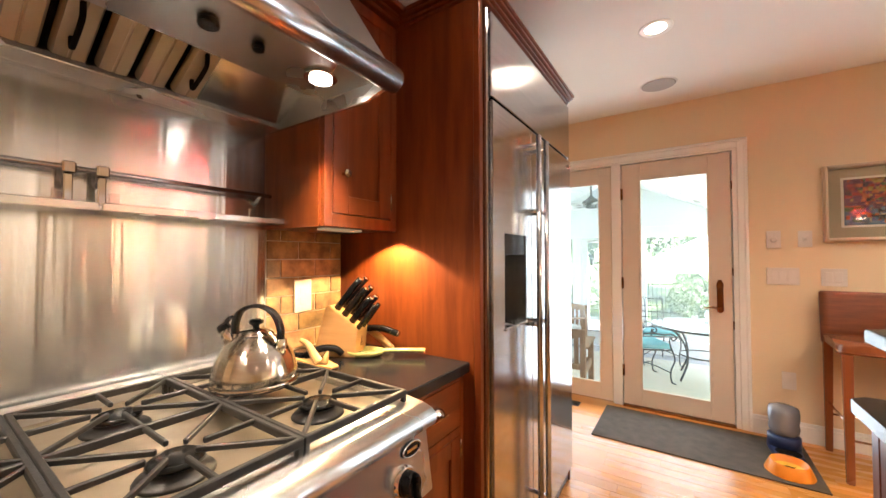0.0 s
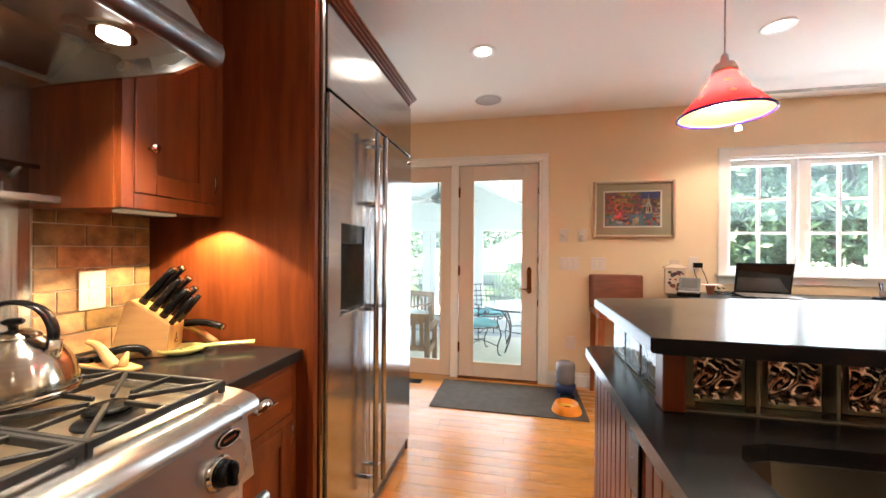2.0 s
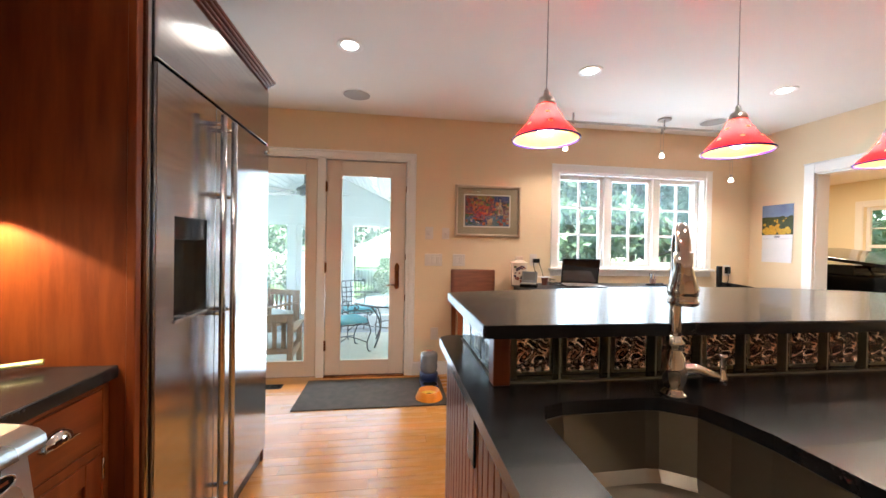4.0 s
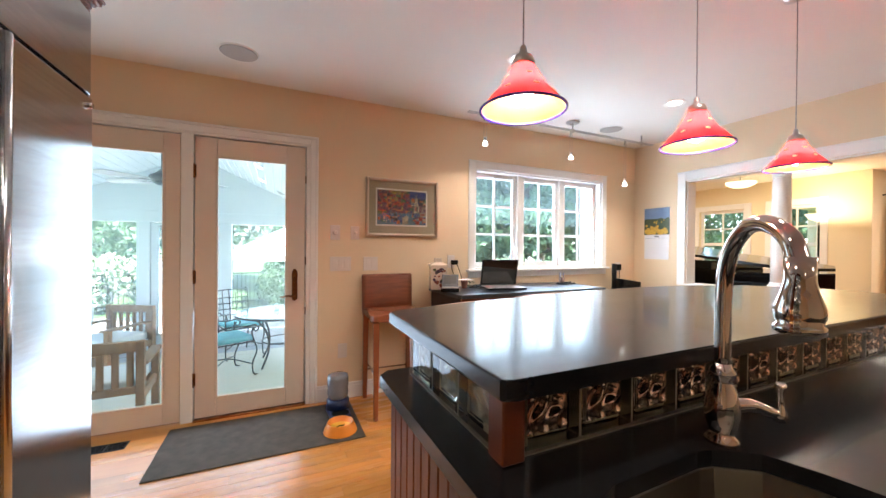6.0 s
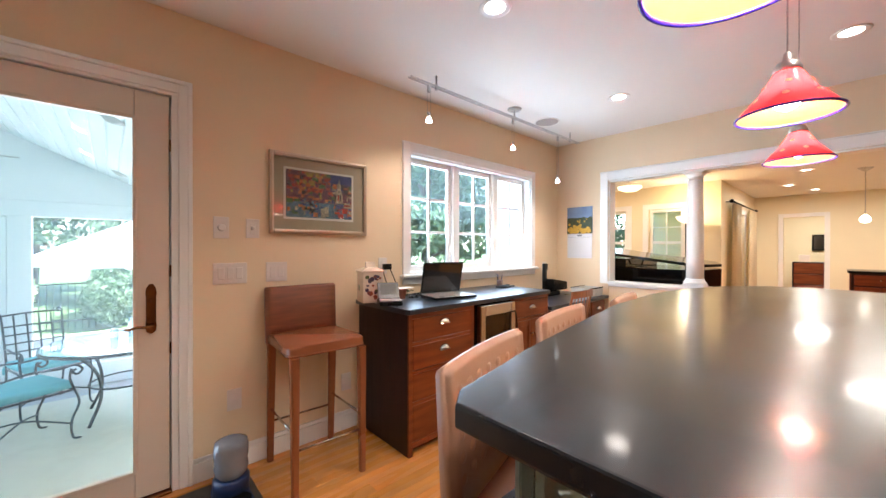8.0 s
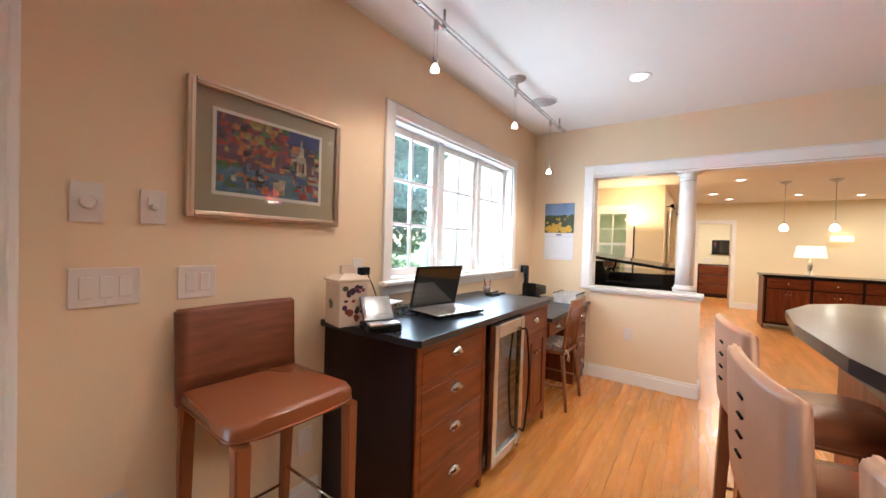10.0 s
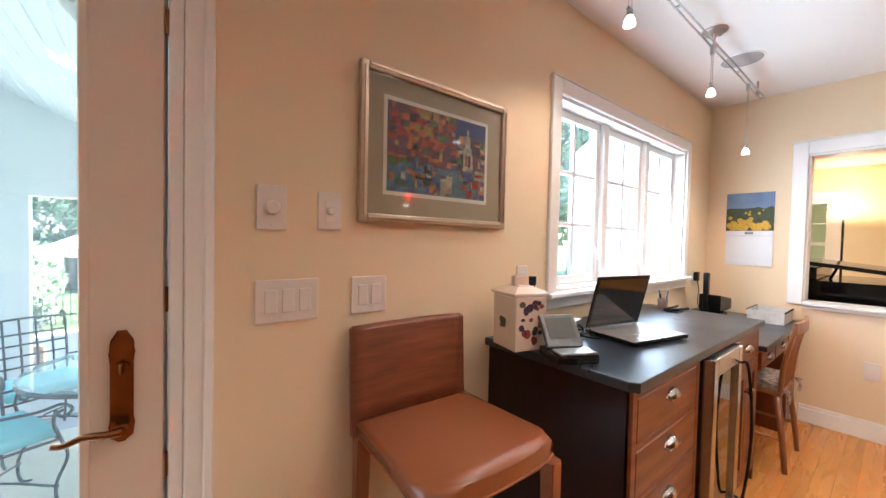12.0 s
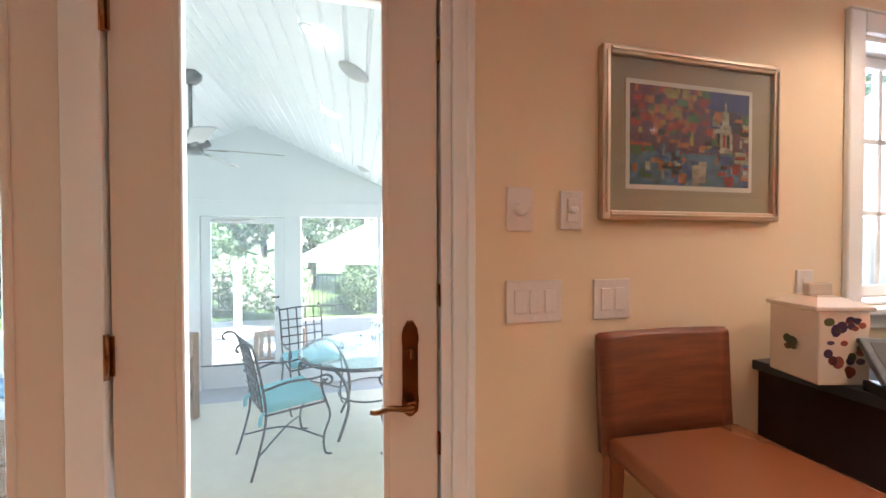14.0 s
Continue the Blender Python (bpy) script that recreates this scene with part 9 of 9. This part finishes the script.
for lx, ly in ((6.2, 1.2), (6.3, 0.0), (7.6, 1.6), (9.2, 1.9), (10.2, 1.6), (9.8, 0.6), (5.2, 1.3), (10.2, -0.3), (7.2, -0.9)):
    copy_thing(can, pose(lx, ly, LC - 0.0002))
chd = thing("ceiling_light", (6.6, 3.65, LC), "semi flush glass bowl ceiling light over the piano", "ceiling light")
b = bmesh.new()
lathe(b, [(0.0, 2.20), (0.10, 2.215), (0.17, 2.25), (0.19, 2.29)], 6.6, 3.65, 0, 28, caps=False)
part("bowl", b, M_LSH, chd, "lit glass bowl")
b = bmesh.new()
tube(b, [(6.6, 3.65, 2.19), (6.6, 3.65, LC - 0.01)], 0.012, 8)
lathe(b, [(0.06, LC - 0.03), (0.07, LC - 0.0005)], 6.6, 3.65, 0, 20)
part("stem", b, M_SATIN, chd)
fl_ = thing("floor_lamp", (7.25, 3.0, 0.0), "tall floor lamp throwing light on the yellow wall", "floor lamp")
b = bmesh.new()
lathe(b, [(0.14, 0.0005), (0.14, 0.02), (0.02, 0.035)], 7.25, 3.0, 0, 24)
tube(b, [(7.25, 3.0, 0.03), (7.25, 3.0, 1.70)], 0.012, 10)
part("pole", b, M_BLACK, fl_)
b = bmesh.new()
lathe(b, [(0.02, 1.68), (0.10, 1.72), (0.15, 1.79)], 7.25, 3.0, 0, 28, caps=False)
part("bowl", b, M_LSH, fl_, "lit bowl shade")
lamp("floor_lamp_bulb", "POINT", (7.25, 3.0, 1.84), 2.2, (1.0, 0.74, 0.42), 0.05)
scn = thing("wall_sconce", (10.98, -0.25, 1.6), "cream lit wall sconce", "wall light")
b = bmesh.new()
lathe(b, [(0.16, 1.56), (0.16, 1.66)], 10.95, -0.25, 0, 24)
for v in b.verts:
    v.co.x = min(v.co.x, 10.998)
part("shade", b, M_LSH, scn)

# ---------------- oak strips of the floors, last ----------------
PLANKW = 0.083
floor_ob = bpy.data.objects["floor"]
rs = random.Random(21)
SIZES = (0.62, 0.85, 1.10, 1.35)
PLM = []
for L_ in SIZES:
    b = bmesh.new()
    box(b, -L_ / 2 + 0.0003, L_ / 2 - 0.0003, -PLANKW / 2 + 0.0003, PLANKW / 2 - 0.0003, -0.0155, 0.0, 0.0004)
    me = bpy.data.meshes.new("plank")
    b.to_mesh(me)
    b.free()
    me.materials.append(M_OAK)
    PLM.append(me)
far = bmesh.new()
ROW0 = SW
row = 0
y = ROW0
count = 0


def far_plank(x0, x1, y0):
    box(far, x0 + 0.0003, x1 - 0.0003, y0 + 0.0003, y0 + PLANKW - 0.0003, -0.0155, 0.0, 0.0)


while y + PLANKW <= 5.5:
    x = WW - rs.uniform(0, 0.6)
    xe = 13.9
    while x < xe:
        k = rs.randrange(4)
        L_ = SIZES[k]
        x1 = x + L_
        near = y > -0.35 and y + PLANKW < NW + 0.02 and x1 < 4.95 and x > WW and not (x > 0.75 and x1 < 2.5 and y < 1.5) and x1 > -0.6
        if y > NW - 0.02 and x < EW + 0.1:
            x = max(x1, EW + 0.14) if x1 > EW + 0.1 else x1
            continue
        if near and count < 300:
            o = new("plank", PLM[k])
            o.parent = floor_ob
            o.location = (x + L_ / 2, y + PLANKW / 2, 0)
            count += 1
        else:
            lo = WW + 0.001 if y < 4.28 else EW + 0.16 + (y + PLANKW - 4.36) * 0.966
            if x1 > lo + 0.02:
                far_plank(max(x, lo), min(x1, xe), y)
        x = x1
    y += PLANKW
far_ob = part("plank_field", far, M_OAK2, floor_ob, "honey coloured oak strips", "stuff")
